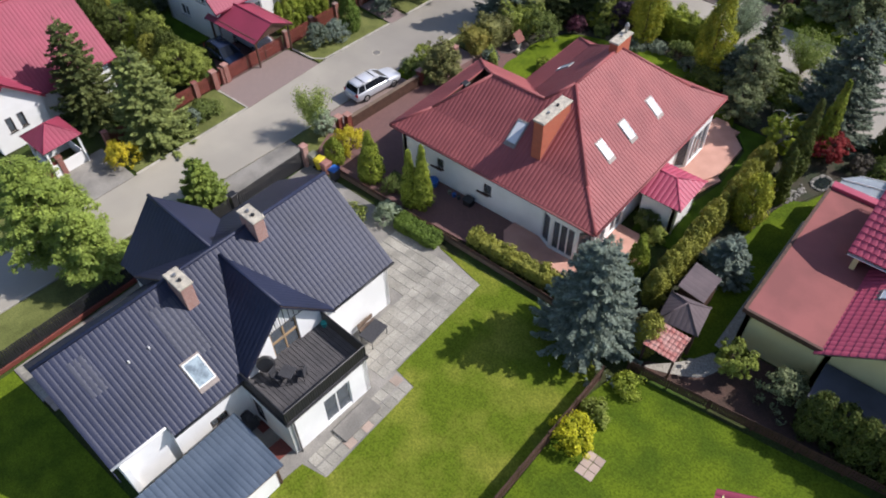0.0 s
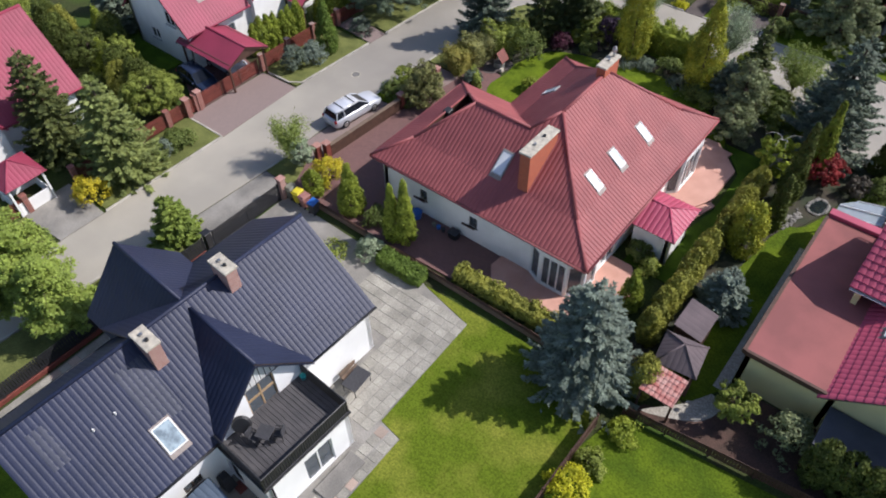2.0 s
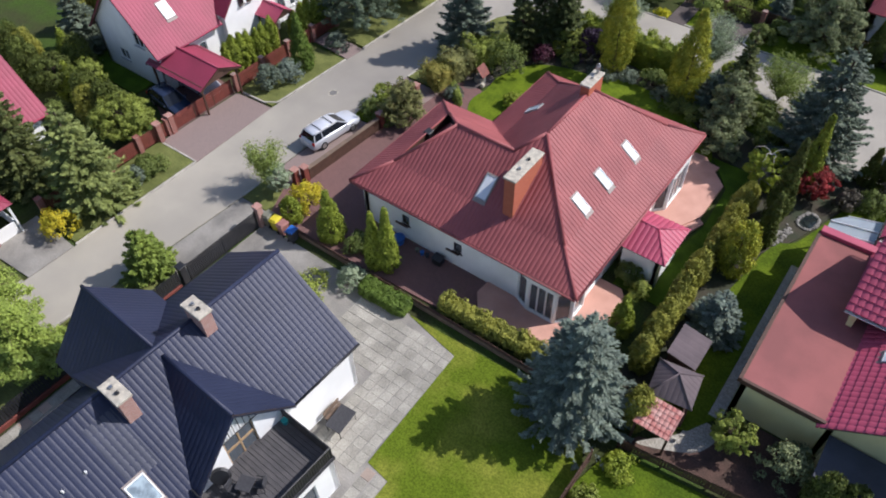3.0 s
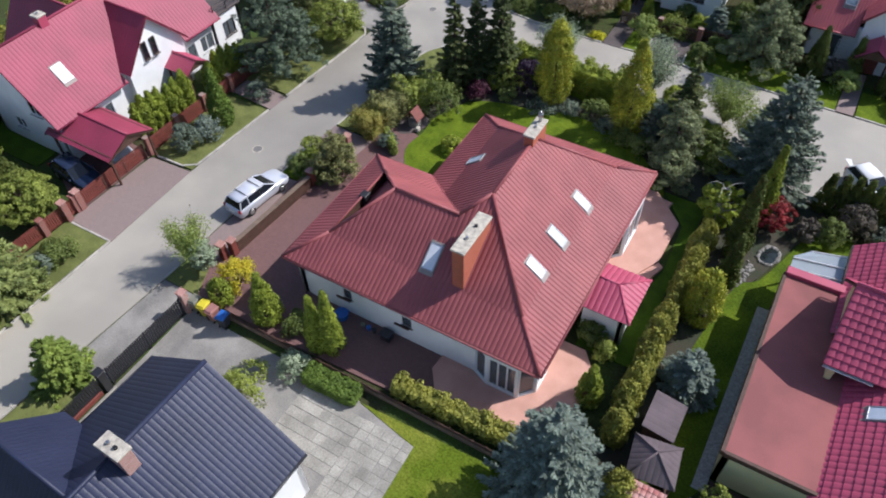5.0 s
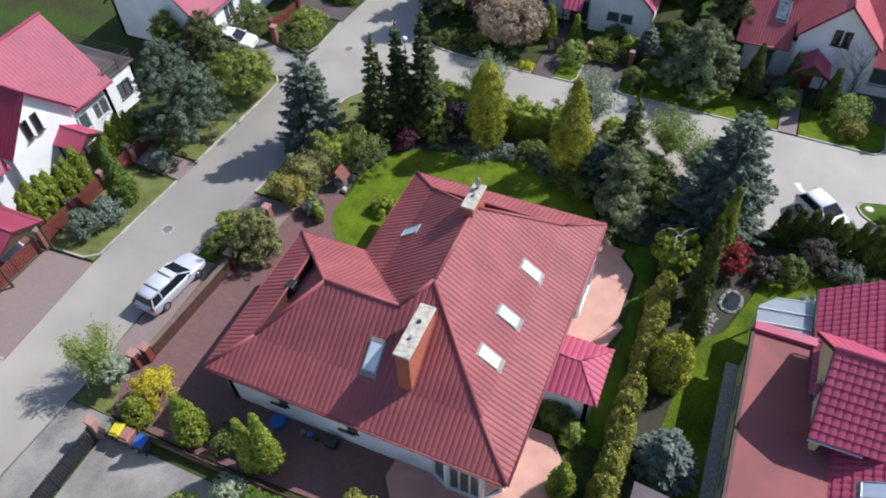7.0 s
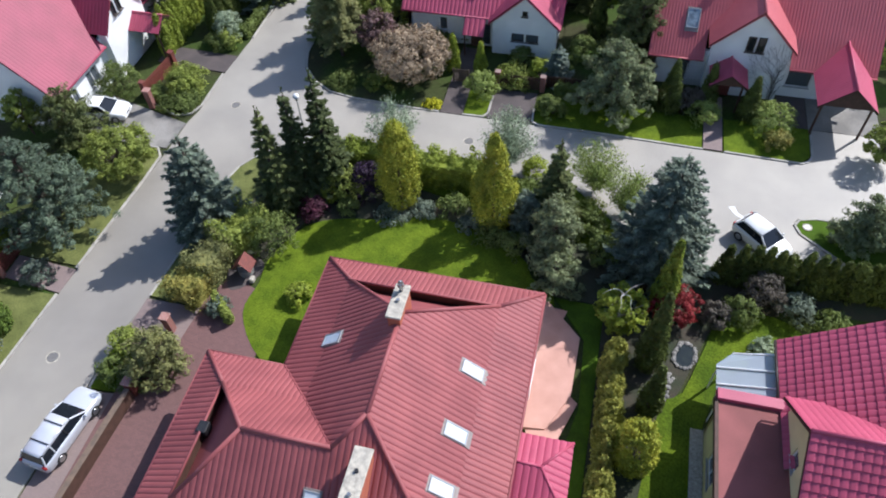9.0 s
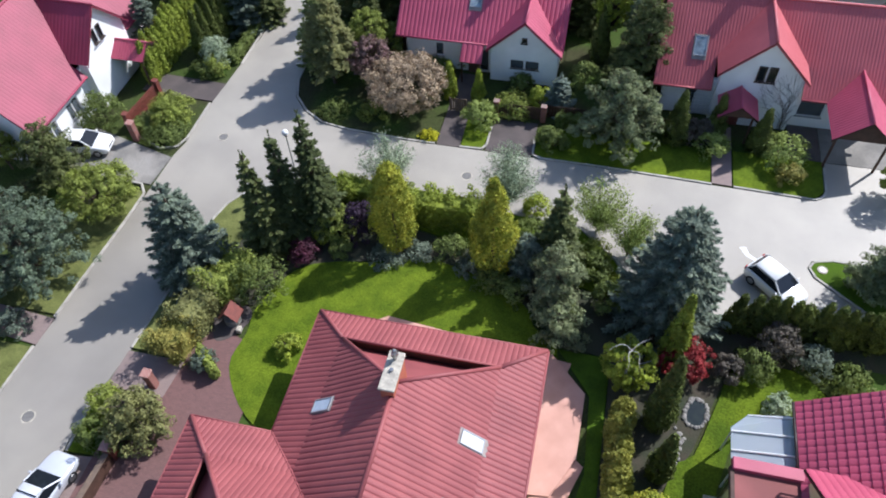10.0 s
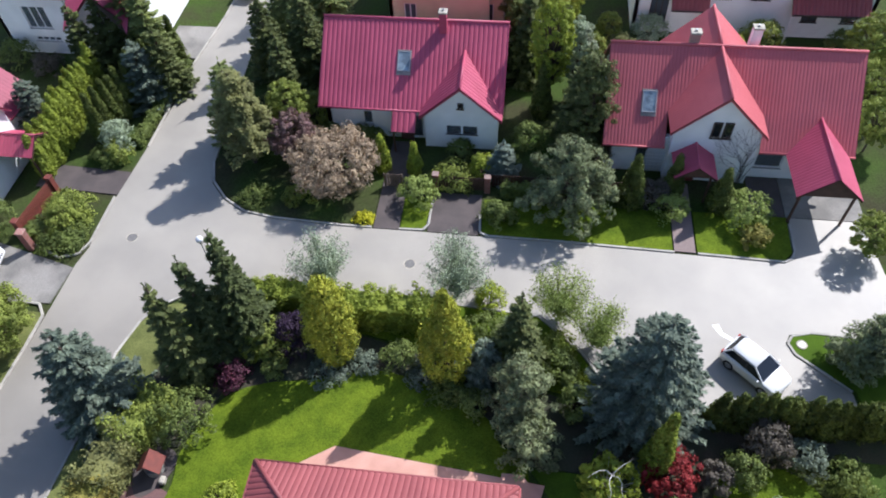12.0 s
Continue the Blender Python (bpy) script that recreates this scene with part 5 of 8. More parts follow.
def leaf_part(name, parent, C, D, S, length, width, mat, label=""):
    """One mesh of small pointed leaves or sprays: centres, long axes, side axes."""
    n = len(C)
    D = D / np.linalg.norm(D, axis=1, keepdims=True)
    S = S - D * (S * D).sum(1, keepdims=True)
    S = S / (np.linalg.norm(S, axis=1, keepdims=True) + 1e-9)
    ln, wd = np.broadcast_to(length, n)[:, None] / 2, np.broadcast_to(width, n)[:, None] / 2
    V = np.stack([C - D * ln, C + S * wd - D * ln * 0.15, C + D * ln, C - S * wd - D * ln * 0.15], 1).reshape(-1, 3)
    me = bpy.data.meshes.new(name)
    me.vertices.add(4 * n)
    me.vertices.foreach_set("co", V.astype(np.float32).ravel())
    me.loops.add(4 * n)
    me.loops.foreach_set("vertex_index", np.arange(4 * n, dtype=np.int32))
    me.polygons.add(n)
    me.polygons.foreach_set("loop_start", np.arange(0, 4 * n, 4, dtype=np.int32))
    me.update()
    me.materials.append(mat)
    ob = new(name, me)
    ob.parent = parent
    if label:
        ob["label"] = label
    return ob


def unit(n):
    v = rng.normal(size=(n, 3))
    return v / np.linalg.norm(v, axis=1, keepdims=True)


def trunk_part(t, h, r, mat="bark", lean=0.0):
    bm = bmesh.new()
    rod(bm, (0, 0, -0.1), (lean * 0.4, 0, h * 0.5), r, r * 0.7, 8)
    rod(bm, (lean * 0.4, 0, h * 0.5), (lean, 0, h), r * 0.7, r * 0.2, 8)
    bmesh.ops.remove_doubles(bm, verts=bm.verts, dist=0.01)
    return part("trunk", bm, M[mat], t)


def facing(out, loose=0.35):
    """Long and side axes of leaves whose flat side looks along out, give or take."""
    n = len(out)
    nrm = out + rng.normal(0, loose, (n, 3))
    nrm = nrm / (np.linalg.norm(nrm, axis=1, keepdims=True) + 1e-9)
    D = rng.normal(size=(n, 3))
    D = D - nrm * (D * nrm).sum(1, keepdims=True)
    return D, np.cross(nrm, D)


def tufts(cen, out, rad, per, stretch=1.0, loose=0.35):
    """Leaves on the skins of round tufts: their places and their axes. out: the way each tuft looks."""
    k = len(cen)
    d = unit(k * per)
    q = np.repeat(rad, per)[:, None] * rng.uniform(0.62, 1.05, (k * per, 1))
    C = np.repeat(cen, per, 0) + d * q * np.array([1, 1, stretch])
    D, S = facing(d * 0.75 + np.repeat(out, per, 0) * 0.5, loose)
    return C, D, S


def spruce(t, h, r, leaf, dense=1.0):
    """A spruce: whorls of flat, finger-like branches, with dark gaps between them."""
    trunk_part(t, h * 0.96, 0.035 * h ** 0.8 + 0.02)
    C, D, S, W, Ln = [], [], [], [], []
    gap = 0.34 + 0.03 * h
    whorls = int(h * 0.95 / gap) + 2
    droop = -0.55 if r / h < 0.24 else -0.42
    for i in range(whorls):
        f = (i + rng.uniform(-0.15, 0.15)) / whorls
        z0 = min(max(h * (0.05 + 0.94 * f), 0.2), h * 0.985)
        full = r * (1 - z0 / h) ** (0.62 if r / h > 0.3 else 0.8) + 0.1
        count = int((6 + 6.5 * full / (0.5 + 0.22 * full)) * dense * 0.8)
        turn = rng.uniform(0, 6.28)
        for k in range(count):
            L = full * rng.uniform(0.72, 1.16)
            a = turn + 2 * math.pi * (k + rng.uniform(-0.3, 0.3)) / count
            zb = z0 + rng.uniform(-0.45, 0.45) * gap
            out = np.array([math.cos(a), math.sin(a), 0])
            sd = np.array([-out[1], out[0], 0])
            m = int(12 + 52 * min(2.6, L))
            s = rng.uniform(0.22, 1.04, m) ** 0.8
            half = (0.1 + 0.2 * min(1.6, L)) * np.sqrt(np.clip(1.12 - s, 0.02, 1)) * np.clip(s * 2.2, 0.3, 1)
            u = rng.uniform(-1, 1, m)
            z = zb + L * (droop * s + 0.36 * s * s) - np.abs(u) * half * 0.45 + rng.normal(0, 0.035, m)
            p = out * (L * s)[:, None] + sd * (u * half)[:, None]
            p[:, 2] = z
            nrm = np.array([0, 0, 0.85]) + out * (0.25 + 0.4 * s)[:, None] + sd * (u * 0.35)[:, None] + rng.normal(0, 0.28, (m, 3))
            dd = out * 0.8 + sd * (np.sign(u) * 0.55)[:, None] + rng.normal(0, 0.25, (m, 3))
            C.append(p)
            D.append(dd)
            S.append(np.cross(nrm, dd))
            Ln.append(rng.uniform(0.18, 0.34, m))
            W.append(rng.uniform(0.09, 0.15, m))
    m = 16
    C.append(np.column_stack([rng.normal(0, 0.04, m), rng.normal(0, 0.04, m), rng.uniform(h * 0.93, h * 1.02, m)]))
    D.append(np.array([0, 0, 1.0]) + rng.normal(0, 0.35, (m, 3)))
    S.append(rng.normal(size=(m, 3)))
    Ln.append(np.full(m, 0.3))
    W.append(np.full(m, 0.09))
    leaf_part("crown", t, np.concatenate(C), np.concatenate(D), np.concatenate(S), np.concatenate(Ln), np.concatenate(W), LEAF[leaf])


def outline(kind, u):
    """Half width over the height of an upright conifer."""
    if kind == "egg":
        return np.where(u < 0.3, 0.62 + 0.38 * np.sqrt(np.clip(u / 0.3, 0, 1)), np.sqrt(np.clip(1 - (np.abs(u - 0.3) / 0.72) ** 2.2, 0.01, 1)))
    if kind == "spindle":
        return np.where(u < 0.36, 0.6 + 0.4 * np.sqrt(np.clip(u / 0.36, 0, 1)), np.clip((1 - u) / 0.64, 0.03, 1) ** 0.72)
    if kind == "pillar":
        return np.minimum(1, 0.78 + u * 2) * np.clip((1 - u) / 0.36, 0.03, 1) ** 0.7
    if kind == "flame":
        return np.minimum(1, 0.7 + u * 1.6) * np.clip((1 - u) / 0.82, 0.02, 1) ** 0.8
    return np.sqrt(np.clip(1 - ((u - 0.42) / 0.62) ** 2, 0.03, 1))


def column(t, h, r, leaf):
    """A dense upright conifer: many flame-like lobes that rise along its sides."""
    trunk_part(t, h * 0.8, 0.04 + 0.01 * h)
    if leaf == "thuja_gold":
        kind = "egg" if h / r <= 4.75 else "spindle"
    elif leaf == "thuja":
        kind = "pillar" if h < 4.6 and r < 0.7 else "flame"
    else:
        kind = "round" if h / r <= 4.4 else "flame"
    size = 0.15 + 0.085 * r
    k = int(2 * math.pi * r * h * 0.72 / (size * size * 1.5)) + 10
    u = rng.uniform(0.0, 1.0, k) ** 0.92
    a = rng.uniform(0, 2 * math.pi, k)
    q = r * outline(kind, u) * rng.uniform(0.76 if leaf == "thuja_gold" else 0.84, 1.02, k) - size * 0.35
    q = np.maximum(q, 0.02)
    out = np.column_stack([np.cos(a), np.sin(a), np.full(k, 0.35)])
    cen = np.column_stack([q * np.cos(a), q * np.sin(a), u * (h - size) + 0.05])
    C, D, S = tufts(cen, out, size * rng.uniform(0.7, 1.2, k), 30, 1.7)
    C[:, 2] = np.abs(C[:, 2])
    n = len(C)
    leaf_part("crown", t, C, D + np.array([0, 0, 0.9]), S, rng.uniform(0.12, 0.22, n), rng.uniform(0.07, 0.12, n), LEAF[leaf])


def mound(t, h, r, leaf):
    """A shrub: stems and leaf clumps over a low, uneven dome."""
    size = 0.17 + 0.075 * min(2.2, r)
    k = int(14 + 2.6 * (r * r + 1.3 * r * h) / (size * size * 3.2))
    a, q = rng.uniform(0, 2 * math.pi, k), np.sqrt(rng.uniform(0, 1, k))
    lump = 1 + 0.12 * np.sin(3 * a + rng.uniform(0, 6)) + 0.1 * np.sin(5 * a + rng.uniform(0, 6))
    top = h * np.sqrt(np.clip(1 - (q * 0.95) ** 2.4, 0.02, 1))
    z = np.maximum(top - size * 0.7, 0.08) * np.where(rng.uniform(size=k) < 0.72, rng.uniform(0.86, 1.0, k), rng.uniform(0.2, 0.86, k))
    cen = np.column_stack([r * 0.86 * lump * q * np.cos(a), r * 0.86 * lump * q * np.sin(a), z])
    bm = bmesh.new()
    for c in cen[:7]:
        rod(bm, (0, 0, -0.05), tuple(c * 0.85), 0.03, 0.012, 5)
    part("stem", bm, M["bark"], t)
    out = cen / np.array([r, r, h]) + np.array([0, 0, 0.25])
    C, D, S = tufts(cen, out, size * rng.uniform(0.7, 1.25, k), 34, 0.85, 0.4)
    C[:, 2] = np.abs(C[:, 2]) + 0.02
    n = len(C)
    leaf_part("crown", t, C, D, S, rng.uniform(0.1, 0.19, n), rng.uniform(0.07, 0.12, n), LEAF[leaf])


def broad(t, h, r, leaf, bark="bark", gap=1.6, low=0.16):
    """A leafy tree: trunk, limbs and a crown of separate leaf clumps with gaps."""
    trunk_part(t, h * 0.75, 0.03 + 0.012 * h, bark, rng.uniform(-0.15, 0.15))
    k = int((26 + 24 * r * h * 0.5) * gap)
    v = unit(k) * (rng.uniform(0.2, 1, k) ** 0.38)[:, None]
    cen = np.column_stack([v[:, 0] * r * 0.88, v[:, 1] * r * 0.88, h * (1 + low) / 2 + v[:, 2] * h * (1 - low) / 2 * 0.92])
    for c in cen[::5]:
        s = (0, 0, max(h * low * 0.8, c[2] * 0.55))
        part("limb", rod(bmesh.new(), s, tuple(c), 0.012 + 0.006 * h, 0.01, 5), M[bark], t)
    rad = rng.uniform(0.16, 0.36, k) * max(0.8, r * 0.42)
    C, D, S = tufts(cen, v + np.array([0, 0, 0.3]), rad, int(34 + 10 * r), 0.75, 0.45)
    n = len(C)
    leaf_part("crown", t, C, D, S, rng.uniform(0.1, 0.2, n), rng.uniform(0.06, 0.12, n), LEAF[leaf])


def pine(t, h, r, leaf):
    """A pine: limbs in loose tiers that end in tufts of long needles."""
    trunk_part(t, h * 0.93, 0.05 + 0.012 * h)
    cen, rad, out = [], [], []
    bm = bmesh.new()
    tiers = int(h / 0.6) + 3
    for i in range(tiers):
        f = (i + 0.5) / tiers
        z = h * (0.1 + 0.86 * f)
        L = r * (1 - f ** 1.5) ** 0.75 + 0.12
        for k in range(int(6 + 6 * L / r)):
            a, q = rng.uniform(0, 2 * math.pi), rng.uniform(0.68, 1.1) * L
            e = np.array([q * math.cos(a), q * math.sin(a), z + 0.12 * q + rng.normal(0, 0.16)])
            rod(bm, (0, 0, z - 0.1), tuple(e), 0.035, 0.012, 4)
            for s in np.arange(1.0, 0.3, -0.55 / max(L, 0.5)):
                cen.append(e * np.array([s, s, 1]) + np.array([*rng.normal(0, 0.16, 2), (s - 1) * 0.15]))
                rad.append(rng.uniform(0.2, 0.36))
                out.append((math.cos(a) * 0.7 * s, math.sin(a) * 0.7 * s, 0.7))
    part("limb", bm, M["bark"], t)
    cen, rad, out = np.array(cen), np.array(rad), np.array(out)
    C, D, S = tufts(cen, out, rad, 50, 0.7, 0.42)
    n = len(C)
    leaf_part("crown", t, C, D, S, rng.uniform(0.15, 0.26, n), rng.uniform(0.06, 0.1, n), LEAF[leaf])


def larch(t, h, r, leaf):
    """A tall airy conifer with long level branches and soft tufts."""
    trunk_part(t, h * 0.97, 0.05 + 0.014 * h)
    bm, C = bmesh.new(), []
    for i in range(int(h * 22)):
        z = h * rng.uniform(0.24, 0.97)
        L = (r * (1 - z / h) ** 0.55 + 0.25) * rng.uniform(0.6, 1.05)
        a = rng.uniform(0, 2 * math.pi)
        out = np.array([math.cos(a), math.sin(a), 0])
        e = out * L + np.array([0, 0, z - 0.05 * L])
        rod(bm, (0, 0, z), tuple(e), 0.028, 0.008, 4)
        n = int(L * 22) + 5
        s = rng.uniform(0.2, 1.0, n)
        p = out * (L * s)[:, None] + np.array([0, 0, 1.0]) * (z - 0.05 * L * s)[:, None]
        sd = np.array([-out[1], out[0], 0])
        p = p + sd * (rng.normal(0, 0.24, n) * (1.35 - s))[:, None] + np.array([0, 0, 1]) * rng.normal(-0.05, 0.07, n)[:, None]
        C.append(p)
    part("limb", bm, M["bark"], t)
    C = np.repeat(np.concatenate(C), 4, 0)
    n = len(C)
    C = C + rng.normal(0, 0.08, (n, 3))
    D, S = facing(np.array([0, 0, 0.9]) + C / np.array([r, r, h]) * 0.7, 0.45)
    leaf_part("crown", t, C, D, S, rng.uniform(0.16, 0.28, n), rng.uniform(0.07, 0.12, n), LEAF[leaf])


def weeping(t, h, r, leaf):
    """A small weeping birch: a leafy dome with pale bare limbs twisting over its top."""
    broad(t, h * 0.92, r, leaf, "bark_pale", 1.5, 0.05)
    for i in range(4):
        a = i * 1.55 + rng.uniform(-0.3, 0.3)
        p = Vector((0, 0, h * 0.84))
        bm = bmesh.new()
        for k in range(4):
            e = p + Vector((math.cos(a) * r * 0.18, math.sin(a) * r * 0.18, (0.2, 0.1, -0.02, -0.12)[k] * h * 0.35))
            rod(bm, p, e, 0.032 - 0.006 * k, 0.026 - 0.006 * k, 5)
            p, a = e, a + rng.uniform(-0.7, 0.7)
        part("limb", bm, M["bark_pale"], t, "pale bare twisting limb")


def fan(t, h, r, leaf):
    """A vase-shaped young tree: many thin stems rising from the base, thinly leaved."""
    C = []
    for i in range(int(18 + 16 * r)):
        a, q = rng.uniform(0, 2 * math.pi), r * rng.uniform(0.1, 1.0) ** 0.6
        top = h * math.sqrt(max(0.1, 1 - 0.62 * (q / r) ** 2)) * rng.uniform(0.8, 1.04)
        out = np.array([math.cos(a), math.sin(a), 0])
        s = np.linspace(0, 1, 6)
        path = out * (q * s ** 1.25)[:, None] + np.array([0, 0, 1.0]) * (top * s ** 0.9)[:, None]
        bm = bmesh.new()
        for j in range(5):
            rod(bm, tuple(path[j]), tuple(path[j + 1]), 0.03 - 0.005 * j, 0.025 - 0.005 * j, 4)
        part("stem", bm, M["bark"], t)
        n = int(70 + 45 * h * 0.5)
        f = rng.uniform(0.3, 1.03, n)
        p = out * (q * f ** 1.25)[:, None] + np.array([0, 0, 1.0]) * (top * f ** 0.9)[:, None]
        C.append(p + rng.normal(0, 1, (n, 3)) * (0.1 + 0.12 * (1 - np.abs(f - 0.6)))[:, None])
    C = np.concatenate(C)
    C[:, 2] = np.abs(C[:, 2]) + 0.05
    n = len(C)
    leaf_part("crown", t, C, unit(n) + np.array([0, 0, 0.7]), unit(n), rng.uniform(0.1, 0.2, n), rng.uniform(0.04, 0.08, n), LEAF[leaf])


MAKERS = dict(fan=fan, spruce=spruce, column=column, bush=mound, broad=broad, pine=pine, larch=larch, weeping=weeping)
NAMES = dict(fan=("tree", "tree"), spruce=("spruce_tree", "tree"), column=("thuja", "conifer"), bush=("shrub", "shrub"), broad=("tree", "tree"), pine=("pine_tree", "tree"), larch=("larch_tree", "tree"), weeping=("weeping_birch", "tree"))


def plant(kind, leaf, x, y, h, r, label, group=""):
    name, cat = NAMES[kind]
    t = thing(name, label, cat, group=group)
    MAKERS[kind](t, h, r, leaf)
    t.matrix_basis = pose(x, y, 0, 0, 0, rng.uniform(0, 360))
    return t


def hedge(p, q, width, h, leaf, label, lumps=0.1):
    """A hedge from p to q, clipped or uneven: small tufts over its top and sides round a dense inside."""
    t = thing("hedge", label, "hedge")
    p, q = np.array(p, float), np.array(q, float)
    L = np.linalg.norm(q - p)
    d = (q - p) / L
    size = 0.1 + lumps * 1.1
    k = int((L * (2 * h + width) + 2 * h * width) / (size * size * 1.7)) + 12
    s, w, z = rng.uniform(0, L, k), rng.uniform(-0.5, 0.5, k), rng.uniform(0.05, 1, k)
    side = rng.uniform(0, 1, k) < 2 * h / (2 * h + width)
    w = np.where(side, np.sign(w) * 0.5, w)
    z = np.where(side, z, 1.0)
    # the last ones close the two ends
    m = int(2 * h * width / (size * size * 1.7)) + 4
    s[:m], w[:m], z[:m], side[:m] = rng.choice((0.0, L), m), rng.uniform(-0.4, 0.4, m), rng.uniform(0.1, 0.9, m), False
    bump = 1 + lumps * 0.8 * np.sin(s * 2.3 + 1) + lumps * 0.8 * np.sin(s * 4.7 + w * 3) - np.where(side, lumps * 1.2 * z * z, 0)
    cen = np.column_stack([s - L / 2, w * (width - size) * bump, z * (h - size * 0.6) * bump])
    out = np.column_stack([np.zeros(k), np.where(side, np.sign(w), 0), np.where(side, 0.25, 1.0)])
    C, D, S = tufts(cen, out, size * rng.uniform(0.75, 1.2, k), 26, 0.9, 0.4)
    C[:, 2] = np.abs(C[:, 2])
    n = len(C)
    leaf_part("foliage", t, C, D, S, rng.uniform(0.11, 0.2, n), rng.uniform(0.07, 0.12, n), LEAF[leaf])
    bm = bmesh.new()
    k = max(2, int(L / 0.6))
    for i in range(k):
        c = (i + 0.5) / k * L - L / 2
        rod(bm, (c, 0, 0), (c + 0.05, 0, h * 0.8), 0.03, 0.015, 5)
    part("stem", bm, M["bark"], t)
    part("core", boxed(-L / 2 + 0.25, L / 2 - 0.25, -width * 0.34, width * 0.34, 0.02, h * 0.82, 0.05), LEAF[leaf], t, "dense inner growth")
    mid = (p + q) / 2
    t.matrix_basis = pose(mid[0], mid[1], 0, 0, 0, math.degrees(math.atan2(d[1], d[0])))
    return t


def thuja_row(p, q, count, h, r, leaf, label, group):
    for i in range(count):
        f = (i + 0.5) / count
        plant("column", leaf, p[0] + (q[0] - p[0]) * f + rng.uniform(-0.1, 0.1), p[1] + (q[1] - p[1]) * f + rng.uniform(-0.1, 0.1), h * rng.uniform(0.88, 1.1), r * rng.uniform(0.9, 1.1), label, group)


# trees, shrubs and hedges, plot by plot
plant("spruce", "blue", -10.2, 24.1, 8.4, 3.3, "large silvery blue spruce beside the lawn")
plant("spruce", "blue_dark", -35.0, 48.9, 8.2, 2.7, "dark blue-green spruce at the road's edge")
plant("spruce", "spruce", -31.1, 51.6, 8.8, 1.6, "slender dark spruce at the road corner", "three corner spruces")
plant("spruce", "spruce_dark", -29.9, 53.0, 9.2, 1.5, "slender dark spruce at the road corner", "three corner spruces")
plant("spruce", "spruce_dark", -28.5, 54.2, 9.8, 1.9, "slender dark spruce at the road corner", "three corner spruces")
plant("column", "thuja_gold", -23.45, 53.8, 6.95, 1.48, "tall golden thuja at the lawn's edge", "golden thujas")
plant("column", "thuja_gold", -17.05, 53.2, 7.75, 1.58, "tall golden thuja at the lawn's edge", "golden thujas")
plant("spruce", "spruce", -13.2, 53.6, 7.6, 1.8, "dark green spruce in the garden border")
plant("spruce", "blue_dark", -6.6, 51.5, 9.6, 3.4, "tall blue-green spruce by the parking place")
plant("pine", "pine", -13.0, 51.2, 5.2, 1.7, "grey-green pine at the lawn's edge")
plant("fan", "pale", -25.1, 58.4, 4.4, 2.0, "pale budding round tree by the road")
plant("fan", "pale", -17.0, 58.4, 4.7, 2.3, "pale budding round tree by the road")
plant("spruce", "spruce_fresh", -34.2, 71.0, 7.0, 2.2, "green conifer leaning over the road corner")
plant("bush", "leaf", -28.5, 65.4, 1.2, 1.2, "low green shrub in the shady corner")
plant("bush", "leaf_dark", -31.5, 65.2, 1.0, 1.3, "low dark shrub in the shady corner")
plant("bush", "leaf", -42.6, 68.2, 1.5, 1.2, "green shrub beside a dark driveway")
plant("bush", "leaf_dark", -43.6, 67.9, 1.2, 1.2, "dark green shrub beside a dark driveway")
plant("bush", "leaf_dark", 3.4, 48.9, 1.4, 1.3, "dark green shrub on the shaded lawn")
plant("bush", "blue_dark", 1.5, 49.7, 1.7, 1.2, "dull blue-grey shrub on the shaded lawn")
plant("column", "thuja_dark", -64.2, 25.0, 4.4, 1.2, "dark green thuja in a garden row", "west garden thujas")
plant("column", "thuja_yellow", -62.4, 25.3, 4.2, 1.1, "yellow-green thuja in a garden row", "west garden thujas")
plant("column", "thuja_dark", -60.8, 24.2, 4.6, 1.2, "dark green thuja in a garden row", "west garden thujas")
plant("column", "thuja_dark", -58.6, 27.4, 4.0, 1.2, "dark green thuja in a garden row", "west garden thujas")
plant("column", "thuja", -57.0, 25.3, 3.2, 1.4, "rounded green thuja in a garden row", "west garden thujas")
plant("column", "thuja_dark", -54.6, 25.3, 3.4, 1.2, "dark green thuja in a garden row", "west garden thujas")
plant("column", "thuja_yellow", -53.2, 24.4, 3.0, 1.2, "yellow-green thuja in a garden row", "west garden thujas")
plant("column", "thuja_dark", -50.6, 25.6, 3.0, 0.9, "dark green thuja in a garden row", "west garden thujas")
plant("bush", "leaf", -66.4, 23.6, 3.0, 2.2, "large fresh green shrub behind a house")
plant("bush", "leaf", -69.8, 24.6, 3.0, 2.4, "large fresh green shrub behind a house")
plant("bush", "lime", -64.4, 22.4, 2.4, 1.7, "lime green shrub behind a house")
plant("spruce", "blue_dark", -62.0, 30.0, 6.0, 2.2, "dark blue-green spruce behind a white house")
plant("bush", "leaf_dark", -56.0, 22.9, 1.6, 1.4, "dark green shrub beside a hedge row")
plant("spruce", "spruce", -13.9, 79.4, 8.0, 1.9, "tall dark spruce between two houses")
plant("spruce", "spruce", -12.0, 81.6, 8.6, 2.0, "tall dark spruce between two houses")
plant("bush", "leaf", -36.2, 39.2, 1.7, 1.1, "green shrub beside a gate post")
plant("bush", "leaf_dark", -36.0, 37.6, 1.3, 1.0, "dark green shrub on the verge")
plant("bush", "leaf", -29.6, 55.6, 1.5, 1.1, "green shrub among the corner spruces")
plant("bush", "lime", -32.6, 53.6, 1.6, 1.0, "lime green shrub at the road corner")
plant("bush", "leaf_dark", -26.8, 52.4, 1.0, 0.9, "low dark shrub at the lawn's edge")
plant("bush", "blue_dark", -18.4, 52.7, 0.9, 1.0, "low dark shrub at the lawn's edge")
plant("bush", "leaf_dark", -15.4, 51.2, 1.4, 1.1, "dark green shrub at the lawn's edge")
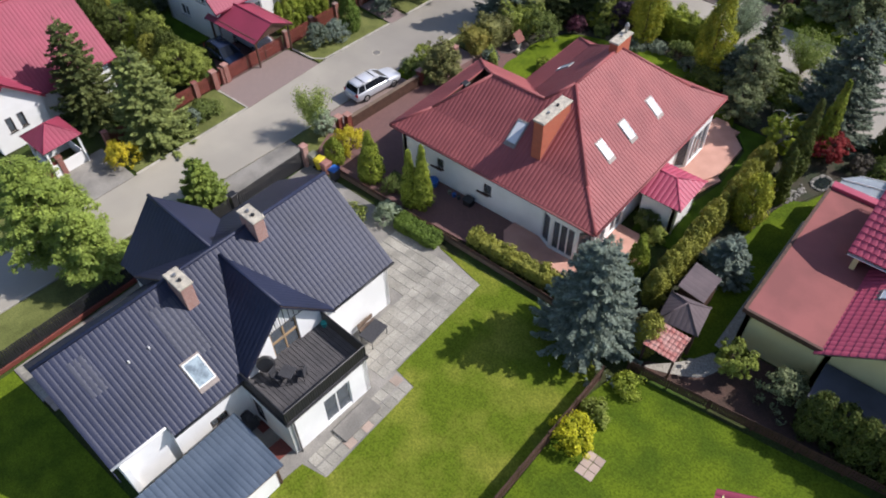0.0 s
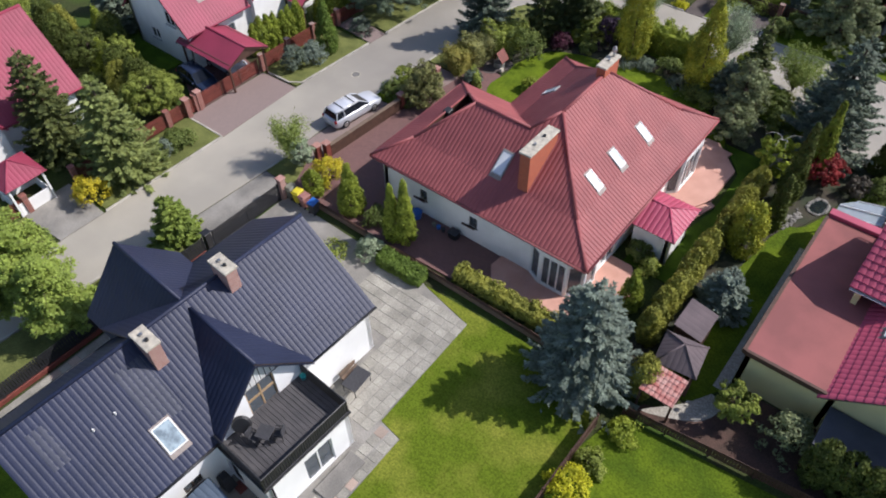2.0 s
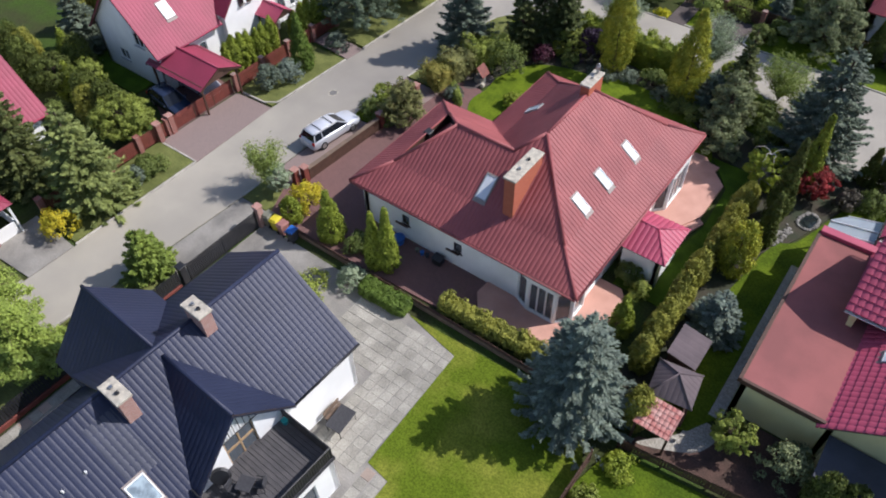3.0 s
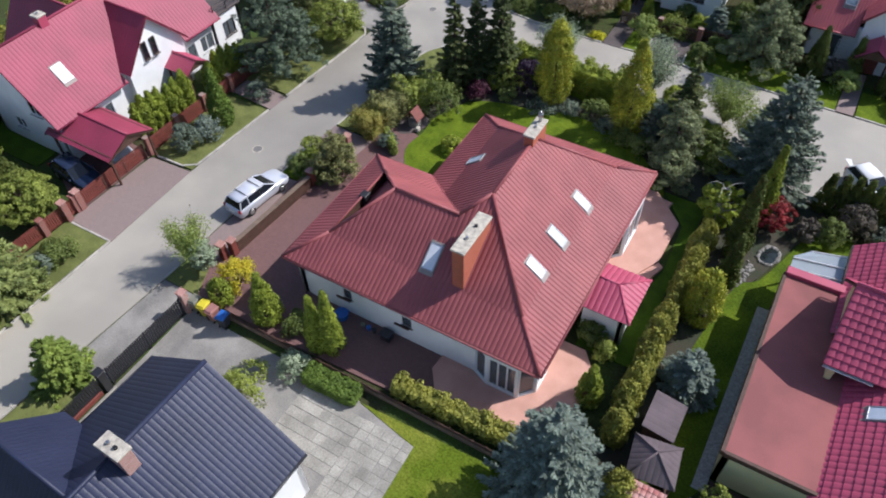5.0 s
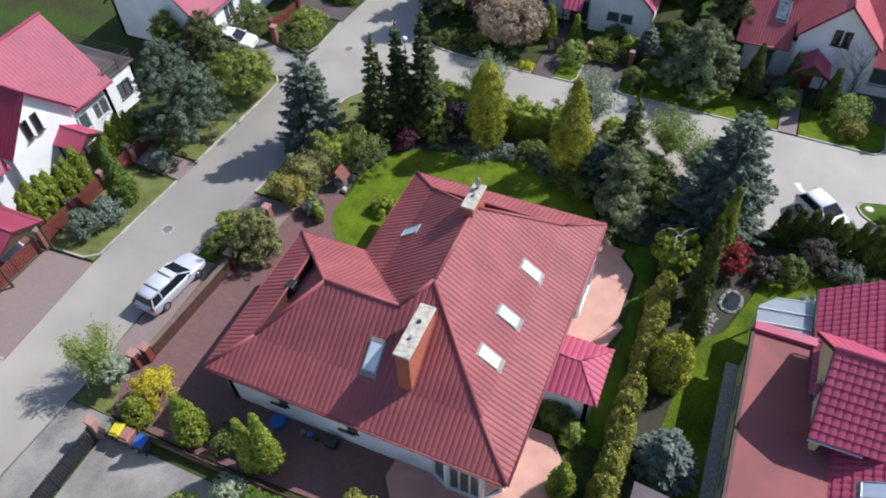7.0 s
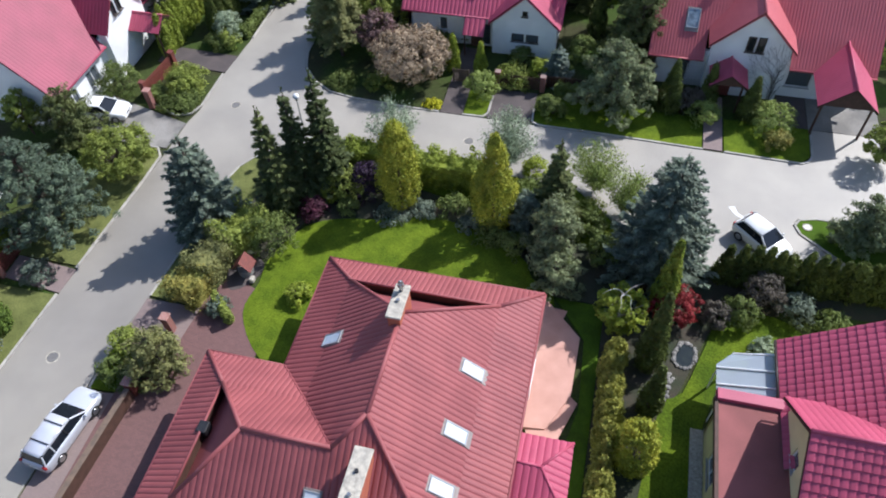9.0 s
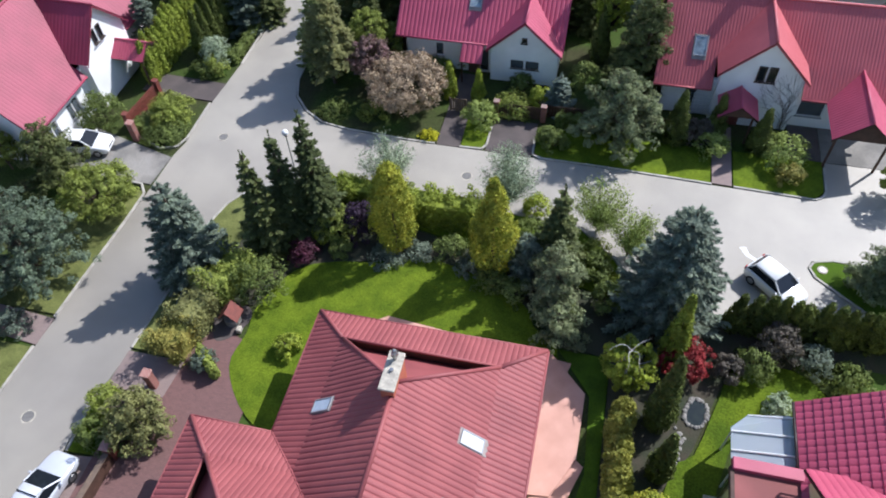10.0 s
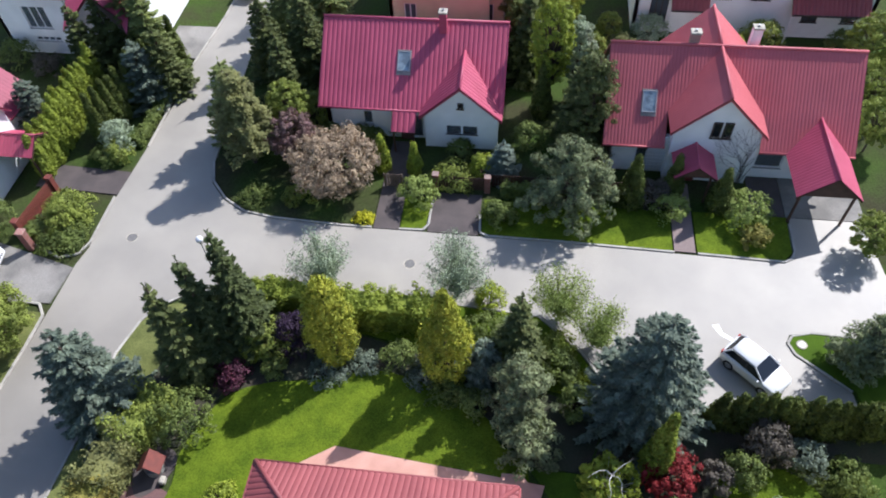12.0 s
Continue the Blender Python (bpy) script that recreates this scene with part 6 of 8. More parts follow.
plant("bush", "leaf_dark", -12.2, 50.0, 1.3, 1.0, "dark green shrub in the border")
plant("bush", "leaf_dark", -10.9, 53.6, 1.8, 1.3, "dark green shrub under conifers")
plant("column", "thuja", -6.1, 48.6, 6.2, 0.8, "tall slim green thuja beside a red maple")
plant("column", "thuja_dark", -6.6, 44.6, 6.8, 0.85, "tall slim dark green thuja by a pond")
thuja_row((-49.2, 34.4), (-48.6, 39.6), 7, 3.0, 0.55, "thuja", "green thuja in a dense row before a white house", "thuja row")
thuja_row((-48.2, 41.4), (-47.8, 45.2), 5, 3.0, 0.6, "thuja", "green thuja in a row behind a fence", "thuja row by the gate")
thuja_row((-47.0, 65.6), (-47.2, 76), 14, 3.9, 0.55, "thuja", "green thuja in a garden row", "garden thuja row")
thuja_row((-44.6, 69.6), (-42.0, 80), 13, 4.2, 0.65, "thuja_dark", "dark green thuja in a roadside row", "roadside thuja row")
thuja_row((-3.0, 51.5), (12, 51.9), 21, 3.3, 0.66, "thuja_dark", "dark green thuja closing off the garden", "boundary thuja row")
thuja_row((-8.6, 28.2), (-8.5, 44.6), 17, 2.7, 0.66, "thuja_yellow", "olive yellow thuja in a dense row between two gardens", "thuja row between gardens")
hedge((-20.0, 25.55), (-12.2, 25.85), 1.15, 1.3, "thuja_yellow", "clipped yellow-green hedge along the side path")
hedge((-24.9, 23.85), (-21.6, 23.95), 1.2, 0.85, "box", "low flat-topped clipped box hedge", 0.02)
hedge((-24.6, 56.3), (-18.2, 56.2), 1.9, 2.4, "thuja", "dense green hedge behind golden thujas", 0.14)
hedge((-30.6, 56.7), (-25.2, 57.0), 1.8, 1.9, "thuja", "dense green hedge at the road corner", 0.14)
hedge((-34.0, 42.6), (-33.75, 44.6), 2.2, 2.1, "bronze", "orange-tinged end of a tall rounded hedge", 0.2)
hedge((-33.8, 44.4), (-33.2, 47.0), 2.1, 2.3, "olive", "tall rounded olive green hedge along the verge", 0.2)
hedge((-33.3, 46.8), (-32.0, 49.6), 2.1, 2.4, "leaf", "tall rounded green hedge along the verge", 0.2)
hedge((-32.3, 43.4), (-30.9, 42.2), 0.5, 1.1, "leaf", "narrow low hedge beside the paved nook", 0.06)
hedge((-45.8, 61.0), (-41.9, 60.2), 1.6, 0.8, "leaf_dark", "low clipped green hedge by a driveway")
hedge((-41.7, 69.5), (-41.2, 79), 0.8, 0.8, "leaf_dark", "low dark hedge along the kerb")
hedge((-14.8, 66.9), (-9.6, 66.9), 0.9, 1.2, "leaf_dark", "dark hedge before a house")
hedge((-36.4, 12.8), (-36.2, 9), 0.9, 1.2, "thuja_dark", "dark hedge along the front fence")
plant("bush", "yellow", -7.2, 17.9, 1.7, 1.39, "bright yellow shrub by the lawn fence")
plant("bush", "leaf", -7.1, 20.0, 1.0, 0.91, "low fresh green shrub by the lawn fence")
plant("bush", "lime", -6.6, 22.5, 0.9, 1.01, "low lime green shrub by the lawn fence")
plant("column", "thuja_yellow", -7.2, 25.5, 3.0, 0.83, "yellow-green upright thuja along the plot boundary")
plant("column", "thuja", -10.6, 30.3, 3.2, 0.8, "green upright thuja beside the paved yard")
plant("spruce", "blue", -6.2, 33.5, 3.6, 1.66, "blue-grey spruce in the border between two gardens")
plant("broad", "leaf", -2.7, 26.9, 2.6, 1.32, "fresh green leafy tree along the plot boundary")
plant("bush", "pine", 0.2, 27.1, 2.4, 1.51, "grey-green shrub along the plot boundary")
plant("column", "thuja_dark", 2.0, 26.2, 3.5, 0.82, "dark green upright thuja along the plot boundary")
plant("column", "thuja_dark", 3.1, 26.3, 3.5, 0.82, "dark green upright thuja along the plot boundary")
plant("column", "thuja_dark", 4.2, 26.1, 3.5, 0.82, "dark green upright thuja along the plot boundary")
plant("column", "thuja_dark", 5.2, 26.1, 3.5, 0.82, "dark green upright thuja along the plot boundary")
for x in (6.3, 7.4, 8.5, 9.6):
    plant("column", "thuja_dark", x, 26.0, 3.6, 0.82, "dark green upright thuja along the plot boundary")
plant("larch", "larch", -39.4, 7.8, 8.6, 4.0, "tall soft green airy larch in the grass by the road")
plant("larch", "larch", -36.2, 8.3, 6.0, 2.56, "tall soft green airy larch in the grass by the road")
plant("spruce", "young", -36.8, 16.9, 3.9, 1.7, "young green spruce in the grass by the road")
plant("spruce", "spruce", -51.3, 17.4, 8.6, 2.7, "tall dark green spruce behind a garden fence")
plant("spruce", "spruce_fresh", -45.0, 18.8, 8.2, 2.9, "tall green spruce in the verge along the road")
plant("bush", "gold", -44.6, 15.6, 2.2, 1.35, "golden shrub in the verge along the road")
plant("broad", "leaf", -49.1, 24.4, 3.6, 2.62, "fresh green leafy tree behind a garden fence")
plant("bush", "leaf_dark", -44.8, 23.2, 1.2, 1.33, "low dark green shrub in the verge along the road")
plant("bush", "blue_dark", -44.9, 21.7, 1.2, 1.09, "low dark blue-green shrub in the verge along the road")
plant("broad", "leaf", -55.7, 26.1, 3.6, 1.7, "fresh green leafy tree behind a garden fence")
plant("broad", "thuja_dark", -58.1, 24.8, 4.0, 1.95, "dark green leafy tree behind a garden fence")
plant("column", "thuja_dark", -52.0, 25.3, 3.5, 1.17, "dark green upright thuja behind a garden fence")
plant("column", "thuja", -60.2, 27.4, 4.0, 1.26, "green upright thuja behind a garden fence")
plant("fan", "fresh", -36.4, 27.1, 4.0, 1.73, "young pale green leafy tree along the plot boundary")
plant("broad", "pale", -35.4, 27.0, 2.6, 1.04, "pale grey-green leafy tree along the plot boundary")
plant("bush", "gold", -32.8, 27.1, 2.2, 1.33, "golden shrub along the plot boundary")
plant("column", "thuja", -29.4, 25.9, 4.2, 1.0, "green upright thuja along the plot boundary")
plant("column", "thuja", -32.7, 25.5, 2.2, 0.67, "green upright thuja along the plot boundary")
plant("column", "thuja", -25.5, 25.7, 4.8, 0.68, "green upright thuja along the plot boundary")
plant("column", "thuja", -24.6, 26.0, 5.4, 0.72, "green upright thuja along the plot boundary")
plant("bush", "pale", -25.8, 23.75, 1.4, 1.05, "pale grey-green shrub along the plot boundary")
plant("bush", "leaf", -27.3, 21.3, 2.0, 1.65, "fresh green shrub along the plot boundary")
plant("bush", "leaf_dark", -27.5, 26.2, 1.2, 0.98, "low dark green shrub along the plot boundary")
plant("pine", "olive", -33.4, 38.4, 3.7, 1.8, "olive yellow bushy conifer beside the paved yard")
plant("bush", "leaf_dark", -34.6, 37.2, 1.2, 0.98, "low dark green shrub beside the paved yard")
plant("bush", "leaf_dark", -30.7, 48.5, 2.8, 1.98, "dark green shrub in the garden border by the road")
plant("bush", "blue_dark", -31.9, 42.8, 1.2, 0.86, "low dark blue-green shrub beside the paved yard")
plant("bush", "lime", -27.5, 44.8, 1.2, 0.92, "low lime green shrub beside the paved yard")
plant("bush", "purple", -28.9, 51.5, 1.5, 1.15, "purple-leaved shrub in the garden border by the road")
plant("bush", "lime", -28.4, 53.2, 1.3, 0.75, "lime green shrub in the garden border by the road")
plant("bush", "purple_dark", -25.9, 54.1, 3.0, 1.3, "dark violet shrub in the garden border by the road")
plant("bush", "leaf", -27.4, 53.7, 2.6, 1.4, "fresh green shrub in the garden border by the road")
plant("bush", "blue_dark", -23.7, 52.4, 0.7, 1.47, "low dark blue-green shrub in the garden border by the road")
plant("bush", "blue_dark", -21.8, 53.1, 0.8, 1.1, "low dark blue-green shrub in the garden border by the road")
plant("bush", "leaf_dark", -19.8, 53.5, 1.5, 1.28, "dark green shrub in the garden border by the road")
plant("pine", "pine", -12.5, 48.9, 2.8, 1.57, "grey-green bushy pine in the garden border by the road")
plant("spruce", "blue_dark", -14.9, 53.1, 3.6, 1.66, "dark blue-green spruce in the garden border by the road")
plant("bush", "leaf_dark", -16.9, 51.8, 1.2, 1.24, "low dark green shrub in the garden border by the road")
plant("bush", "leaf_dark", -15.0, 55.7, 1.7, 1.5, "dark green shrub in the garden border by the road")
plant("bush", "blue_dark", -13.3, 55.9, 1.5, 1.3, "dark blue-green shrub in the garden border by the road")
plant("bush", "leaf", -10.9, 55.2, 1.2, 1.2, "low fresh green shrub in the garden border by the road")
plant("bush", "lime", -15.0, 58.0, 1.6, 1.14, "lime green shrub in the garden border by the road")
plant("fan", "fresh", -10.9, 57.4, 4.0, 1.95, "young pale green leafy tree in the garden border by the road")
plant("fan", "fresh", -8.9, 55.7, 3.8, 1.55, "young pale green leafy tree in the garden border by the road")
plant("bush", "lime", -9.6, 52.9, 1.0, 0.92, "low lime green shrub in the garden border by the road")
plant("bush", "leaf_dark", -9.8, 51.7, 2.0, 1.19, "dark green shrub in the garden border by the road")
plant("broad", "red", -5.4, 48.0, 2.4, 1.7, "red-leaved Japanese maple in the border between two gardens")
plant("weeping", "lime", -8.5, 46.9, 3.6, 1.8, "lime green weeping birch in the border between two gardens")
plant("column", "thuja_gold", -7.1, 38.6, 4.2, 1.2, "golden upright thuja in the border between two gardens")
plant("column", "thuja_dark", -6.4, 41.8, 4.5, 0.71, "dark green upright thuja in the border between two gardens")
plant("bush", "leaf_dark", -12.0, 34.2, 1.4, 0.96, "dark green shrub beside the paved yard")
plant("bush", "leaf", -10.9, 33.4, 1.2, 0.71, "low fresh green shrub beside the paved yard")
plant("bush", "dull", -0.4, 50.3, 2.4, 1.5, "grey-brown shrub in the garden border by the road")
plant("bush", "leaf_dark", -1.6, 48.7, 1.9, 1.2, "dark green shrub in the garden border by the road")
plant("bush", "pale", -0.3, 46.8, 0.8, 0.85, "low pale grey-green shrub in the border between two gardens")
plant("bush", "dull", -3.0, 48.3, 1.6, 0.95, "grey-brown shrub in the garden border by the road")
plant("larch", "olive", -32.6, 68.6, 8.0, 2.6, "tall olive brown open conifer in a street-front garden")
plant("broad", "plum", -29.7, 69.2, 4.2, 2.0, "dull plum-leaved leafy tree in a street-front garden")
plant("broad", "brown", -26.2, 67.0, 4.0, 3.5, "tan blossoming leafy tree in a street-front garden")
plant("column", "lime", -23.3, 68.7, 3.2, 0.62, "lime green young conifer in a street-front garden")
plant("column", "lime", -21.0, 68.5, 2.8, 0.58, "lime green young conifer in a street-front garden")
plant("bush", "fresh", -20.4, 66.1, 2.0, 1.54, "young pale green shrub in a street-front garden")
plant("bush", "leaf", -18.4, 67.9, 1.6, 1.73, "fresh green shrub in a street-front garden")
plant("bush", "leaf_dark", -15.2, 64.8, 1.5, 1.03, "dark green shrub in a street-front garden")
plant("bush", "lime", -16.4, 69.0, 1.6, 1.01, "lime green shrub in a street-front garden")
plant("spruce", "blue", -15.0, 68.8, 3.2, 1.18, "blue-grey spruce in a street-front garden")
plant("pine", "pine", -10.5, 66.0, 6.2, 3.2, "grey-green bushy pine in a street-front garden")
plant("pine", "spruce", -9.3, 71.6, 8.5, 2.16, "tall dark green bushy pine in a street-front garden")
plant("bush", "leaf_dark", -13.4, 71.8, 2.2, 1.29, "dark green shrub in a street-front garden")
plant("broad", "lime", -12.2, 76.2, 10.0, 1.68, "tall lime green slender birch behind the street houses")
plant("broad", "pale", -10.2, 77.6, 7.0, 1.43, "tall pale grey-green leafy tree behind the street houses")
plant("column", "thuja_dark", -6.5, 66.8, 4.4, 0.95, "dark green upright thuja in a street-front garden")
plant("column", "thuja_dark", -3.8, 67.7, 3.8, 0.78, "dark green upright thuja in a street-front garden")
plant("column", "thuja_dark", -0.9, 66.8, 3.8, 0.84, "dark green upright thuja in a street-front garden")
plant("bush", "fresh", 0.8, 66.3, 2.0, 1.89, "young pale green shrub in a street-front garden")
plant("bush", "bronze", 1.1, 64.3, 1.4, 1.09, "orange-tinged green shrub in a street-front garden")
plant("bush", "fresh", -3.9, 66.0, 1.8, 1.27, "young pale green shrub in a street-front garden")
plant("bush", "dull", -4.9, 67.2, 2.0, 1.29, "grey-brown shrub in a street-front garden")
plant("bush", "yellow", -23.8, 63.9, 0.5, 0.78, "low bright yellow shrub in a street-front garden")
plant("bush", "leaf_dark", -23.1, 73.0, 1.4, 0.95, "dark green shrub behind the street houses")
plant("bush", "leaf_dark", -25.4, 71.6, 1.4, 1.02, "dark green shrub in a street-front garden")
plant("bush", "leaf_dark", -18.1, 70.6, 1.3, 1.04, "dark green shrub in a street-front garden")
plant("pine", "pine", 5.3, 55.8, 4.4, 1.6, "grey-green bushy pine on the kerbed island")
plant("pine", "pine", 7.6, 56.6, 4.4, 1.6, "grey-green bushy pine on the kerbed island")
plant("broad", "leaf", 7.7, 64.0, 3.2, 1.7, "fresh green leafy tree in a street-front garden")
plant("broad", "leaf", 9.8, 73.3, 4.5, 1.81, "fresh green leafy tree behind the street houses")
plant("spruce", "blue_dark", -48.8, 69.9, 5.5, 1.73, "dark blue-green spruce beside a driveway")
plant("spruce", "spruce", -47.7, 76.7, 7.0, 1.85, "tall dark green spruce beside a driveway")
plant("spruce", "blue_dark", -42.5, 74.6, 5.5, 2.02, "dark blue-green spruce beside a driveway")
plant("spruce", "spruce", -41.1, 75.7, 6.0, 1.82, "tall dark green spruce beside a driveway")
plant("bush", "leaf", -43.5, 62.3, 2.2, 1.88, "fresh green shrub beside a driveway")
plant("bush", "leaf_dark", -43.4, 60.4, 1.2, 2.03, "low dark green shrub beside a driveway")
plant("spruce", "spruce", -31.4, 74.5, 7.0, 1.75, "tall dark green spruce behind the street houses")
plant("spruce", "spruce", -33.8, 78.4, 8.0, 1.93, "tall dark green spruce behind the street houses")
plant("bush", "pale", -42.9, 69.3, 2.5, 1.43, "pale grey-green shrub beside a driveway")
plant("bush", "leaf", -28.9, 73.2, 3.0, 1.24, "fresh green shrub behind the street houses")
plant("pine", "pine_blue", -45.2, 46.7, 8.2, 3.7, "tall blue-green bushy pine in the verge along the road")
plant("pine", "spruce", -48.5, 54.7, 5.0, 2.39, "dark green bushy pine beside a driveway")
plant("broad", "leaf", -43.6, 52.6, 3.6, 2.9, "fresh green leafy tree beside a driveway")
plant("bush", "blue_dark", -44.3, 42.8, 1.6, 1.08, "dark blue-green shrub in the verge along the road")
plant("bush", "leaf_dark", -48.5, 60.9, 2.6, 1.91, "dark green shrub beside a driveway")
plant("bush", "leaf", -43.5, 61.7, 2.2, 1.51, "fresh green shrub beside a driveway")
plant("column", "box", -44.6, 38.9, 5.0, 1.05, "mid green spruce in the verge along the road")
plant("bush", "blue_dark", -45.1, 35.4, 2.2, 1.19, "dark blue-green shrub in the verge along the road")
plant("bush", "blue", -44.4, 37.1, 2.0, 1.21, "blue-grey shrub in the verge along the road")
plant("broad", "leaf", -48.5, 25.1, 3.0, 1.67, "fresh green leafy tree behind a garden fence")
plant("bush", "leaf_dark", -44.6, 22.8, 1.2, 1.1, "low dark green shrub in the verge along the road")
plant("bush", "leaf_dark", -44.8, 21.2, 1.2, 1.05, "low dark green shrub in the verge along the road")
plant("bush", "leaf", 4.2, 84.1, 3.0, 1.98, "fresh green shrub behind the street houses")
plant("bush", "leaf", -7.4, 85.2, 2.5, 1.14, "fresh green shrub behind the street houses")
plant("bush", "pale", -4.3, 85.1, 2.4, 1.7, "pale grey-green shrub behind the street houses")
plant("bush", "leaf_dark", 10.3, 84.3, 2.2, 1.32, "dark green shrub behind the street houses")
plant("broad", "leaf", -52.8, 55.0, 4.0, 1.43, "fresh green leafy tree beside a driveway")
plant("bush", "leaf_dark", -14.8, 64.7, 1.4, 1.13, "dark green shrub in a street-front garden")
plant("broad", "thuja_dark", -14.6, 81.1, 6.0, 1.3, "tall dark green leafy tree behind the street houses")
plant("column", "thuja_dark", -12.6, 75.2, 5.0, 0.81, "dark green upright thuja behind the street houses")
plant("spruce", "spruce", -9.8, 73.0, 8.0, 2.12, "tall dark green spruce behind the street houses")

for x, y, h, r, leaf in ((-33.2, 82.5, 8.5, 2.4, "spruce_fresh"), (-30.6, 78.6, 8.0, 2.2, "spruce"), (-30.2, 84.0, 9.0, 2.4, "spruce_fresh"), (-33.0, 88.5, 9.0, 2.6, "spruce"), (-44.8, 79.3, 9.0, 2.4, "spruce"), (-43.2, 78.6, 8.4, 2.2, "spruce_fresh"), (-46.6, 78.4, 7.0, 2.0, "spruce")):
    plant("spruce", leaf, x, y, h, r, "tall dark green conifer behind the street houses", "far conifers")
plant("broad", "leaf", -30.4, 71.6, 5.0, 1.7, "fresh green tree beside the cottage")
plant("bush", "leaf_dark", -27.6, 71.4, 1.5, 1.0, "dark green shrub before the cottage wall")
plant("bush", "leaf_dark", -24.3, 71.4, 1.3, 0.8, "dark green shrub before the cottage wall")
plant("broad", "leaf_dark", -14.6, 84.6, 7.0, 2.2, "dark green tree behind the street houses")
plant("broad", "lime", -11.4, 83.6, 8.0, 1.9, "tall lime green birch behind the street houses")
plant("bush", "leaf", -9.0, 82.6, 2.2, 1.5, "rounded green shrub behind the long red roof")
plant("bush", "olive", -6.6, 82.8, 2.0, 1.6, "olive shrub behind the long red roof")
plant("bush", "lime", 1.9, 82.6, 2.4, 1.5, "lime green shrub behind the long red roof")
plant("broad", "leaf", 10.6, 77.4, 4.6, 2.0, "fresh green tree beside the long red-roofed house")
plant("broad", "leaf", 11.6, 82.2, 5.0, 2.2, "fresh green tree beside the long red-roofed house")
plant("bush", "dull", -52.6, 77.6, 1.6, 1.4, "grey-brown shrub beside a white house")
plant("bush", "leaf_dark", -55.6, 78.4, 2.2, 1.8, "dark green shrub beside a white house")

thuja_row((-65.5, 31.0), (-64.5, 47.0), 11, 4.2, 1.0, "thuja_yellow", "yellow-green thuja closing off a back garden", "back garden thujas")


# ---- cars ----
def loft(rings):
    """A closed skin over a row of rings with equal numbers of points."""
    bm = bmesh.new()
    vs = [[bm.verts.new(p) for p in r] for r in rings]
    k = len(vs[0])
    for a, b in zip(vs, vs[1:]):
        for i in range(k):
            bm.faces.new((a[i], a[(i + 1) % k], b[(i + 1) % k], b[i]))
    bm.faces.new(vs[0][::-1])
    bm.faces.new(vs[-1])
    return bm


def car(label, at, heading, paint, length=4.7, estate=True, roof=1.46):
    c = thing("car", label, "car")
    s = length / 4.7
    def ring(y, w, belt, z0=0.22):
        half = [(w * 0.9, z0), (w, z0 + 0.16), (w * 1.0, belt - 0.2), (w * 0.965, belt - 0.05), (w * 0.86, belt)]
        return [(x, y * s, z) for x, z in half] + [(-x, y * s, z) for x, z in half[::-1]]
    body = part("body", loft([ring(-2.35, 0.7, 0.8, 0.34), ring(-2.3, 0.8, 0.94, 0.3), ring(-2.1, 0.87, 1.0), ring(-1.0, 0.9, 0.99), ring(0.5, 0.9, 0.96),
                              ring(1.05, 0.9, 0.93), ring(1.7, 0.87, 0.84), ring(2.15, 0.8, 0.74), ring(2.33, 0.66, 0.66, 0.3)]), paint, c, smooth=True)
    b0, t0, t1, b1 = (-2.2, -1.95, 0.25, 1.12) if estate else (-2.18, -1.72, 0.2, 1.12)
    def cab(y, w, z):
        return [(w, y * s, z), (-w, y * s, z)]
    bm = bmesh.new()
    q = [bm.verts.new(p) for p in (*cab(b0, 0.8, 0.97), *cab(b1, 0.82, 0.92), *cab(t0, 0.6, roof - 0.03), *cab(t1, 0.63, roof - 0.03))]
    for f in ((0, 1, 5, 4), (2, 6, 7, 3), (0, 4, 6, 2), (1, 3, 7, 5), (4, 5, 7, 6)):
        bm.faces.new([q[i] for i in f])
    part("window_glass", bm, M["car_glass"], c, "dark tinted car windows")
    part("roof", loft([[(0.5, (t0 - 0.08) * s, roof - 0.06), (0.5, (t0 - 0.08) * s, roof - 0.02), (-0.5, (t0 - 0.08) * s, roof - 0.02), (-0.5, (t0 - 0.08) * s, roof - 0.06)],
                       [(0.63, (t0 + 0.1) * s, roof - 0.06), (0.55, (t0 + 0.1) * s, roof + 0.02), (-0.55, (t0 + 0.1) * s, roof + 0.02), (-0.63, (t0 + 0.1) * s, roof - 0.06)],
                       [(0.66, -0.8 * s, roof - 0.05), (0.56, -0.8 * s, roof + 0.05), (-0.56, -0.8 * s, roof + 0.05), (-0.66, -0.8 * s, roof - 0.05)],
                       [(0.655, t1 * s, roof - 0.05), (0.55, t1 * s, roof + 0.01), (-0.55, t1 * s, roof + 0.01), (-0.655, t1 * s, roof - 0.05)]]), paint, c, smooth=True)
    for sg in (1, -1):
        for (ya, za), (yb, zb), nm in (((b1, 0.92), (t1, roof - 0.03), "windscreen_pillar"), ((-0.35, 0.97), (-0.4, roof - 0.03), "door_pillar"), ((-1.4, 0.98), (-1.35, roof - 0.03), "rear_pillar"), ((b0, 0.97), (t0, roof - 0.03), "tail_pillar")):
            if not estate and nm == "rear_pillar":
                continue
            part(nm, rod(bmesh.new(), (sg * 0.81, ya * s, za), (sg * 0.62, yb * s, zb), 0.045, n=6), paint if nm != "door_pillar" else M["dark"], c)
        part("mirror", boxed(sg * 0.88, sg * 1.06, 0.78 * s, 0.9 * s, 0.92, 1.04, 0.03), paint, c)
        part("headlight", boxed(sg * 0.42, sg * 0.72, 2.05 * s, 2.24 * s, 0.6, 0.72, 0.04), M["lamp_clear"], c)
        part("tail_light", boxed(sg * 0.62, sg * 0.84, -2.34 * s, -2.2 * s, 0.72, 0.98, 0.03), M["lamp_red"], c)
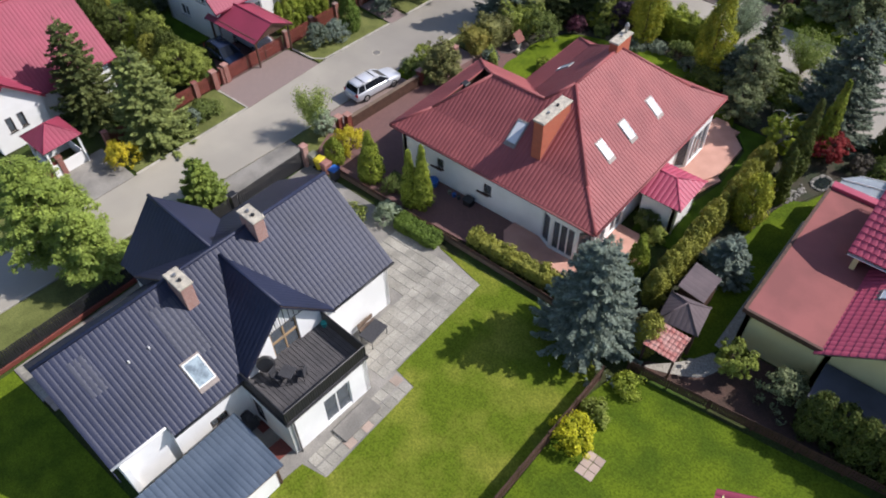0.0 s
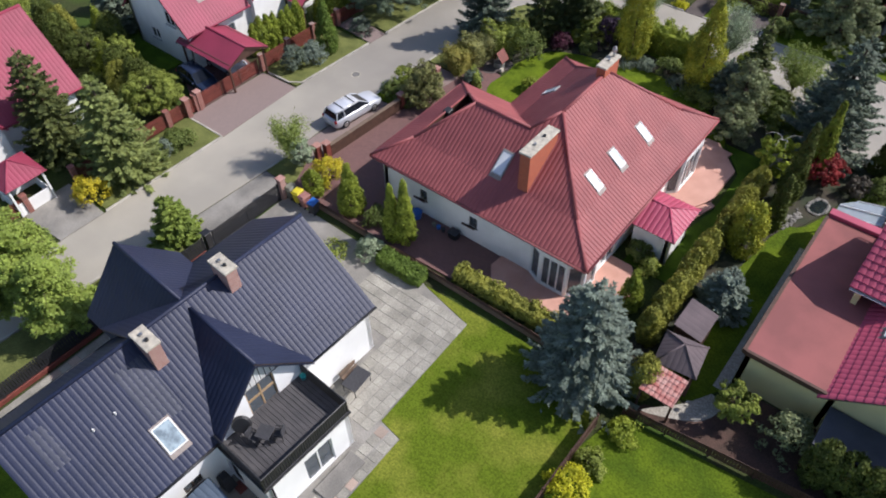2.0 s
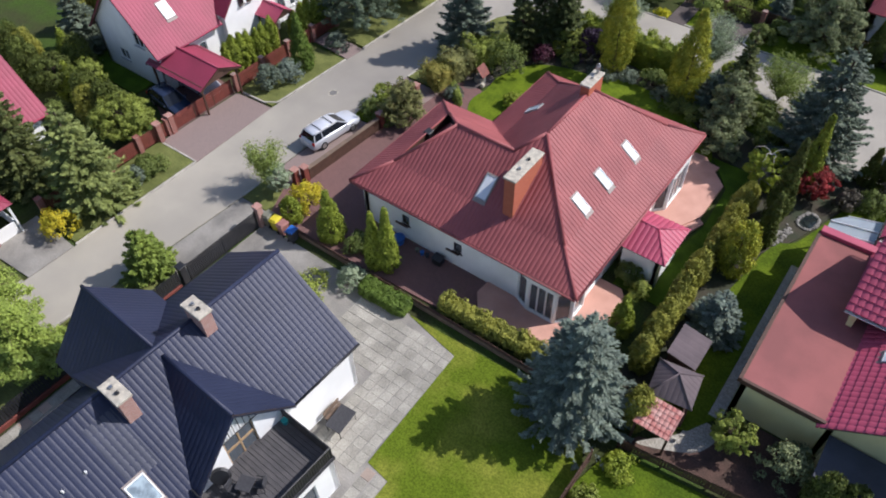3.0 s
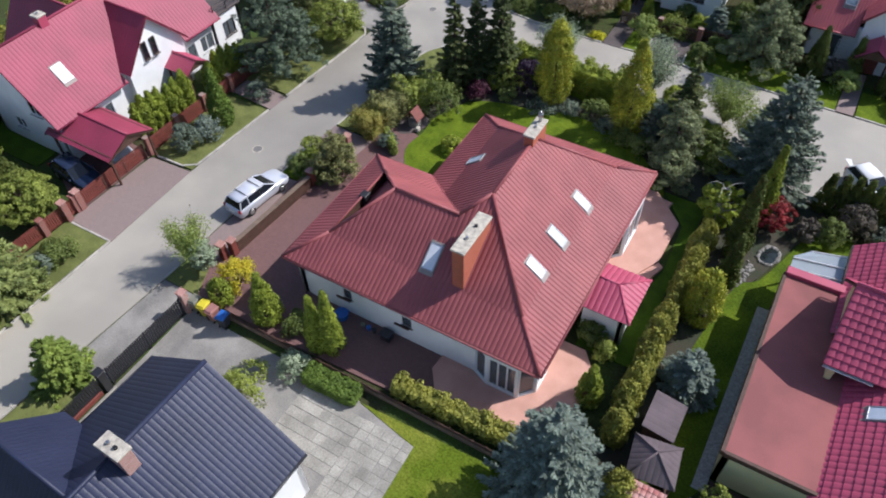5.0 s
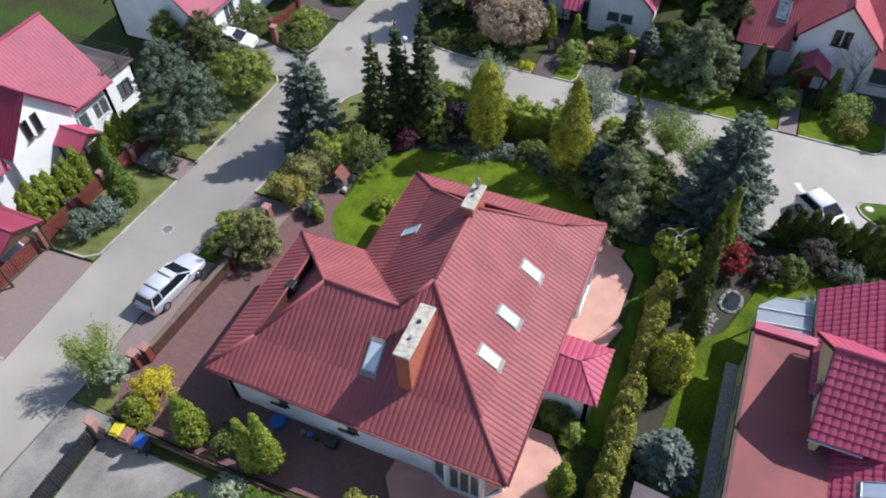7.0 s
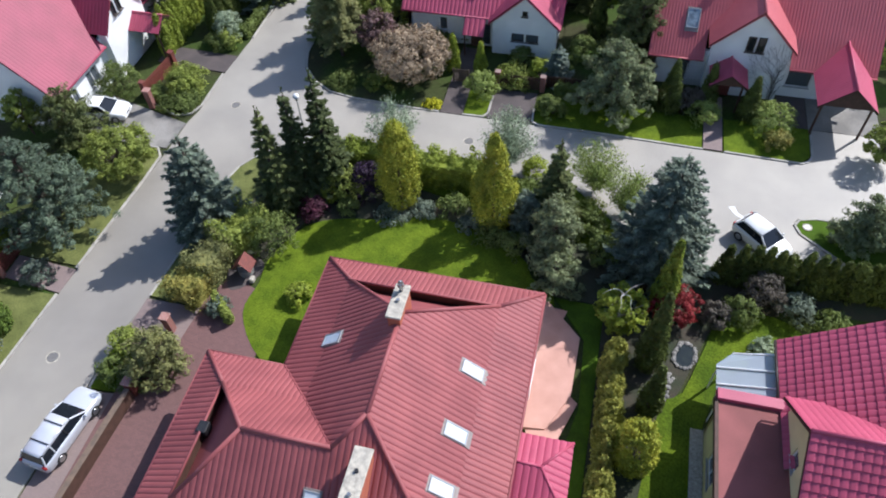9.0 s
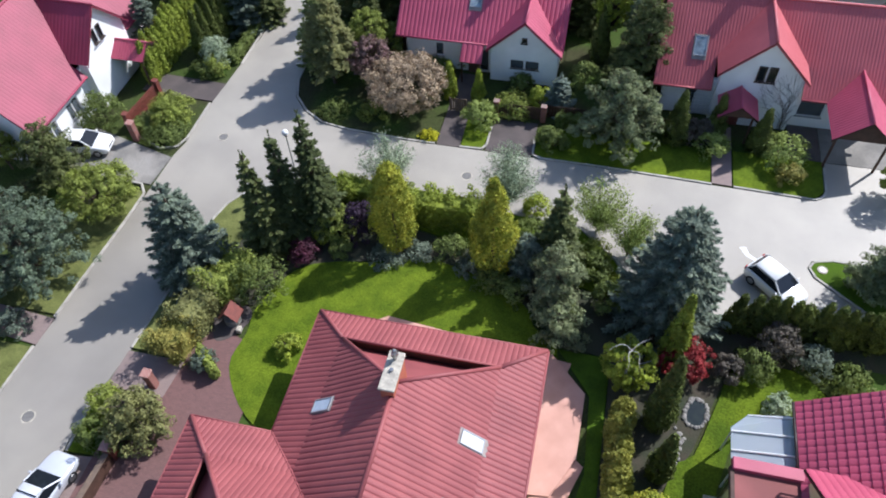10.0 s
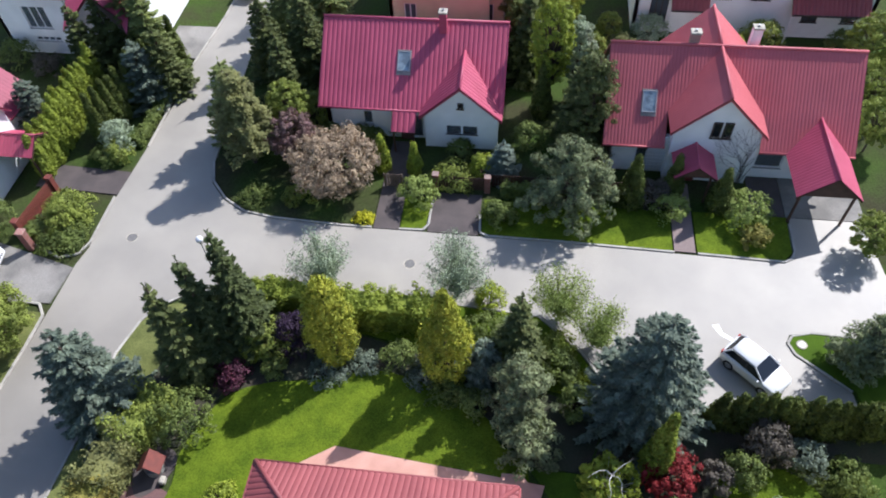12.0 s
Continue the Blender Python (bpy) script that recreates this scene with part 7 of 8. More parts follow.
        if estate:
            part("roof_rail", rod(bmesh.new(), (sg * 0.57, -1.75 * s, roof + 0.06), (sg * 0.58, 0.05 * s, roof + 0.06), 0.018, n=6), M["metal"], c)
        for y in (-1.42, 1.4):
            w = part("wheel", rod(bmesh.new(), (sg * 0.72, y * s, 0.32), (sg * 0.91, y * s, 0.32), 0.32, n=20), M["tyre"], c)
            part("rim", rod(bmesh.new(), (sg * 0.9, y * s, 0.32), (sg * 0.925, y * s, 0.32), 0.21, 0.19, 14), M["metal"], w)
        part("bumper", boxed(-0.7, 0.7, sg * 2.26 * s, sg * 2.36 * s, 0.36, 0.54, 0.04), paint, c)
    if estate:
        for y in (-1.3, -0.2):
            part("roof_bar", boxed(-0.6, 0.6, (y - 0.03) * s, (y + 0.03) * s, roof + 0.07, roof + 0.1, 0.01), M["dark"], c)
    part("rear_wiper", boxed(-0.3, 0.1, -2.13 * s, -2.1 * s, 1.1, 1.13), M["dark"], c)
    part("number_plate", boxed(-0.26, 0.26, -2.375 * s, -2.355 * s, 0.62, 0.73), M["plastic_white"], c, "white plate with a plain bar")
    part("grille", boxed(-0.4, 0.4, 2.3 * s, 2.345 * s, 0.5, 0.62, 0.01), M["dark"], c)
    c.matrix_basis = pose(*at, 0, 0, heading)
    return c


car("silver estate car with roof bars parked by the fence", (-36.75, 33.75, 0.01), -6, M["paint_silver"], 4.75, True, 1.5)
car("white hatchback parked across the asphalt bay", (-0.2, 54.85, 0), -134, M["paint_white"], 3.6, False, 1.42)
car("white hatchback parked on a driveway", (-48.3, 57.9, 0.02), -80, M["paint_white"], 3.9, False, 1.42)
car("dark blue car parked beside the carport", (-49.45, 28.9, 0.02), -96, M["paint_blue"], 4.3, False, 1.42)
car("silver car parked under the carport roof", (-49.6, 31.9, 0.02), -92, M["paint_silver"], 4.3, False, 1.42)
car("white car parked far up the road", (-39.0, 90.4, 0), -5, M["paint_white"], 4.2, False, 1.42)


# ---- fences and gates ----
def mesh_of(name, bm, mat):
    me = bpy.data.meshes.new(name)
    bm.to_mesh(me)
    bm.free()
    me.materials.append(mat)
    return me


def fence(label, p, q, h, board_mat, post_mat=None, gap=0.13, bay=2.2, plinth=None, pillars=False, name="fence"):
    """Upright boards on two rails between posts, on an optional plinth."""
    f = thing(name, label, "fence")
    p, q = Vector(p), Vector(q)
    d = (q - p).normalized()
    L = (q - p).length
    ang = math.degrees(math.atan2(d.y, d.x))
    z0 = 0.3 if plinth else 0.06
    if plinth:
        part("plinth", boxed(0, L, -0.1, 0.1, -0.05, 0.3, 0.02), plinth, f)
    for z in (z0 + 0.2, h - 0.2):
        part("rail", boxed(0, L, -0.05, -0.02, z - 0.035, z + 0.035), board_mat, f)
    me = mesh_of("board", boxed(-gap * 0.41, gap * 0.41, -0.015, 0.015, z0, h, 0.004), board_mat)
    n = int(L / gap)
    for i in range(n):
        share("board", me, f, Matrix.Translation(((i + 0.5) / n * L, 0.002, rng.uniform(-0.012, 0.012))))
    k = max(1, round(L / bay))
    w = 0.19 if pillars else 0.05
    me = mesh_of("post", boxed(-w, w, -w, w, -0.05, h + (0.15 if pillars else 0.05), 0.015), post_mat or board_mat)
    cap = mesh_of("post_cap", boxed(-w - 0.04, w + 0.04, -w - 0.04, w + 0.04, 0, 0.07, 0.02), M["concrete"] if not pillars else post_mat)
    for i in range(k + 1):
        po = share("post", me, f, Matrix.Translation((i / k * L, 0, 0)))
        if pillars:
            share("post_cap", cap, po, Matrix.Translation((0, 0, h + 0.15)))
    f.matrix_basis = pose(p.x, p.y, 0, 0, 0, ang)
    return f


def pillar(x, y, h, mat, label="brick gate pillar with a flat cap"):
    t = thing("gate_pillar", label, "pillar", (x, y, 0))
    part("shaft", boxed(x - 0.22, x + 0.22, y - 0.22, y + 0.22, -0.05, h, 0.015), mat, t)
    part("cap", boxed(x - 0.28, x + 0.28, y - 0.28, y + 0.28, h, h + 0.09, 0.025), M["dark"] if mat is M["dark"] else M["brick_pale"], t)


fence("black steel sliding gate beside a brick pillar", (-34.25, 18.0), (-34.15, 23.6), 1.5, M["dark"], gap=0.16, bay=2.8, name="gate")
pillar(-34.15, 23.95, 1.75, M["brick_pale"])
pillar(-34.3, 17.6, 1.6, M["dark"], "dark steel gate post")
fence("dark steel fence on a red brick plinth", (-34.5, -6), (-34.3, 17.2), 1.45, M["dark"], gap=0.16, bay=2.4, plinth=M["wood_red"])
lw = thing("garden_wall", "low brown board fence with a flat top rail", "wall", (-34.5, 32.8, 0), -3.5)
part("wall_body", boxed(-0.13, 0.13, -3.6, 3.6, -0.05, 0.95), M["wood"], lw).matrix_parent_inverse = Matrix()
part("coping", boxed(-0.17, 0.17, -3.65, 3.65, 0.95, 1.02, 0.015), M["wood_grey"], lw).matrix_parent_inverse = Matrix()
pillar(-34.75, 28.9, 1.3, M["wood_red"], "red-brown gate post")
pillar(-35.1, 28.3, 1.3, M["wood_red"], "red-brown gate post")
pillar(-34.2, 41.0, 1.4, M["brick"])
pillar(-34.3, 36.7, 1.3, M["wood_red"], "red-brown gate post")
fence("dark wire and board fence between two lawns", (-8.35, -6), (-8.0, 22.0), 1.3, M["wood"], M["wood"], gap=0.2, bay=2.5)
fence("brown board fence behind the lawn", (-7.2, 23.6), (9, 25.6), 0.85, M["wood"], M["wood"], gap=0.16)
fence("low brown board edging along the garden boundary", (-33.6, 24.75), (-9.6, 24.75), 0.55, M["wood"], M["wood"], gap=0.2, plinth=M["wood_grey"])
fence("red-brown board fence between brick pillars", (-46.95, 33.5), (-46.85, 45.4), 1.35, M["wood_red"], M["brick"], gap=0.16, bay=3.0, pillars=True)
fence("red-brown wooden driveway gate between brick pillars", (-46.95, 27.2), (-46.95, 33.0), 1.3, M["wood_red"], M["wood"], gap=0.16, name="gate")
fence("red-brown board fence between brick pillars", (-47.1, 15.9), (-46.95, 26.6), 1.3, M["wood_red"], M["brick"], gap=0.16, bay=3.0, pillars=True)
fence("red-brown board fence between brick pillars", (-47.4, -4), (-47.1, 12.2), 1.3, M["wood_red"], M["brick"], gap=0.16, bay=3.0, pillars=True)
pillar(-46.9, 26.9, 1.6, M["brick"])
pillar(-46.85, 25.7, 1.6, M["brick"])
fence("dark board fence before the cottage", (-19.4, 67.2), (-15.9, 67.2), 1.2, M["wood"], M["brick"], gap=0.16, bay=3.5, pillars=True)
fence("weathered wooden garden gate", (-22.9, 67.1), (-21.7, 67.1), 1.2, M["wood_grey"], gap=0.15, bay=1.2, name="gate")
fence("dark board fence behind shrubs", (-15.6, 67.7), (-5, 67.7), 1.1, M["wood"], gap=0.2)
fence("red-brown board fence between brick pillars", (-46.2, 60.6), (-45.8, 64.6), 1.3, M["wood_red"], M["wood_red"], gap=0.16, bay=4, pillars=True)
pillar(-45.2, 59.6, 1.6, M["brick"])


# ---- carports, porches and sheds ----
def carport(name, label, cat, at, rz, hw, half_len, ez, top, roof, posts=True, wave=0.24):
    c = thing(name, label, cat)
    for sg in (1, -1):
        roof_face(c, roof, [(sg * hw, -half_len, ez), (sg * hw, half_len, ez), (0, half_len, top), (0, -half_len, top)], wave=wave, amp=0.014)
        for sy in (1, -1):
            part("bargeboard", solid(bmesh.new(), [(0, sy * half_len, top - 0.02), (sg * hw, sy * half_len, ez - 0.02), (sg * hw, sy * half_len, ez - 0.2), (0, sy * half_len, top - 0.2)], (0, -sy * 0.04, 0)), M["wood"], c)
            if posts:
                part("post", boxed(sg * (hw - 0.35) - 0.07, sg * (hw - 0.35) + 0.07, sy * (half_len - 0.35) - 0.07, sy * (half_len - 0.35) + 0.07, 0, ez + 0.15, 0.01), M["wood"], c)
        part("beam", boxed(sg * (hw - 0.35) - 0.06, sg * (hw - 0.35) + 0.06, -half_len + 0.1, half_len - 0.1, ez + 0.02, ez + 0.18), M["wood"], c)
    part("gable_board", solid(bmesh.new(), [(-hw + 0.2, 0.12 - half_len, ez + 0.05), (hw - 0.2, 0.12 - half_len, ez + 0.05), (0, 0.12 - half_len, top - 0.12)], (0, 0.04, 0)), M["wood"], c, "dark boarded gable")
    ridge(c, roof, (0, -half_len, top), (0, half_len, top), 0.08)
    c.matrix_basis = pose(*at, 0, 0, rz)
    return c


carport("carport", "open timber carport with a red tile gable roof", "carport", (-49.3, 31.7, 0), 90, 2.1, 3.3, 2.5, 3.5, M["roof_magenta"])
carport("carport", "open timber carport with a crimson gable roof", "carport", (5.1, 68.9, 0), 0, 1.95, 3.1, 2.7, 4.4, M["roof_pink"])
carport("porch", "timber entrance porch with a crimson gable roof", "porch", (-2.65, 68.6, 0), 0, 1.35, 1.5, 2.4, 3.4, M["roof_pink"])
carport("porch", "entrance porch with a crimson tile roof", "porch", (-49.6, 40.9, 0), 90, 1.2, 1.4, 2.6, 3.4, M["roof_pink"])
carport("porch", "entrance porch with a crimson tile roof", "porch", (-48.2, 66.4, 0), 90, 1.3, 1.6, 2.7, 3.6, M["roof_pink"])


def pyramid(name, label, cat, at, w, d, ez, top, roof, wall_mat=None, rz=0.0):
    c = thing(name, label, cat)
    k = [(-w / 2, -d / 2, ez), (w / 2, -d / 2, ez), (w / 2, d / 2, ez), (-w / 2, d / 2, ez)]
    for i in range(4):
        roof_face(c, roof, [k[i], k[(i + 1) % 4], (0, 0, top)], wave=0.3, amp=0.012)
        ridge(c, roof, k[i], (0, 0, top), 0.05)
        x, y = k[i][0] * 0.82, k[i][1] * 0.82
        part("post", boxed(x - 0.07, x + 0.07, y - 0.07, y + 0.07, 0, ez + 0.12, 0.01), wall_mat or M["wood"], c)
    if wall_mat:
        for a, b in zip(range(4), (1, 2, 3, 0)):
            pa, pb = Vector(k[a][:2]) * 0.8, Vector(k[b][:2]) * 0.8
            wall(c, pa, pb, 0, 1.0, wall_mat, thick=0.08)
    c.matrix_basis = pose(*at, 0, 0, rz)
    return c


pyramid("porch", "white porch with a hipped crimson tile roof", "porch", (-48.3, 12.8, 0), 3.2, 3.0, 2.5, 3.6, M["roof_magenta"], M["white"])
pyramid("gazebo", "small gazebo with a dark shingled pyramid roof", "gazebo", (-6.2, 27.45, 0), 2.35, 2.35, 2.1, 3.1, M["felt_dark"], M["wood"], 8)
s = thing("shed", "low garden shed with a dark felt roof", "shed", (-6.7, 30.6, 0))
roof_face(s, M["felt_dark"], [(-7.4, 28.9, 2.3), (-7.4, 31.2, 2.3), (-5.7, 31.2, 2.0), (-5.7, 28.9, 2.0)], wave=0.4, amp=0.008)
part("wall", boxed(-7.3, -5.8, 29.0, 31.1, 0, 2.0), M["wood"], s)
s = thing("wood_store", "lean-to store with a faded clay tile roof", "shed", (-6.1, 25.2, 0))
roof_face(s, M["tile_old"], [(-7.05, 24.4, 1.75), (-5.1, 24.4, 1.75), (-5.1, 26.1, 2.15), (-7.05, 26.1, 2.15)], wave=0.26, amp=0.04, step=0.3, lift=0.03)
part("wall", boxed(-6.95, -5.2, 25.9, 26.0, 0, 2.0), M["wood"], s)
for x in (-6.95, -5.2):
    part("post", boxed(x - 0.06, x + 0.06, 24.5, 24.62, 0, 1.75), M["wood"], s)
s = thing("carport", "lean-to carport with a ribbed grey-blue steel roof", "carport", (-18.5, 4, 0))
roof_face(s, M["roof_grey"], [(-20.6, 0.6, 2.55), (-20.6, 7.0, 2.55), (-16.7, 6.8, 2.2), (-17.0, 0.5, 2.2)], wave=0.32, amp=0.03, lift=0)
part("wall", boxed(-17.25, -17.1, 0.9, 6.4, 0, 2.15), M["white"], s)
part("wall", boxed(-20.2, -17.3, 0.9, 1.05, 0, 2.2), M["white"], s)
part("beam", boxed(-20.3, -17.0, 6.55, 6.68, 2.05, 2.18), M["wood"], s)
for x in (-20.2, -17.15):
    part("post", boxed(x - 0.06, x + 0.06, 6.5, 6.62, 0, 2.15), M["wood"], s)

# ---- patio slabs ----
patio = thing("patio", "worn grey concrete slabs round the house", "paving", (-20, 14, 0), kind="structure")
grey_me = mesh_of("slab", boxed(-0.292, 0.292, -0.292, 0.292, -0.02, 0.022, 0.008), M["slab"])
red_me = mesh_of("slab", boxed(-0.292, 0.292, -0.292, 0.292, -0.02, 0.022, 0.008), M["slab_red"])


def slabs(x0, x1, y0, y1, red=0.0, skip=None):
    nx, ny = round((x1 - x0) / 0.6), round((y1 - y0) / 0.6)
    for i in range(nx):
        for j in range(ny):
            x, y = x0 + (i + 0.5) * (x1 - x0) / nx, y0 + (j + 0.5) * (y1 - y0) / ny
            if skip and skip(x, y):
                continue
            share("slab", red_me if rng.uniform() < red else grey_me, patio, pose(x, y, rng.uniform(-0.004, 0.004), rng.uniform(-0.4, 0.4), rng.uniform(-0.4, 0.4), 0))


slabs(-17.1, -15.7, 8.2, 15.0, 0.2)
slabs(-20.5, -17.3, 14.3, 23.2)
slabs(-24.6, -20.5, 19.4, 23.2)
slabs(-34.0, -29.8, 1.3, 11.0, 0.3)
slabs(-34.0, -31.6, 15.6, 17.9)
step = thing("door_step", "low concrete step before the terrace door", "step", (-16.9, 11, 0))
part("slab", boxed(-17.25, -16.2, 10.2, 12.9, 0, 0.16, 0.02), M["slab_floor"], step)
sq = thing("paved_square", "small square of red paving slabs in the lawn", "paving", (-5.65, 17.3, 0), 0)
for i in range(2):
    for j in range(3):
        share("slab", red_me, sq, Matrix.LocRotScale((-5.9 + i * 0.5, 16.8 + j * 0.5, 0.045), None, (0.8, 0.8, 1)))
plate("gravel_patch", [(-6.6, 24.4), (-4.9, 25.0), (-3.6, 25.9), (-3.2, 27.4), (-4.8, 27.6), (-4.9, 26.2)], -0.07, 0.02, M["gravel"], "pale gravel patch", 3)


# ---- small things ----
def bin_thing(x, y, body, lid, label):
    t = thing("wheelie_bin", label, "bin", group="bins by the gate")
    part("bin_body", loft([[(0.2, -0.24, 0.06), (0.2, 0.24, 0.06), (-0.2, 0.24, 0.06), (-0.2, -0.24, 0.06)], [(0.28, -0.34, 1.0), (0.28, 0.34, 1.0), (-0.28, 0.34, 1.0), (-0.28, -0.34, 1.0)]]), body, t)
    part("lid", loft([[(0.31, -0.38, 1.0), (0.31, 0.36, 1.0), (-0.31, 0.36, 1.0), (-0.31, -0.38, 1.0)], [(0.24, -0.3, 1.1), (0.24, 0.28, 1.1), (-0.24, 0.28, 1.1), (-0.24, -0.3, 1.1)]]), lid, t)
    part("handle", rod(bmesh.new(), (-0.25, 0.38, 0.98), (0.25, 0.38, 0.98), 0.02, n=6), body, t)
    for sx in (1, -1):
        part("wheel", rod(bmesh.new(), (sx * 0.2, 0.24, 0.1), (sx * 0.26, 0.24, 0.1), 0.1, n=12), M["tyre"], t)
    t.matrix_basis = pose(x, y, 0, 0, 0, 185 + rng.uniform(-8, 8))


bin_thing(-33.7, 24.3, M["plastic_olive"], M["plastic_olive"], "grey olive wheelie bin by the fence")
bin_thing(-33.0, 24.3, M["plastic_yellow"], M["plastic_yellow"], "yellow wheelie bin by the fence")
bin_thing(-32.3, 24.25, M["plastic_brown"], M["plastic_brown"], "pinkish brown wheelie bin by the fence")
bin_thing(-31.4, 24.2, M["textile"], M["plastic_blue"], "dark wheelie bin with a blue lid")
for x, y in ((-40.28, 37.76), (-20.26, 60.57), (-38.86, 61.06)):
    m = thing("manhole_cover", "round dark iron manhole cover in the road", "manhole", (x, y, 0), group="manholes")
    part("rim", rod(bmesh.new(), (x, y, -0.02), (x, y, 0.006), 0.42, n=28), M["concrete"], m)
    part("cover", rod(bmesh.new(), (x, y, -0.02), (x, y, 0.012), 0.33, n=28), M["manhole"], m)
lp = thing("street_lamp", "white globe street lamp on a grey pole", "lamp", (-31.7, 57.75, 0))
part("pole", rod(bmesh.new(), (-31.7, 57.75, 0), (-31.7, 57.75, 4.4), 0.06, 0.04, 10), M["frame_grey"], lp)
bm = bmesh.new()
bmesh.ops.create_icosphere(bm, subdivisions=3, radius=0.22, matrix=Matrix.Translation((-31.7, 57.75, 4.6)))
part("globe", bm, M["plastic_white"], lp, "white round lamp globe", True)
part("collar", rod(bmesh.new(), (-31.7, 57.75, 4.32), (-31.7, 57.75, 4.44), 0.1, 0.07, 12), M["dark"], lp)
pond = thing("garden_pond", "small dark pond with a ring of stones", "pond", (-4.4, 45.4, 0))
ring_pts = [(-4.55 + 0.58 * math.cos(a) * (1 + 0.18 * math.sin(2 * a)), 45.6 + 0.85 * math.sin(a)) for a in np.linspace(0, 2 * math.pi, 24, endpoint=False)]
part("water", prism(bmesh.new(), ring_pts, -0.05, 0.045), M["water"], pond)
bm = bmesh.new()
bmesh.ops.create_icosphere(bm, subdivisions=1, radius=0.2)
for v in bm.verts:
    v.co *= rng.uniform(0.8, 1.2)
    v.co.z *= 0.7
stone_me = mesh_of("stone", bm, M["stone"])
for i, (x, y) in enumerate(ring_pts):
    share("stone", stone_me, pond, Matrix.LocRotScale((x + rng.uniform(-0.05, 0.05), y, 0.05), Euler((0, 0, rng.uniform(0, 6))), (rng.uniform(0.45, 0.85),) * 3))
for i in range(34):
    f = i / 33
    st = share("stone", stone_me, pond, Matrix.LocRotScale((-5.3 - 0.6 * f + rng.uniform(-0.3, 0.3), 44.3 - 2.0 * f + rng.uniform(-0.3, 0.3), 0.04), Euler((0, 0, rng.uniform(0, 6))), (rng.uniform(0.4, 0.8),) * 3))
wl = thing("garden_well", "small wooden garden well with a steep board roof", "garden ornament", (-31.5, 46.0, 0), 25)
for sg in (1, -1):
    part("roof_board", solid(bmesh.new(), [(-31.5, 45.5, 1.5), (-31.5, 46.5, 1.5), (-31.5 + sg * 0.62, 46.5, 0.75), (-31.5 + sg * 0.62, 45.5, 0.75)], (0, 0, -0.05)), M["wood_red"], wl)
    part("post", boxed(-31.5 + sg * 0.4 - 0.05, -31.5 + sg * 0.4 + 0.05, 45.95, 46.05, 0, 0.95), M["wood"], wl)
part("well_ring", rod(bmesh.new(), (-31.5, 46, 0), (-31.5, 46, 0.5), 0.48, n=16), M["stone"], wl, "pale stone ring")
part("pedestal", boxed(-31.0, -30.7, 45.2, 45.6, 0, 0.35, 0.05), M["concrete"], wl)


def chair(x, y, z, rz, label):
    c = thing("garden_chair", label, "chair", group="balcony chairs")
    part("seat", boxed(-0.24, 0.24, -0.24, 0.24, 0.4, 0.45, 0.015), M["textile"], c)
    part("backrest", boxed(-0.24, 0.24, 0.22, 0.27, 0.45, 0.95, 0.02), M["textile"], c)
    for sx in (1, -1):
        part("armrest", boxed(sx * 0.27 - 0.025, sx * 0.27 + 0.025, -0.22, 0.24, 0.62, 0.66, 0.01), M["dark"], c)
        for sy in (1, -1):
            part("leg", rod(bmesh.new(), (sx * 0.22, sy * 0.22, 0), (sx * 0.22, sy * 0.22, 0.42), 0.02, n=6), M["dark"], c)
    c.matrix_basis = pose(x, y, z, 0, 0, rz)


def table(x, y, z, w, d, h, mat, label, rz=0):
    c = thing("garden_table", label, "table")
    part("tabletop", boxed(-w / 2, w / 2, -d / 2, d / 2, h - 0.04, h, 0.012), mat, c)
    for sx in (1, -1):
        for sy in (1, -1):
            part("leg", rod(bmesh.new(), (sx * (w / 2 - 0.08), sy * (d / 2 - 0.08), 0), (sx * (w / 2 - 0.08), sy * (d / 2 - 0.08), h - 0.04), 0.025, n=6), M["dark"], c)
    c.matrix_basis = pose(x, y, z, 0, 0, rz)


DECK = 3.19
chair(-19.1, 10.4, DECK, -60, "dark garden chair on the balcony")
chair(-19.9, 9.5, DECK, 100, "dark garden chair on the balcony")
table(-19.55, 9.95, DECK, 0.75, 0.75, 0.7, M["textile"], "small dark table on the balcony", 20)
tub = thing("plant_pot", "teal plastic pot on the balcony", "pot", (-20.6, 13.4, DECK))
part("pot", rod(bmesh.new(), (-20.6, 13.4, DECK), (-20.6, 13.4, DECK + 0.3), 0.13, 0.18, 14), M["teal"], tub)
dish = thing("satellite_dish", "dark round satellite dish beside the gable", "satellite dish", (-20.75, 9.4, 3.9))
part("reflector", rod(bmesh.new(), (-20.65, 9.5, 4.0), (-20.55, 9.42, 4.06), 0.5, 0.42, 20), M["dark"], dish)
part("bracket", rod(bmesh.new(), (-21.0, 9.7, 3.6), (-20.6, 9.45, 4.0), 0.03, n=6), M["metal"], dish)
table(-19.7, 16.0, 0.03, 1.0, 1.5, 0.72, M["textile"], "dark metal garden table on the patio", 5)
bench = thing("garden_bench", "weathered garden bench beside the table", "bench", (-20.35, 16.2, 0.03))
part("seat", boxed(-20.55, -20.3, 15.6, 16.8, 0.42, 0.47), M["wood_grey"], bench)
part("backrest", boxed(-20.62, -20.57, 15.6, 16.8, 0.5, 0.85), M["wood_grey"], bench)
for y in (15.7, 16.7):
    part("leg", boxed(-20.6, -20.32, y - 0.03, y + 0.03, 0.03, 0.42), M["dark"], bench)
for x, y, w, d, rz in ((-18.6, 7.7, 0.95, 1.1, -4), (-20.3, 8.3, 0.7, 1.1, -4)):
    rg = thing("door_mat", "dark red doormat on the paving", "mat")
    part("mat", boxed(-w / 2, w / 2, -d / 2, d / 2, 0, 0.025, 0.008), M["wood_red"], rg)
    rg.matrix_basis = pose(x, y, 0.03, 0, 0, rz)
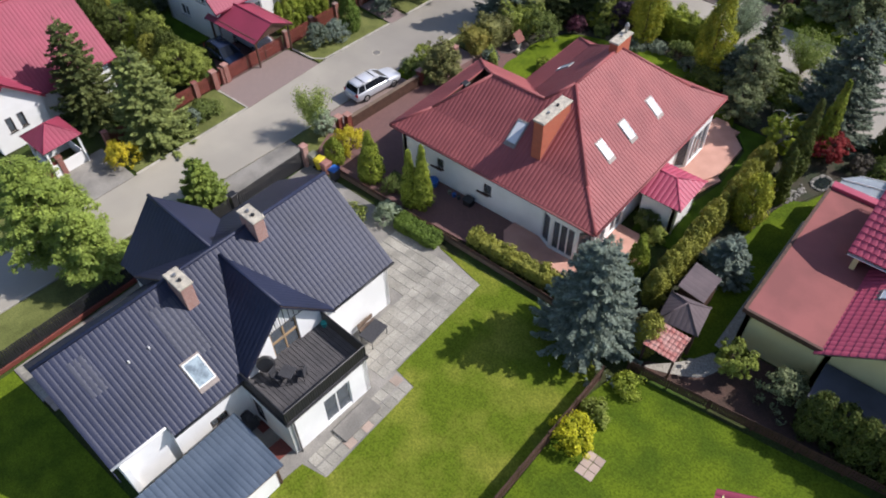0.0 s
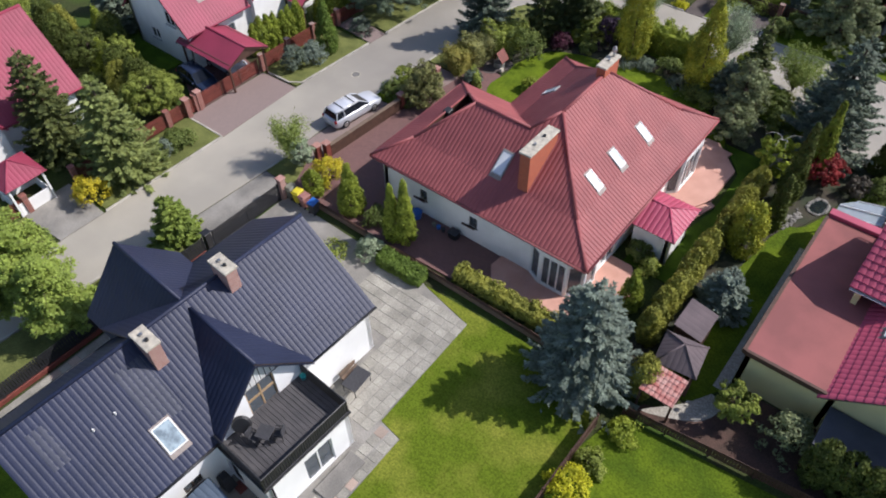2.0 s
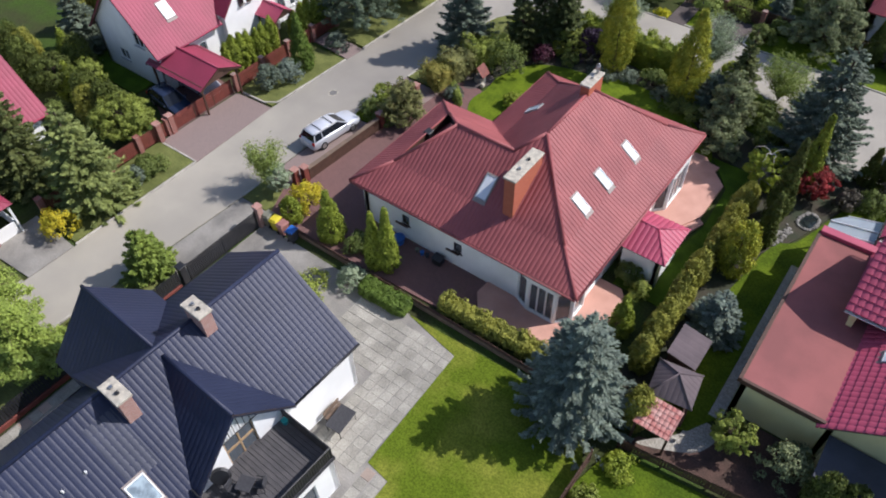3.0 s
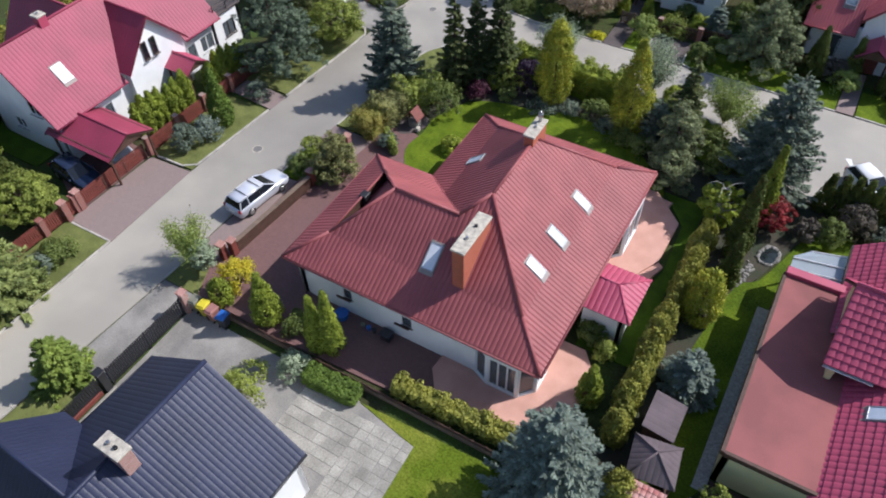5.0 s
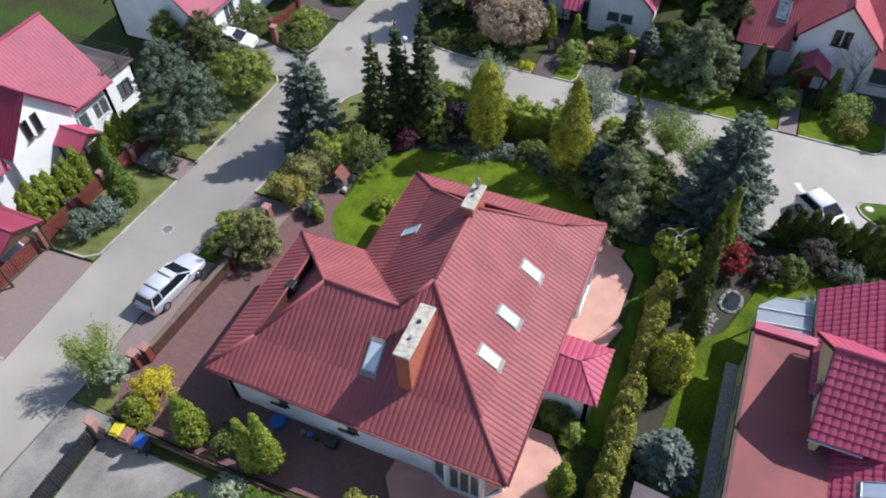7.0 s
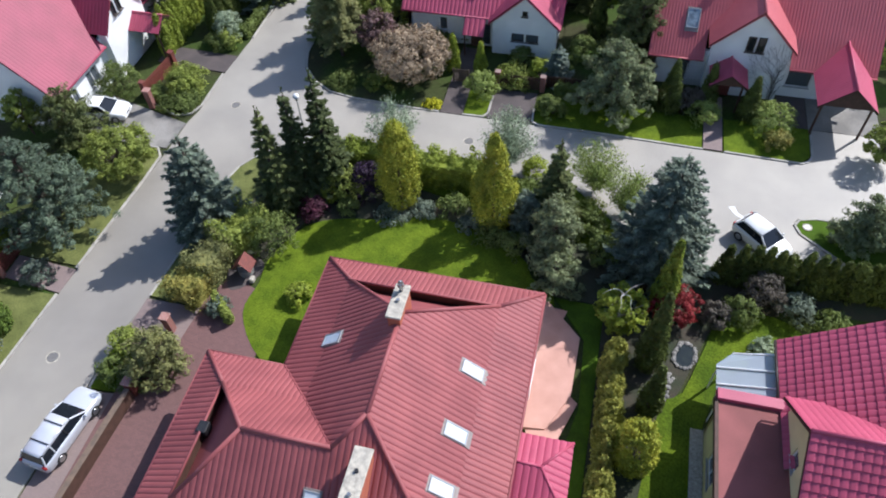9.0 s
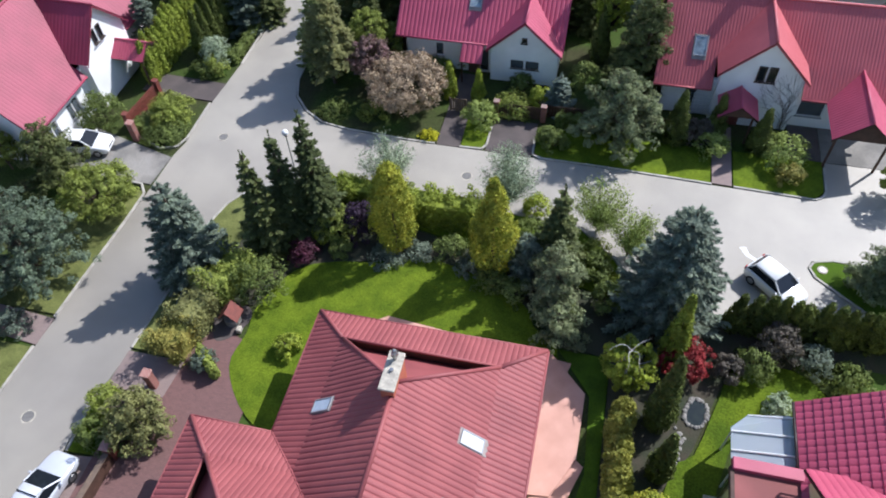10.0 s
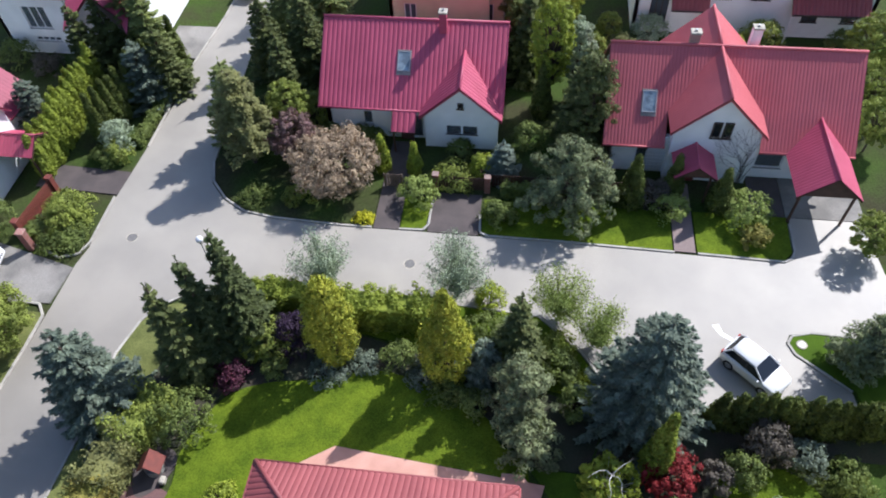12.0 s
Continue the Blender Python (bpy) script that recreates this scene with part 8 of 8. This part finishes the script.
bq = thing("barbecue", "black covered barbecue under the eaves", "barbecue", (-20.9, 7.7, 0))
part("cover", loft([[(-21.3, 7.4, 0.05), (-20.5, 7.4, 0.05), (-20.5, 8.0, 0.05), (-21.3, 8.0, 0.05)], [(-21.25, 7.42, 0.9), (-20.55, 7.42, 0.9), (-20.55, 7.95, 0.9), (-21.25, 7.95, 0.9)], [(-21.1, 7.5, 1.1), (-20.7, 7.5, 1.1), (-20.7, 7.85, 1.1), (-21.1, 7.85, 1.1)]]), M["textile"], bq)
tb = thing("water_tub", "blue plastic tub by the house wall", "tub", (-25.6, 28.15, 0))
part("tub", rod(bmesh.new(), (-25.6, 28.15, 0.014), (-25.6, 28.15, 0.5), 0.34, 0.42, 18), M["plastic_blue"], tb)
part("handle", rod(bmesh.new(), (-25.95, 27.85, 0.52), (-25.3, 28.5, 0.52), 0.03, n=6), M["plastic_blue"], tb)
bx = thing("storage_box", "dark plastic storage box by the house wall", "box", (-22.4, 28.2, 0))
part("box_body", boxed(-22.75, -22.1, 27.95, 28.5, 0.014, 0.5, 0.04), M["dark"], bx)
part("lid", boxed(-22.8, -22.05, 27.9, 28.55, 0.5, 0.57, 0.03), M["textile"], bx)
for k, (x, col) in enumerate(((-23.7, "plastic_blue"), (-23.3, "textile"), (-24.1, "plastic_olive"))):
    bg = thing("bucket", "small bucket by the house wall", "bucket", (x, 28.2, 0), group="buckets by the wall")
    part("bucket_body", rod(bmesh.new(), (x, 28.2, 0.014), (x, 28.2, 0.3), 0.11, 0.15, 12), M[col], bg)
disc = thing("road_drain", "round pale drain cover beside the kerbed island", "drain", (2.55, 56.85, 0.05))
part("ring", rod(bmesh.new(), (2.75, 56.85, 0.04), (2.75, 56.85, 0.09), 0.3, n=20), M["concrete"], disc)
part("grate", rod(bmesh.new(), (2.75, 56.85, 0.09), (2.75, 56.85, 0.1), 0.18, n=16), M["frame"], disc)
ml = thing("road_marking", "worn white painted parking line", "marking", (-1.4, 57.2, 0), kind="structure")
part("line", prism(bmesh.new(), [(-2.1, 57.75), (-1.7, 57.85), (-1.5, 57.3), (-0.75, 56.75), (-0.85, 56.6), (-1.7, 57.1)], 0.0, 0.006), M["plastic_white"], ml)
# a bare climber spreading over the front gable of the long red-roofed house
cl = thing("climbing_plant", "bare grey climbing plant spreading over the white gable", "climber", (0.7, 69.3, 0))
for i in range(9):
    bm = bmesh.new()
    todo = [(Vector((0.75 + rng.uniform(-0.15, 0.15), 69.38, 0.0)), rng.uniform(1.2, 1.95), 0.022, 0)]
    while todo:
        p, a, w, k = todo.pop()
        q = p + Vector((math.cos(a) * 0.5, 0, math.sin(a) * 0.5))
        if q.x > 1.35 or q.x < -1.6 or q.z > 5.1 - 0.5 * abs(q.x - 0.3):
            continue
        rod(bm, p, q, w, w * 0.85, 4)
        if k < 11:
            todo.append((q, a + rng.normal(0, 0.22), w * 0.93, k + 1))
            if rng.uniform() < 0.3:
                todo.append((q, a + rng.choice((-0.7, 0.7)), w * 0.7, k + 2))
    part("stem", bm, M["twig"], cl)
# lattice screen beside the porch
la = thing("trellis", "white lattice screen against the house wall", "trellis", (-4.8, 69.9, 0))
for k in range(6):
    part("slat", boxed(-5.5 + k * 0.28, -5.44 + k * 0.28, 70.0, 70.03, 0.2, 2.0), M["frame"], la)
    part("slat", boxed(-5.5, -4.04, 69.97, 70.0, 0.3 + k * 0.32, 0.36 + k * 0.32), M["frame"], la)
gr = thing("garage", "flat-roofed pale yellow garage with a dark roof", "garage", (4.5, 28, 0))
part("flat_roof", boxed(1.15, 8.6, 26.4, 29.0, 2.3, 2.45, 0.02), M["felt_blue"], gr, "dark blue-grey felt roof")
wall(gr, (1.3, 26.5), (8.4, 26.5), 0, 2.3, M["yellow"])
wall(gr, (1.3, 28.9), (1.3, 26.5), 0, 2.3, M["yellow"])
dr = thing("front_door", "dark red-brown front door under the porch", "door", (-2.65, 69.3, 0))
part("door_leaf", boxed(-3.2, -2.15, 69.3, 69.4, 0.02, 2.1, 0.01), M["wood_red"], dr)
part("handle", rod(bmesh.new(), (-2.3, 69.25, 1.0), (-2.3, 69.25, 1.2), 0.02, n=6), M["dark"], dr)
